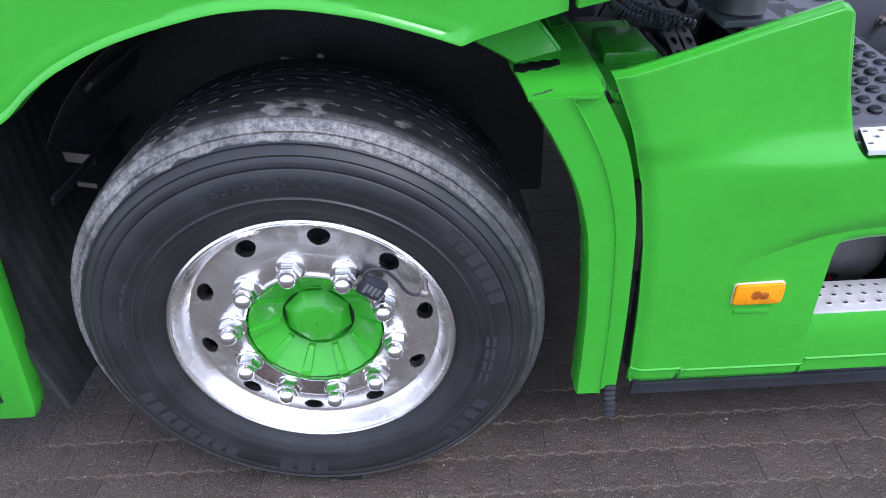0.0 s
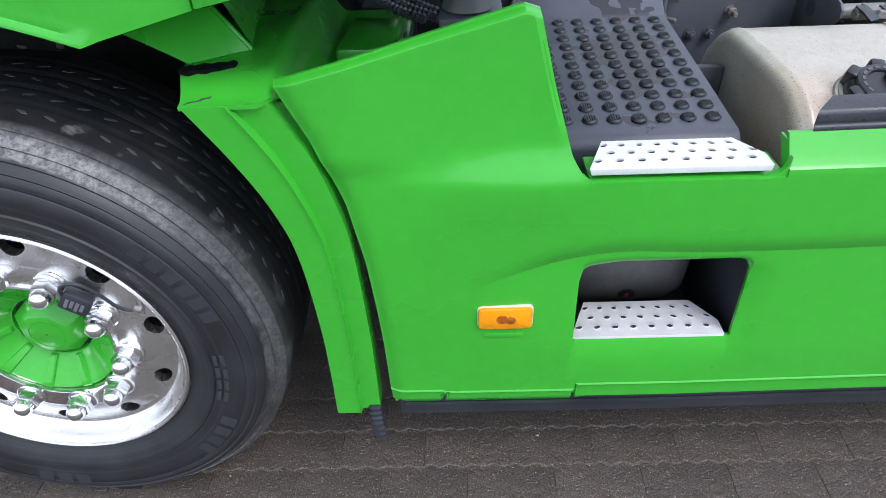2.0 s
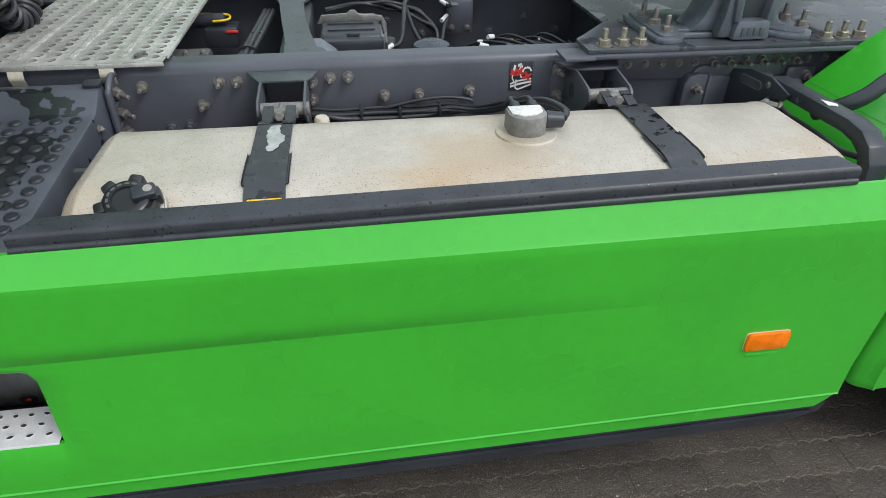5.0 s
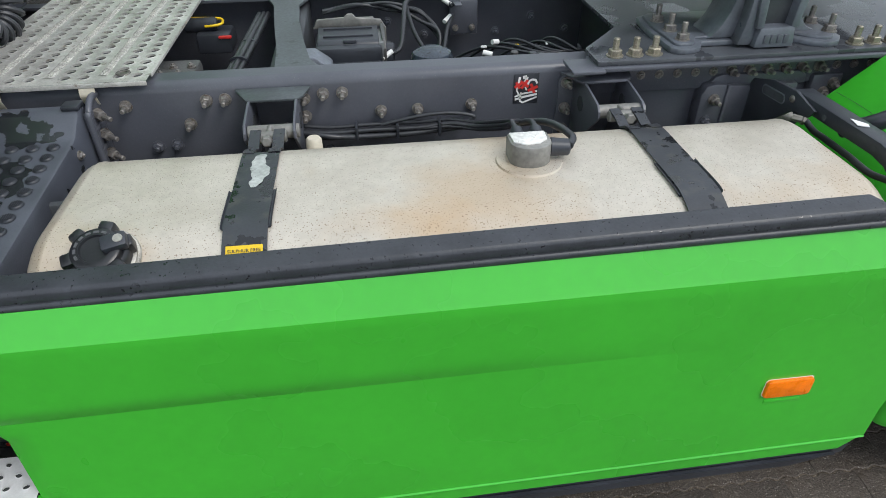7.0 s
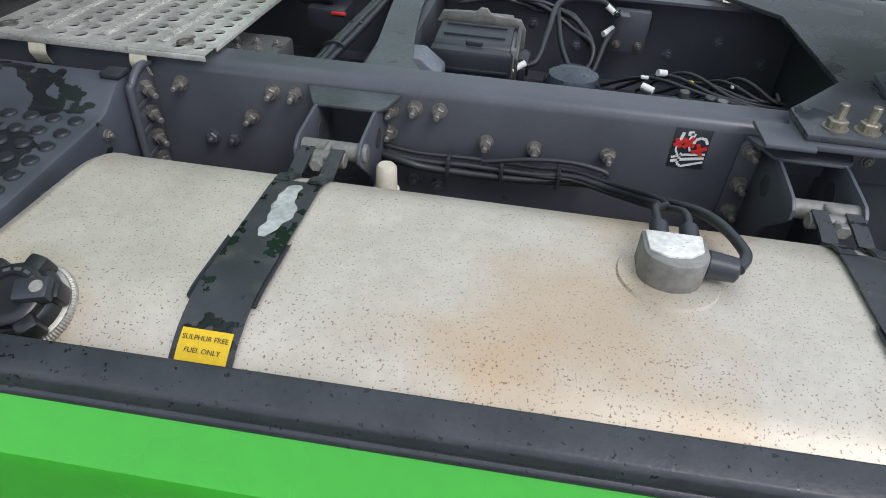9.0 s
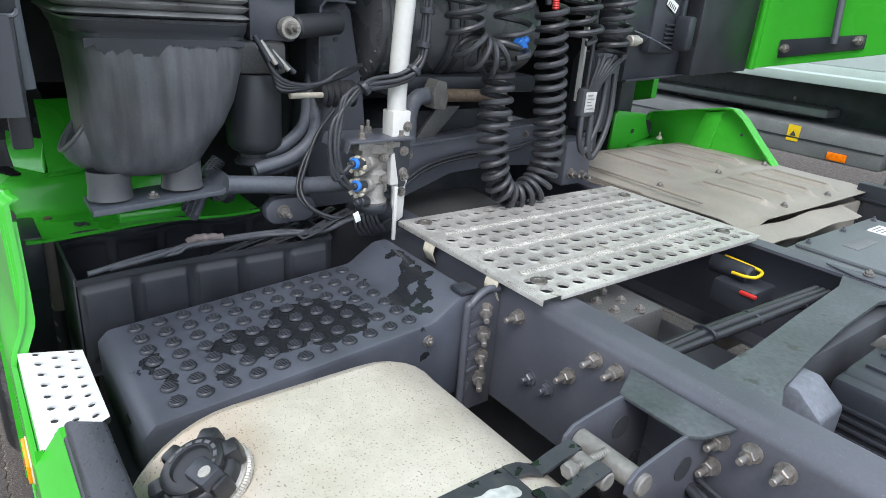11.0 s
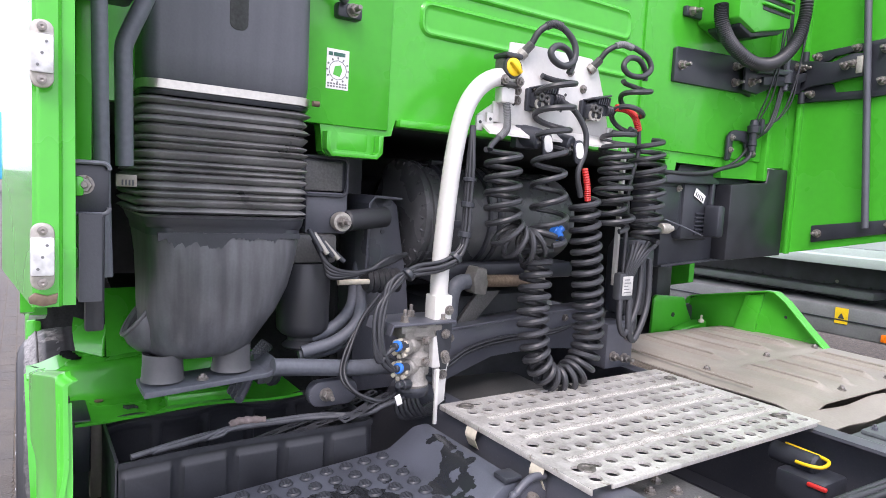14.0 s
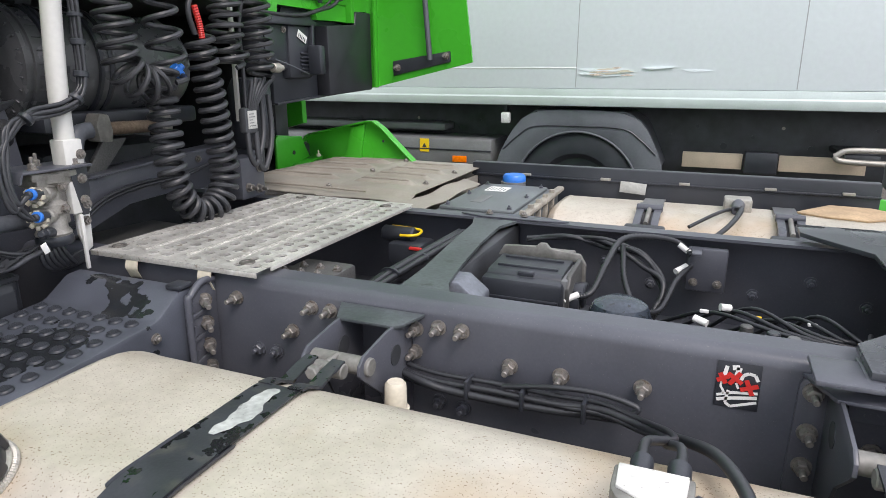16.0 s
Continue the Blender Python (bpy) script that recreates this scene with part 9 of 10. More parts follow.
for k, (z, y) in enumerate(((1.118, 0.676), (1.068, 0.682), (1.030, 0.690))):
    part("union", rod((1.000, y + 0.020, z), (1.012, y - 0.006, z + 0.004), 0.0115, None, 12, 0.002), BLACK, valve)
    part("union", rod((1.010, y - 0.002, z + 0.003), (1.018, y - 0.020, z + 0.006), 0.008, None, 12, 0.002), BLACK, valve)
    if k < 2:
        part("union_ring", rod((1.011, y - 0.004, z + 0.004), (1.0145, y - 0.012, z + 0.0055), 0.0122, None, 16, 0.001), BLUE, valve, "blue union ring")
for k in range(5):
    a = 2 * math.pi * k / 5
    oy, oz = 0.010 * math.cos(a), 0.010 * math.sin(a)
    part("air_line", pipe([(1.018, 0.656 + 0.4 * oy, 1.070 + 0.05 * (k % 2)), (1.02, 0.628 + oy, 1.100 + oz), (1.015, 0.617 + oy, 1.150 + 0.5 * oz), (1.005, 0.628 + oy, 1.205 + oz), (0.995, 0.660 + oz, 1.258 + oy), (0.990, 0.715, 1.284 + oz), (0.992 + oy, 0.785, 1.296 + oz), (0.998 + oy, 0.828, 1.322 + oz), (0.995 + oy, 0.846 + 0.5 * oz, 1.375), (0.992 + oy, 0.850 + 0.5 * oz, 1.45), (0.990 + oy, 0.853 + 0.4 * oz, 1.53), (0.984, 0.857 + 0.3 * oz, 1.62)], 0.0050), CABLE, truck)
for p, q in (((0.992, 0.694, 1.273), (0.992, 0.704, 1.281)), ((0.998, 0.815, 1.309), (0.998, 0.824, 1.318)), ((0.996, 0.842, 1.36), (0.996, 0.844, 1.374)), ((0.992, 0.849, 1.43), (0.992, 0.850, 1.444)), ((0.991, 0.852, 1.49), (0.991, 0.852, 1.50))):
    part("cable_tie", rod(p, q, 0.0165, None, 12, 0.002), BLACK, truck)
for k in range(2):
    part("loose_line", pipe([(0.965 + 0.006 * k, 0.69, 1.00), (0.985, 0.655 - 0.010 * k, 0.985 + 0.010 * k), (0.965, 0.605 - 0.011 * k, 1.005 + 0.012 * (k % 4)), (0.935, 0.575 + 0.006 * (k % 3), 1.04 + 0.014 * k), (0.905, 0.595 + 0.012 * k, 1.09 + 0.006 * k), (0.885, 0.64 + 0.005 * k, 1.15 + 0.012 * (k % 5)), (0.86, 0.70, 1.20 + 0.01 * k)], 0.0036 + 0.0006 * (k % 3)), CABLE, truck)
for k in range(6):
    part("loose_line", pipe([(0.955, 0.71 + 0.008 * k, 1.00), (0.965, 0.70 + 0.012 * k, 0.965), (0.955, 0.725 + 0.012 * k, 0.935), (0.94, 0.79, 0.925 + 0.004 * k), (0.925, 0.86, 0.93 + 0.005 * k)], 0.0055), CABLE, truck)
part("valve_tag", moved(box(1.022, 1.024, -0.007, 0.007, -0.012, 0.012, 0.001), Matrix.Translation((0, 0.672, 1.005)) @ Matrix.Rotation(radians(20), 4, "X")), TAG, valve)
lever = part("lever_arm", prism(rounded(0.52, 0.64, 0.962, 1.022, 0.028, 5), "x", 0.86, 0.888, 0.005), FRAME, truck)
share("lever_bolt", BOLT, facing((0.888, 0.560, 0.992), (1, 0, 0)), lever)

# dark boxes below the far corner
panel = part("side_panel", prism([(1.80, 1.250), (2.472, 1.292), (2.472, 1.625), (1.88, 1.610), (1.80, 1.45)], "x", 0.76, 0.80, 0.006), BLACK, truck, "flat black panel under the cab")
part("panel_edge", prism([(1.80, 1.250), (2.472, 1.292), (2.472, 1.300), (1.80, 1.258)], "x", 0.80, 0.815, 0.001), BLACK, panel)
part("panel_edge", box(0.80, 0.815, 2.455, 2.472, 1.29, 1.62, 0.003), BLACK, panel)
part("panel_wing", prism([(2.09, 1.275), (2.452, 1.292), (2.452, 1.622), (2.322, 1.618), (2.312, 1.565), (2.09, 1.548)], "x", 0.800, 0.862, 0.006), BIN, panel)
part("panel_ledge", box(0.790, 0.818, 2.365, 2.476, 1.628, 1.640, 0.003), GREYBOX, panel)
part("panel_boss", lathe([(0.006, 0), (0.014, 0.0), (0.014, 0.004), (0.006, 0.004)], facing((0.80, 2.29, 1.37), (1, 0, 0)), 20), BLACK, panel)
hb = part("heater_box", join(box(0.74, 0.826, 1.70, 1.90, 1.375, 1.570, 0.016), box(0.76, 0.838, 1.86, 2.02, 1.345, 1.545, 0.016), prism([(1.70, 1.548), (1.76, 1.566), (1.98, 1.574), (2.03, 1.556), (2.03, 1.543), (1.70, 1.534)], "x", 0.80, 0.852, 0.004)), BLACK, truck, "black heater box with a bar-code label")
part("box_rib", prism([(1.985, 1.36), (1.995, 1.545), (2.012, 1.550), (2.006, 1.36)], "x", 0.836, 0.852, 0.004), BLACK, hb)
part("box_panel", prism(rounded(1.725, 1.845, 1.41, 1.525, 0.014, 4), "x", 0.824, 0.832, 0.003), BLACK, hb)
for k in range(6):
    part("box_slat", box(0.838, 0.846, 1.925, 1.975, 1.365 + 0.014 * k, 1.372 + 0.014 * k, 0.002), BLACK, hb)
for y, z in ((1.735, 1.424), (1.835, 1.52)):
    share("box_screw", SMALL_BOLT, facing((0.832, y, z), (1, 0, 0), y * 20), hb)
part("box_motor", join(rod((0.85, 1.735, 1.385), (0.85, 1.775, 1.385), 0.017, None, 18, 0.003), rod((0.85, 1.775, 1.385), (0.85, 1.795, 1.385), 0.010, None, 12, 0.002)), ALU_DULL, hb)
part("box_wire", pipe([(0.852, 1.75, 1.415), (0.854, 1.85, 1.392), (0.854, 1.96, 1.362)], 0.0022), PIPE, hb)
part("box_label", moved(box(-0.001, 0.001, -0.03, 0.03, -0.014, 0.014, 0), Matrix.Translation((0.842, 1.94, 1.50)) @ Matrix.Rotation(radians(-25), 4, "X")), TAG, hb)
for k in range(5):
    part("label_bar", moved(box(0.001, 0.002, -0.024 + 0.010 * k, -0.020 + 0.010 * k, -0.011, 0.002, 0), Matrix.Translation((0.842, 1.94, 1.50)) @ Matrix.Rotation(radians(-25), 4, "X")), DARK, hb)
part("battery_switch", box(0.84, 0.90, 1.97, 2.01, 1.36, 1.47, 0.01), BLACK, truck)
dryer = part("air_dryer", lathe([(0, 0), (0.06, 0), (0.07, 0.02), (0.07, 0.20), (0.055, 0.23), (0, 0.235)], Matrix.Translation((0.86, 1.585, 1.12)), 32), BLACK, truck, "black air dryer canister")
part("dryer_cap", box(0.82, 0.90, 1.53, 1.60, 1.04, 1.12, 0.012), BLACK, dryer)
post = part("hose_post", box(0.84, 0.92, 1.44, 1.56, 0.96, 1.10, 0.01), FRAME, truck)
for y, z in ((1.47, 1.0), (1.53, 1.06), (1.52, 0.99)):
    share("post_bolt", BOLT, facing((0.92, y, z), (1, 0, 0)), post)
part("parking_connector", box(0.97, 1.00, 1.385, 1.445, 1.185, 1.265, 0.010), DARK, truck)
connector_label = part("connector_label", box(0.999, 1.002, 1.395, 1.437, 1.20, 1.255, 0.002), DULL_LABEL, truck)
for k in range(5):
    part("label_bar", box(1.0022, 1.0026, 1.400, 1.428 - 0.006 * (k % 3), 1.208 + 0.009 * k, 1.211 + 0.009 * k, 0), GREYBOX, connector_label)
for k, (a, b) in enumerate(((1.40, 1.12), (1.44, 1.10))):
    part("connector_hose", sweep(smooth_path([(0.99, a, 1.19), (1.0, a - 0.005, b), (1.0, a + 0.02, b - 0.03), (0.99, a + 0.07, b + 0.03), (0.98, a + 0.095, b + 0.10), (0.97, a + 0.10, b + 0.2)], 12), 0.0085, 10, 0.0012 if k else 0.0, 1), HOSE, truck)

# ---- coiled hoses hanging from the stand ----
def hose(label, bm, extra=()):
    h = solo("coiled_hose", bm, HOSE, label, "hose", "coiled trailer hoses")
    for n, b, m in extra:
        part(n, b, m, h)
    return h


hose("black coiled air hose under the yellow coupling cap", coil([(1.0, 0.938, 1.572), (1.0, 0.943, 1.50), (1.0, 0.950, 1.42), (1.0, 0.968, 1.372), (1.0, 1.015, 1.342), (1.0, 1.060, 1.352), (1.0, 1.078, 1.385)], lambda s: 0.041 if s < 0.55 else 0.043 - 0.01 * (s - 0.55), 0.0078, 10),
     [("hose_lead", pipe([(0.964, 0.964, 1.700), (0.970, 0.966, 1.66), (0.985, 0.955, 1.620), (0.990, 0.925, 1.595), (0.995, 0.905, 1.578), (1.0, 0.898, 1.568)], 0.0070), HOSE),
      ("hose_sleeve", sweep(smooth_path([(0.964, 0.964, 1.695), (0.971, 0.966, 1.66), (0.984, 0.956, 1.622), (0.990, 0.930, 1.598)], 18), 0.0082, 10, 0.0016, 1), GREYBOX)])
hose("black coiled electric lead looping over the white bracket", coil([(1.0, 1.092, 1.770), (1.0, 1.092, 1.73), (1.0, 1.092, 1.69), (1.0, 1.085, 1.60), (1.0, 1.090, 1.50), (1.0, 1.100, 1.40), (1.0, 1.10, 1.345)], lambda s: 0.046 - 0.006 * s + 0.003 * math.sin(9 * s), 0.0082, 7.6, 8, 22, 0.6),
     [("hose_lead", pipe([(0.960, 1.036, 1.838), (0.972, 1.052, 1.872), (0.985, 1.085, 1.892), (0.992, 1.120, 1.880), (1.0, 1.146, 1.848), (1.004, 1.142, 1.810), (1.008, 1.108, 1.790), (1.010, 1.070, 1.798), (1.008, 1.060, 1.818), (1.004, 1.085, 1.836), (1.0, 1.122, 1.832), (0.996, 1.146, 1.806), (0.996, 1.136, 1.778)], 0.0085), HOSE),
      ("hose_sleeve", sweep(smooth_path([(0.978, 1.066, 1.884), (0.985, 1.085, 1.892), (0.990, 1.108, 1.888)], 10), 0.0096, 10, 0.0012, 1), HOSE),
      ("blue_joint", join(rod((0.99, 1.125, 1.385), (0.99, 1.150, 1.362), 0.013, None, 12, 0.002), rod((0.985, 1.142, 1.372), (0.985, 1.162, 1.388), 0.009, None, 12, 0.002)), BLUE)])
hose("black coiled hose hanging in a tight loop over the walkway", coil([(0.97, 1.095, 1.345), (0.98, 1.085, 1.24), (0.99, 1.078, 1.14), (1.0, 1.092, 1.05), (1.0, 1.135, 0.998), (1.0, 1.19, 0.988), (1.0, 1.245, 1.015), (1.0, 1.272, 1.08), (1.0, 1.262, 1.18), (1.0, 1.245, 1.30), (1.0, 1.228, 1.40), (1.0, 1.22, 1.465)], lambda s: 0.036 if s > 0.45 else 0.033 + 0.003 * math.sin(12 * s), 0.0090, 32),
     [("hose_lead", pipe([(1.0, 1.205, 1.47), (1.0, 1.188, 1.53), (1.0, 1.208, 1.585), (1.0, 1.205, 1.64), (0.99, 1.170, 1.690), (0.978, 1.12, 1.715)], 0.0074), HOSE), ("red_sleeve", sweep(smooth_path([(1.0, 1.232, 1.46), (1.0, 1.226, 1.50), (1.0, 1.212, 1.545)], 14), 0.0078, 10, 0.0014, 1), RED)])
hose("black coiled hose bunched beside the white post", coil([(1.0, 1.330, 1.655), (1.0, 1.328, 1.60), (1.0, 1.330, 1.53), (1.0, 1.328, 1.47), (1.0, 1.335, 1.43), (1.0, 1.338, 1.40), (1.0, 1.340, 1.385)], lambda s: 0.042 + 0.010 * math.sin(23 * s) * ease(0.3, 0.7, s), 0.0080, 9.5, 8, 22, 1.2),
     [("hose_lead", pipe([(0.960, 1.278, 1.838), (0.975, 1.295, 1.866), (0.990, 1.335, 1.884), (1.0, 1.380, 1.876), (1.004, 1.420, 1.858), (1.008, 1.430, 1.830), (1.010, 1.395, 1.806), (1.010, 1.345, 1.803), (1.008, 1.320, 1.822), (1.004, 1.345, 1.848), (1.0, 1.390, 1.850), (0.996, 1.422, 1.826), (0.996, 1.424, 1.800)], 0.0076), HOSE),
      ("hose_loop", coil([(1.0, 1.388, 1.795), (1.0, 1.388, 1.775), (1.0, 1.382, 1.74), (1.0, 1.352, 1.690), (1.0, 1.335, 1.655)], 0.038, 0.0080, 2.6, 8, 22, 0.3), HOSE),
      ("hose_sleeve", sweep(smooth_path([(0.982, 1.312, 1.878), (0.990, 1.335, 1.884), (0.997, 1.362, 1.878)], 10), 0.0086, 10, 0.0013, 1), GREYBOX)])
fan = [("fan_strand", pipe([(1.0, 1.425 + 0.022 * k, 1.345 + 0.008 * (k % 2)), (1.0, 1.420 + 0.013 * k, 1.315), (0.995, 1.412 + 0.007 * k, 1.27), (0.985, 1.408 + 0.004 * k, 1.20)], 0.0062), HOSE) for k in range(6)]
hose("black coiled hose with a red sleeve at its head", coil([(1.0, 1.450, 1.640), (1.0, 1.456, 1.58), (1.0, 1.468, 1.50), (1.0, 1.474, 1.42), (1.0, 1.472, 1.355)], lambda s: 0.042 + 0.005 * math.sin(5 * s), 0.0080, 8.2, 8, 22, 2.0),
     [("red_sleeve", sweep(smooth_path([(0.995, 1.318, 1.715), (1.0, 1.36, 1.712), (1.0, 1.392, 1.695), (1.0, 1.410, 1.662)], 14), 0.0088, 10, 0.0014, 1), RED), ("hose_lead", pipe([(1.0, 1.410, 1.665), (1.0, 1.415, 1.60), (0.99, 1.40, 1.50), (0.98, 1.415, 1.40), (0.985, 1.41, 1.26)], 0.0062), HOSE)] + fan)

# ---- the neighbouring white box truck ----
lorry = thing("box_truck", (2.0, 5.7, 0), "white box truck with a dark chassis, parked alongside", "truck")
SEAM = material("grey_seam_sealant", (0.42, 0.44, 0.45), 0.6)
wall = part("box_wall", box(-3.5, 9.0, 4.50, 4.56, 1.25, 4.2, 0.01), BOX_WHITE, lorry, "white box body wall with a scraped dent")
for x in (-1.3, 1.393, 2.802, 4.2, 5.6, 7.0):
    part("wall_seam", box(x - 0.003, x + 0.003, 4.4985, 4.501, 1.26, 4.2, 0.0005), SEAM, wall)
part("wall_seam", box(-3.5, 1.393, 4.497, 4.501, 1.392, 1.398, 0.001), TAG, wall)
part("box_end", box(-3.5, 9.0, 6.9, 6.96, 1.16, 4.2, 0.01), BOX_WHITE, lorry)
part("box_roof", box(-3.5, 9.0, 4.5, 6.96, 4.2, 4.26, 0.01), BOX_WHITE, lorry)
part("box_floor", box(-3.5, 9.0, 4.60, 6.9, 1.12, 1.25, 0.01), GREYBOX, lorry)
for x in (-3.5, 8.94):
    part("box_front", box(x, x + 0.06, 4.56, 6.9, 1.16, 4.2, 0.01), BOX_WHITE, lorry)
part("sill_rail", prism([(4.485, 1.13), (4.60, 1.13), (4.60, 1.25), (4.498, 1.25), (4.494, 1.20), (4.485, 1.19)], "x", -3.5, 9.0, 0.003), material("pale_green_alloy", (0.50, 0.57, 0.55), 0.4, metal=0.2, vary=0.06), lorry)
SCRAPE = material("scraped_pale_filler", (0.60, 0.52, 0.44), 0.7, vary=0.3, scale=30)
rnd = random.Random(4)
for k in range(16):
    x = 1.40 + 0.80 * rnd.random() ** 1.6
    w = 0.05 + 0.17 * rnd.random()
    z = 1.375 - 0.02 * (x - 1.42) + rnd.uniform(-0.034, 0.030)
    part("scrape", prism([(x, z), (x + 0.3 * w, z - 0.006 - 0.008 * rnd.random()), (x + w, z + rnd.uniform(-0.008, 0.004)), (x + 0.6 * w, z + 0.006)], "y", 4.4985 - 0.0007 * k, 4.5005), (CREAM, BOX_WHITE, SCRAPE, BOX_WHITE)[k % 4], wall)
chassis = part("chassis", box(-3.2, 8.8, 4.95, 5.03, 0.62, 1.13, 0.01), DARK, lorry)
for k in range(26):
    x = -1.0 + 0.19 * k
    part("chassis_hole", lathe([(0, 0), (0.012 + 0.012 * (k % 3 == 0), 0), (0.012 + 0.012 * (k % 3 == 0), 0.004), (0, 0.004)], facing((x, 4.950, 0.84 + 0.07 * ((k * 7) % 3)), (0, -1, 0)), 14), BLACK if k % 5 else SHIELD, chassis)
for k in range(9):
    for r, z, dx in ((0.030, 0.886, 0.0), (0.009, 0.962, 0.02), (0.009, 0.962, 0.09)):
        part("rail_hole", lathe([(0, 0), (r, 0), (r, 0.004), (0, 0.004)], facing((-1.10 + 0.157 * k + dx, 4.949, z), (0, -1, 0)), 16), WELL, chassis)
part("chassis_beam", box(-3.2, 8.8, 6.2, 6.28, 0.60, 1.13, 0.01), DARK, lorry)
arch_pts = [(p.x, p.y) for p in smooth_path([(0.80, 0.55, 0), (0.815, 0.72, 0), (0.90, 0.90, 0), (1.0, 1.025, 0), (1.14, 1.090, 0), (1.43, 1.10, 0), (1.70, 1.090, 0), (1.86, 1.025, 0), (1.95, 0.90, 0), (2.025, 0.72, 0), (2.04, 0.55, 0)], 4)]
inner_pts = arc(1.42, 0.48, 0.46, 2, 178, 20)
LORRY_GREY = material("blue_grey_plastic", (0.105, 0.115, 0.130), 0.45, vary=0.15)
lorry_guard = part("mudguard", prism(arch_pts + inner_pts, "y", 4.52, 4.56, 0.006), LORRY_GREY, lorry, "grey plastic mudguard over the wheel")
part("mudguard_top", sheet(lambda u, v: (0.82 + 1.20 * u, 4.54 + 0.42 * v, along([(0.0, 0.72), (0.133, 1.02), (0.233, 1.095), (0.783, 1.095), (0.883, 1.02), (1.0, 0.72)], u)), span(0, 1, 30), span(0, 1, 3), 0.01, (0, 0, -1)), LORRY_GREY, lorry_guard)
part("mudguard_lip", sweep([(1.42 + 0.465 * math.cos(radians(a)), 4.518, 0.48 + 0.465 * math.sin(radians(a))) for a in range(2, 180, 4)], 0.008, 8), LORRY_GREY, lorry_guard)
part("guard_step", sweep(smooth_path([(0.86, 4.517, 0.80), (0.97, 4.517, 0.90), (1.10, 4.517, 0.975), (1.42, 4.517, 0.985), (1.74, 4.517, 0.975), (1.87, 4.517, 0.90), (1.98, 4.517, 0.80)], 6), 0.006, 6), BLACK, lorry_guard)
for x in (1.42, 6.6, -2.4):
    for y in (4.56, 6.3):
        part("tyre", lathe([(0.0, 0.06), (0.26, 0.05), (0.30, 0.0), (0.42, -0.01), (0.47, 0.02), (0.48, 0.06), (0.48, 0.26), (0.46, 0.30), (0.0, 0.30)], Matrix.Translation((x, y, 0.482)) @ AXLE_Y, 48), BLACK, lorry)
side_box = part("side_box", box(-1.6, 0.76, 4.52, 4.95, 0.66, 0.86, 0.02), GREYBOX, lorry, "grey plastic side locker with a yellow sticker")
part("locker_line", box(-1.6, 0.76, 4.512, 4.522, 0.765, 0.775, 0.003), BLACK, side_box)
part("locker_sticker", box(0.155, 0.235, 4.514, 4.520, 0.745, 0.850, 0), YELLOW, side_box)
part("locker_mark", prism([(0.175, 0.78), (0.215, 0.78), (0.195, 0.815)], "y", 4.511, 4.515), DARK, side_box)
part("locker_marker", box(0.44, 0.56, 4.505, 4.520, 0.675, 0.725, 0.006), ORANGE, side_box, "orange side marker lens")
part("upper_duct", box(-2.5, 0.3, 4.70, 4.92, 0.90, 0.96, 0.02), GREYBOX, lorry)
lamp = part("work_lamp", box(0.835, 0.905, 4.50, 4.56, 0.99, 1.075, 0.015), LENS, lorry, "small clear square work lamp")
part("lamp_bracket", box(0.855, 0.875, 4.53, 4.62, 1.07, 1.13, 0.004), BLACK, lamp)
for x0, x1 in ((2.15, 2.55), (2.78, 3.3)):
    part("board", box(x0, x1, 4.75, 4.77, 0.70, 0.81, 0.004), CARD, lorry)
part("board_gap", box(2.56, 2.77, 4.70, 4.80, 0.68, 0.83, 0.01), BLACK, lorry)
part("tow_hook", pipe([(3.05, 4.40, 0.86), (3.15, 4.40, 0.90), (3.5, 4.40, 0.89), (3.5, 4.40, 0.83), (3.12, 4.40, 0.83), (3.05, 4.40, 0.86)], 0.018, 10), ALU_DULL, lorry)
part("hook_mount", box(3.1, 3.3, 4.40, 4.96, 0.835, 0.875, 0.01), DARK, lorry)


# ---- a blue truck across the yard ----
def blue_truck():
    t = thing("parked_truck", (-45.0, -2.0, 0), "blue truck parked far across the yard", "truck")
    part("cab", prism([(-1.2, 0.55), (1.1, 0.55), (1.1, 3.1), (-0.7, 3.3), (-1.1, 2.2), (-1.2, 1.6)], "y", -1.25, 1.25, 0.08), BLUE_CAB, t)
    part("window", prism([(-0.7, 1.75), (0.35, 1.75), (0.35, 2.55), (-0.45, 2.55)], "y", -1.27, -1.23, 0.01), GLASS_DARK, t)
    part("windscreen", box(1.08, 1.13, -1.05, 1.05, 1.7, 2.6, 0.02), GLASS_DARK, t)
    part("bumper", box(0.9, 1.2, -1.25, 1.25, 0.35, 0.75, 0.05), GREYBOX, t)
    part("chassis", box(-6.0, -1.2, -0.5, 0.5, 0.7, 0.95, 0.02), DARK, t)
    for x in (-0.2, -4.6):
        for y in (-1.25, 0.95):
            w = part("tyre", lathe([(0.0, 0.04), (0.27, 0.02), (0.30, 0.0), (0.50, 0.0), (0.52, 0.04), (0.52, 0.28), (0.5, 0.30), (0, 0.30)], Matrix.Translation((x, y, 0.52)) @ AXLE_Y, 32), BLACK, t)
            part("rim", lathe([(0.0, 0.30), (0.28, 0.31), (0.28, 0.28)], Matrix.Translation((x, y, 0.52)) @ AXLE_Y, 24), ALU_DULL, w)
    t.matrix_basis = Matrix.Translation((-45.0, -2.0, 0)) @ Matrix.Rotation(radians(90), 4, "Z") @ Matrix.Scale(1.5, 4)
    for o in t.children:
        o.matrix_parent_inverse = Matrix.Identity(4)
    return t


blue_truck()

# ---- ground and pavers ----
ground = solo("ground", prism([(-400, -400), (400, -400), (400, 400), (-400, 400)], "z", -0.30, -0.0022), JOINT, "dark sandy bed under the yard paving", "ground", kind="structure")
PL, PW, PH = 0.209, 0.108, 0.022


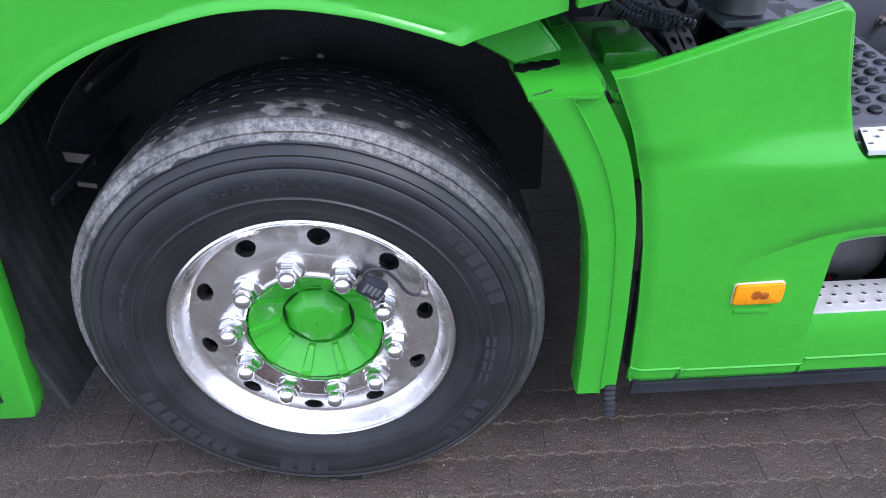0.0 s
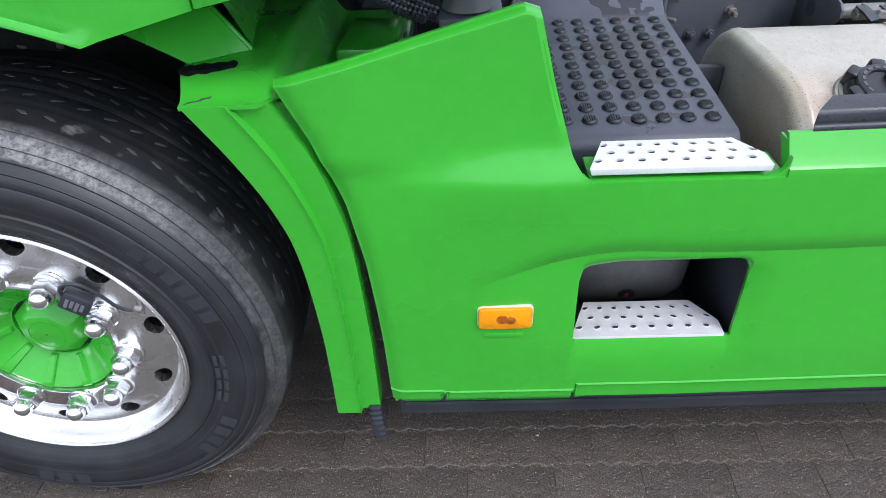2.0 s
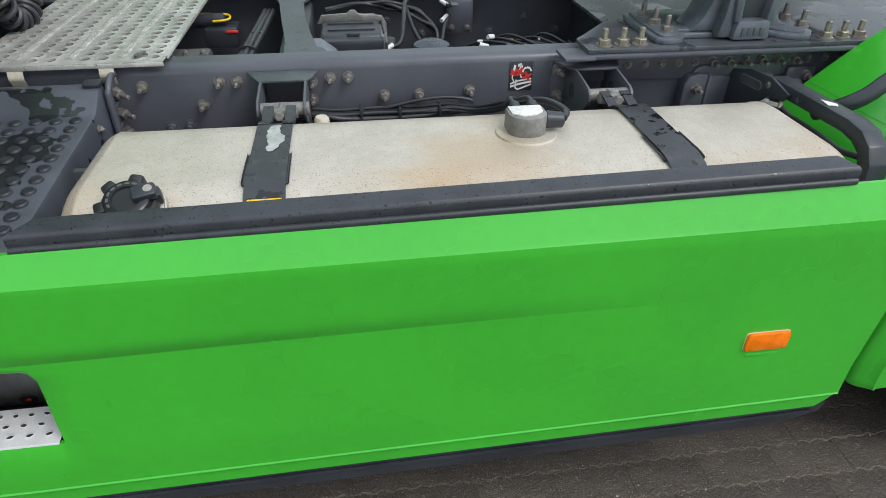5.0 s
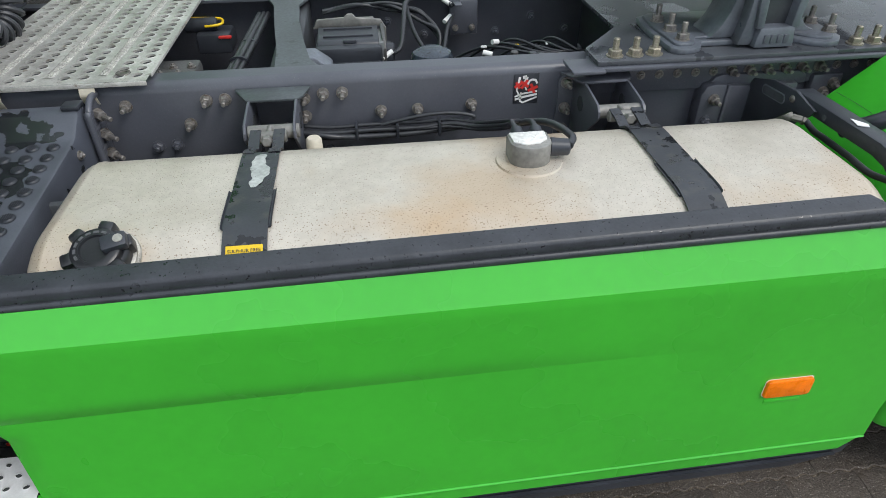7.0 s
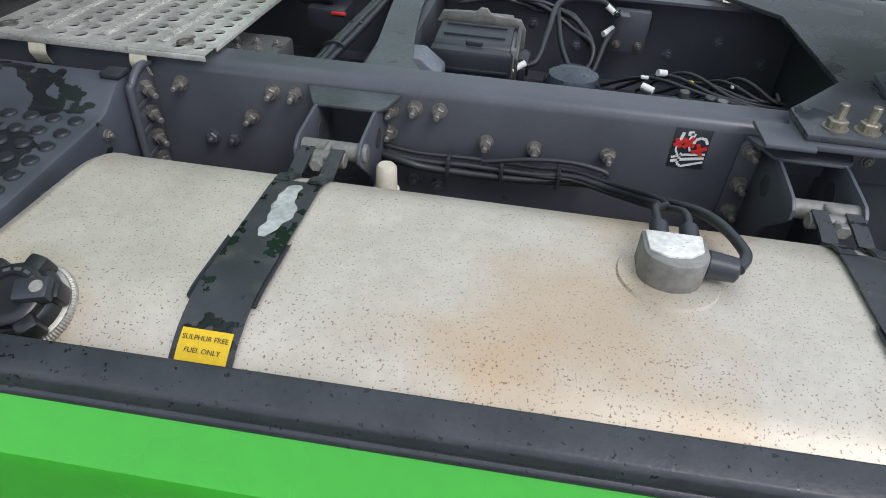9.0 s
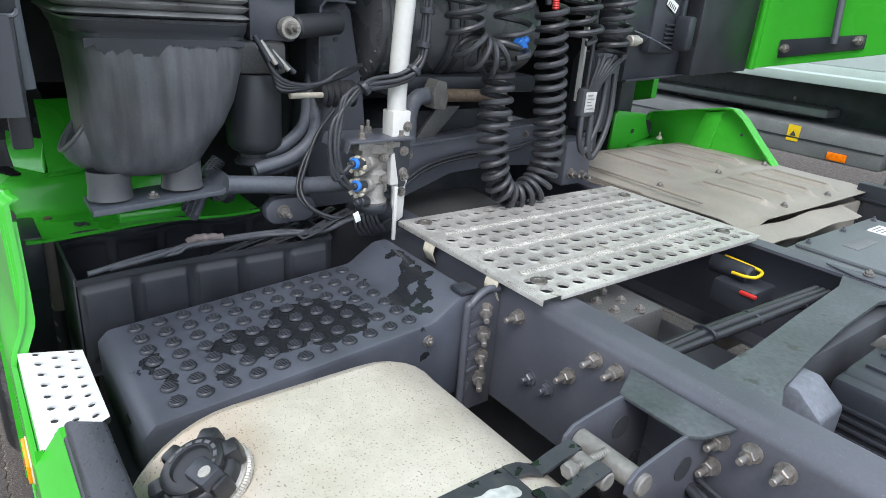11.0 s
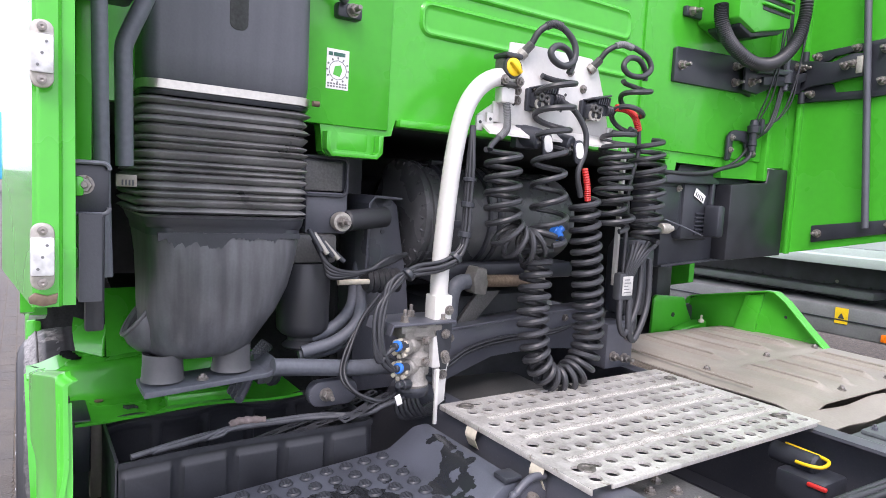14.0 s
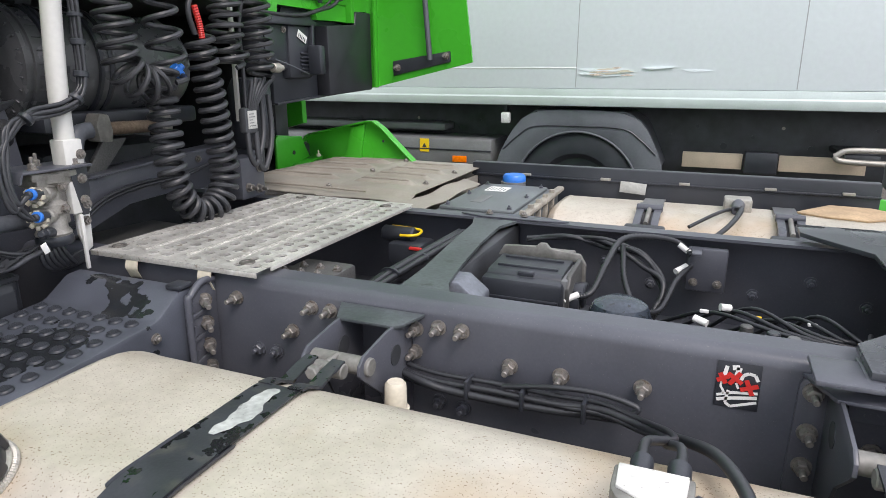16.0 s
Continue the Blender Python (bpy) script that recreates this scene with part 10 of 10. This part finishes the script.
def paver_outline(fine):
    """A wavy-edged block, seen from above, its edges fitting the next one's."""
    n = 18 if fine else 4
    xs = [k / n for k in range(n + 1)]
    def wave(t):
        return 0.0045 * math.sin(2 * math.pi * 4 * t) + 0.0012 * math.sin(2 * math.pi * 11 * t) if fine else 0.0
    lo = [(PL * (t - 0.5), -PW / 2 + wave(t)) for t in xs]
    hi = [(PL * (t - 0.5), PW / 2 + wave(t)) for t in reversed(xs)]
    ends = [-0.25, 0.0, 0.25] if fine else []
    right = [(PL * 0.5 + 0.002 * math.sin(9 * e), PW * e) for e in ends]
    left = [(-PL * 0.5 + 0.002 * math.sin(9 * e), PW * e) for e in reversed(ends)]
    return [(x * 0.997, y - (math.copysign(0.0022, y) if abs(y) > 0.03 else 0.0)) for x, y in lo + right + hi + left]


FINE, PLAIN = paver_outline(True), paver_outline(False)


def paver_geo(cx, cy, rnd, verts, faces, out):
    base = len(verts)
    tip = [rnd.uniform(-0.0008, 0.0008) for _ in range(3)]
    n = len(out)
    for k, (x, y) in enumerate(out):
        if n > 20:
            x, y = x + rnd.uniform(-0.0009, 0.0009), y + rnd.uniform(-0.0009, 0.0009)
        z = tip[0] + tip[1] * x * 6 + tip[2] * y * 10
        verts.append((cx + x, cy + y, -PH))
        verts.append((cx + x, cy + y, z - 0.0022))
        verts.append((cx + x * 0.992, cy + y - math.copysign(0.0022, y), z))
    for k in range(n):
        a, b = base + 3 * k, base + 3 * ((k + 1) % n)
        faces.append((a, b, b + 1, a + 1))
        faces.append((a + 1, b + 1, b + 2, a + 2))
    faces.append(tuple(base + 3 * k + 2 for k in range(n)))


rnd = random.Random(11)
shapes = []
for k in range(6):
    v, f = [], []
    paver_geo(0, 0, rnd, v, f, FINE)
    me = bpy.data.meshes.new("paver")
    me.from_pydata(v, [], f)
    me.materials.append(PAVER)
    shapes.append(me)
rest_v, rest_f = [], []
near_count = 0
for j in range(-28, 52):
    y = 0.1165 + (j - 1) * PW
    for i in range(-62, 34):
        x = 2.71 + (i - 13) * PL + (0.0 if j % 2 else PL / 2)
        if -0.75 < x < 3.4 and -0.75 < y < 0.42 and near_count < 290:
            share("paver", shapes[rnd.randrange(6)], Matrix.Translation((x, y, 0)), ground)
            near_count += 1
        elif (y < 4.2 and x > -4) or y < 1.0:
            paver_geo(x, y, rnd, rest_v, rest_f, FINE if -1.5 < x < 4.2 and -1.6 < y < 1.0 else PLAIN)
me = bpy.data.meshes.new("paving")
me.from_pydata(rest_v, [], rest_f)
me.materials.append(PAVER)
rest = place_under(new("paving", me), None)
tagged(rest, "dark interlocking concrete paving with sandy joints", "paving", kind="stuff")
grit_v, grit_f = [], []
for k in range(2600):
    x, y = rnd.uniform(-0.9, 3.5), rnd.uniform(-0.8, 0.5)
    if k % 3 == 0:
        y = 0.1165 - PW / 2 + PW * rnd.randrange(-8, 4) + rnd.uniform(-0.006, 0.006)
    r = rnd.uniform(0.0007, 0.0017) if k % 22 else rnd.uniform(0.002, 0.0042)
    base, a0 = len(grit_v), rnd.random() * 6
    for q in range(5):
        grit_v.append((x + r * rnd.uniform(0.7, 1.2) * math.cos(a0 + 1.257 * q), y + r * rnd.uniform(0.7, 1.2) * math.sin(a0 + 1.257 * q), 0.0))
    grit_v.append((x + 0.3 * r, y - 0.2 * r, 0.9 * r))
    grit_f += [(base + q, base + (q + 1) % 5, base + 5) for q in range(5)]
me = bpy.data.meshes.new("grit")
me.from_pydata(grit_v, [], grit_f)
me.materials.append(material("pale_grit", (0.36, 0.33, 0.29), 0.7, vary=0.5, scale=9, grain_mix=0.3))
tagged(place_under(new("grit", me), None), "pale grit and small stones strewn over the paving", "grit", kind="stuff")
solo("pavement", prism([(-400, -400), (400, -400), (400, -2.85), (-12.9, -2.85), (-12.9, 400), (-400, 400)], "z", -0.20, 0.0), PAVER, "pale weathered yard paving stretching into the distance", "paving", kind="structure")
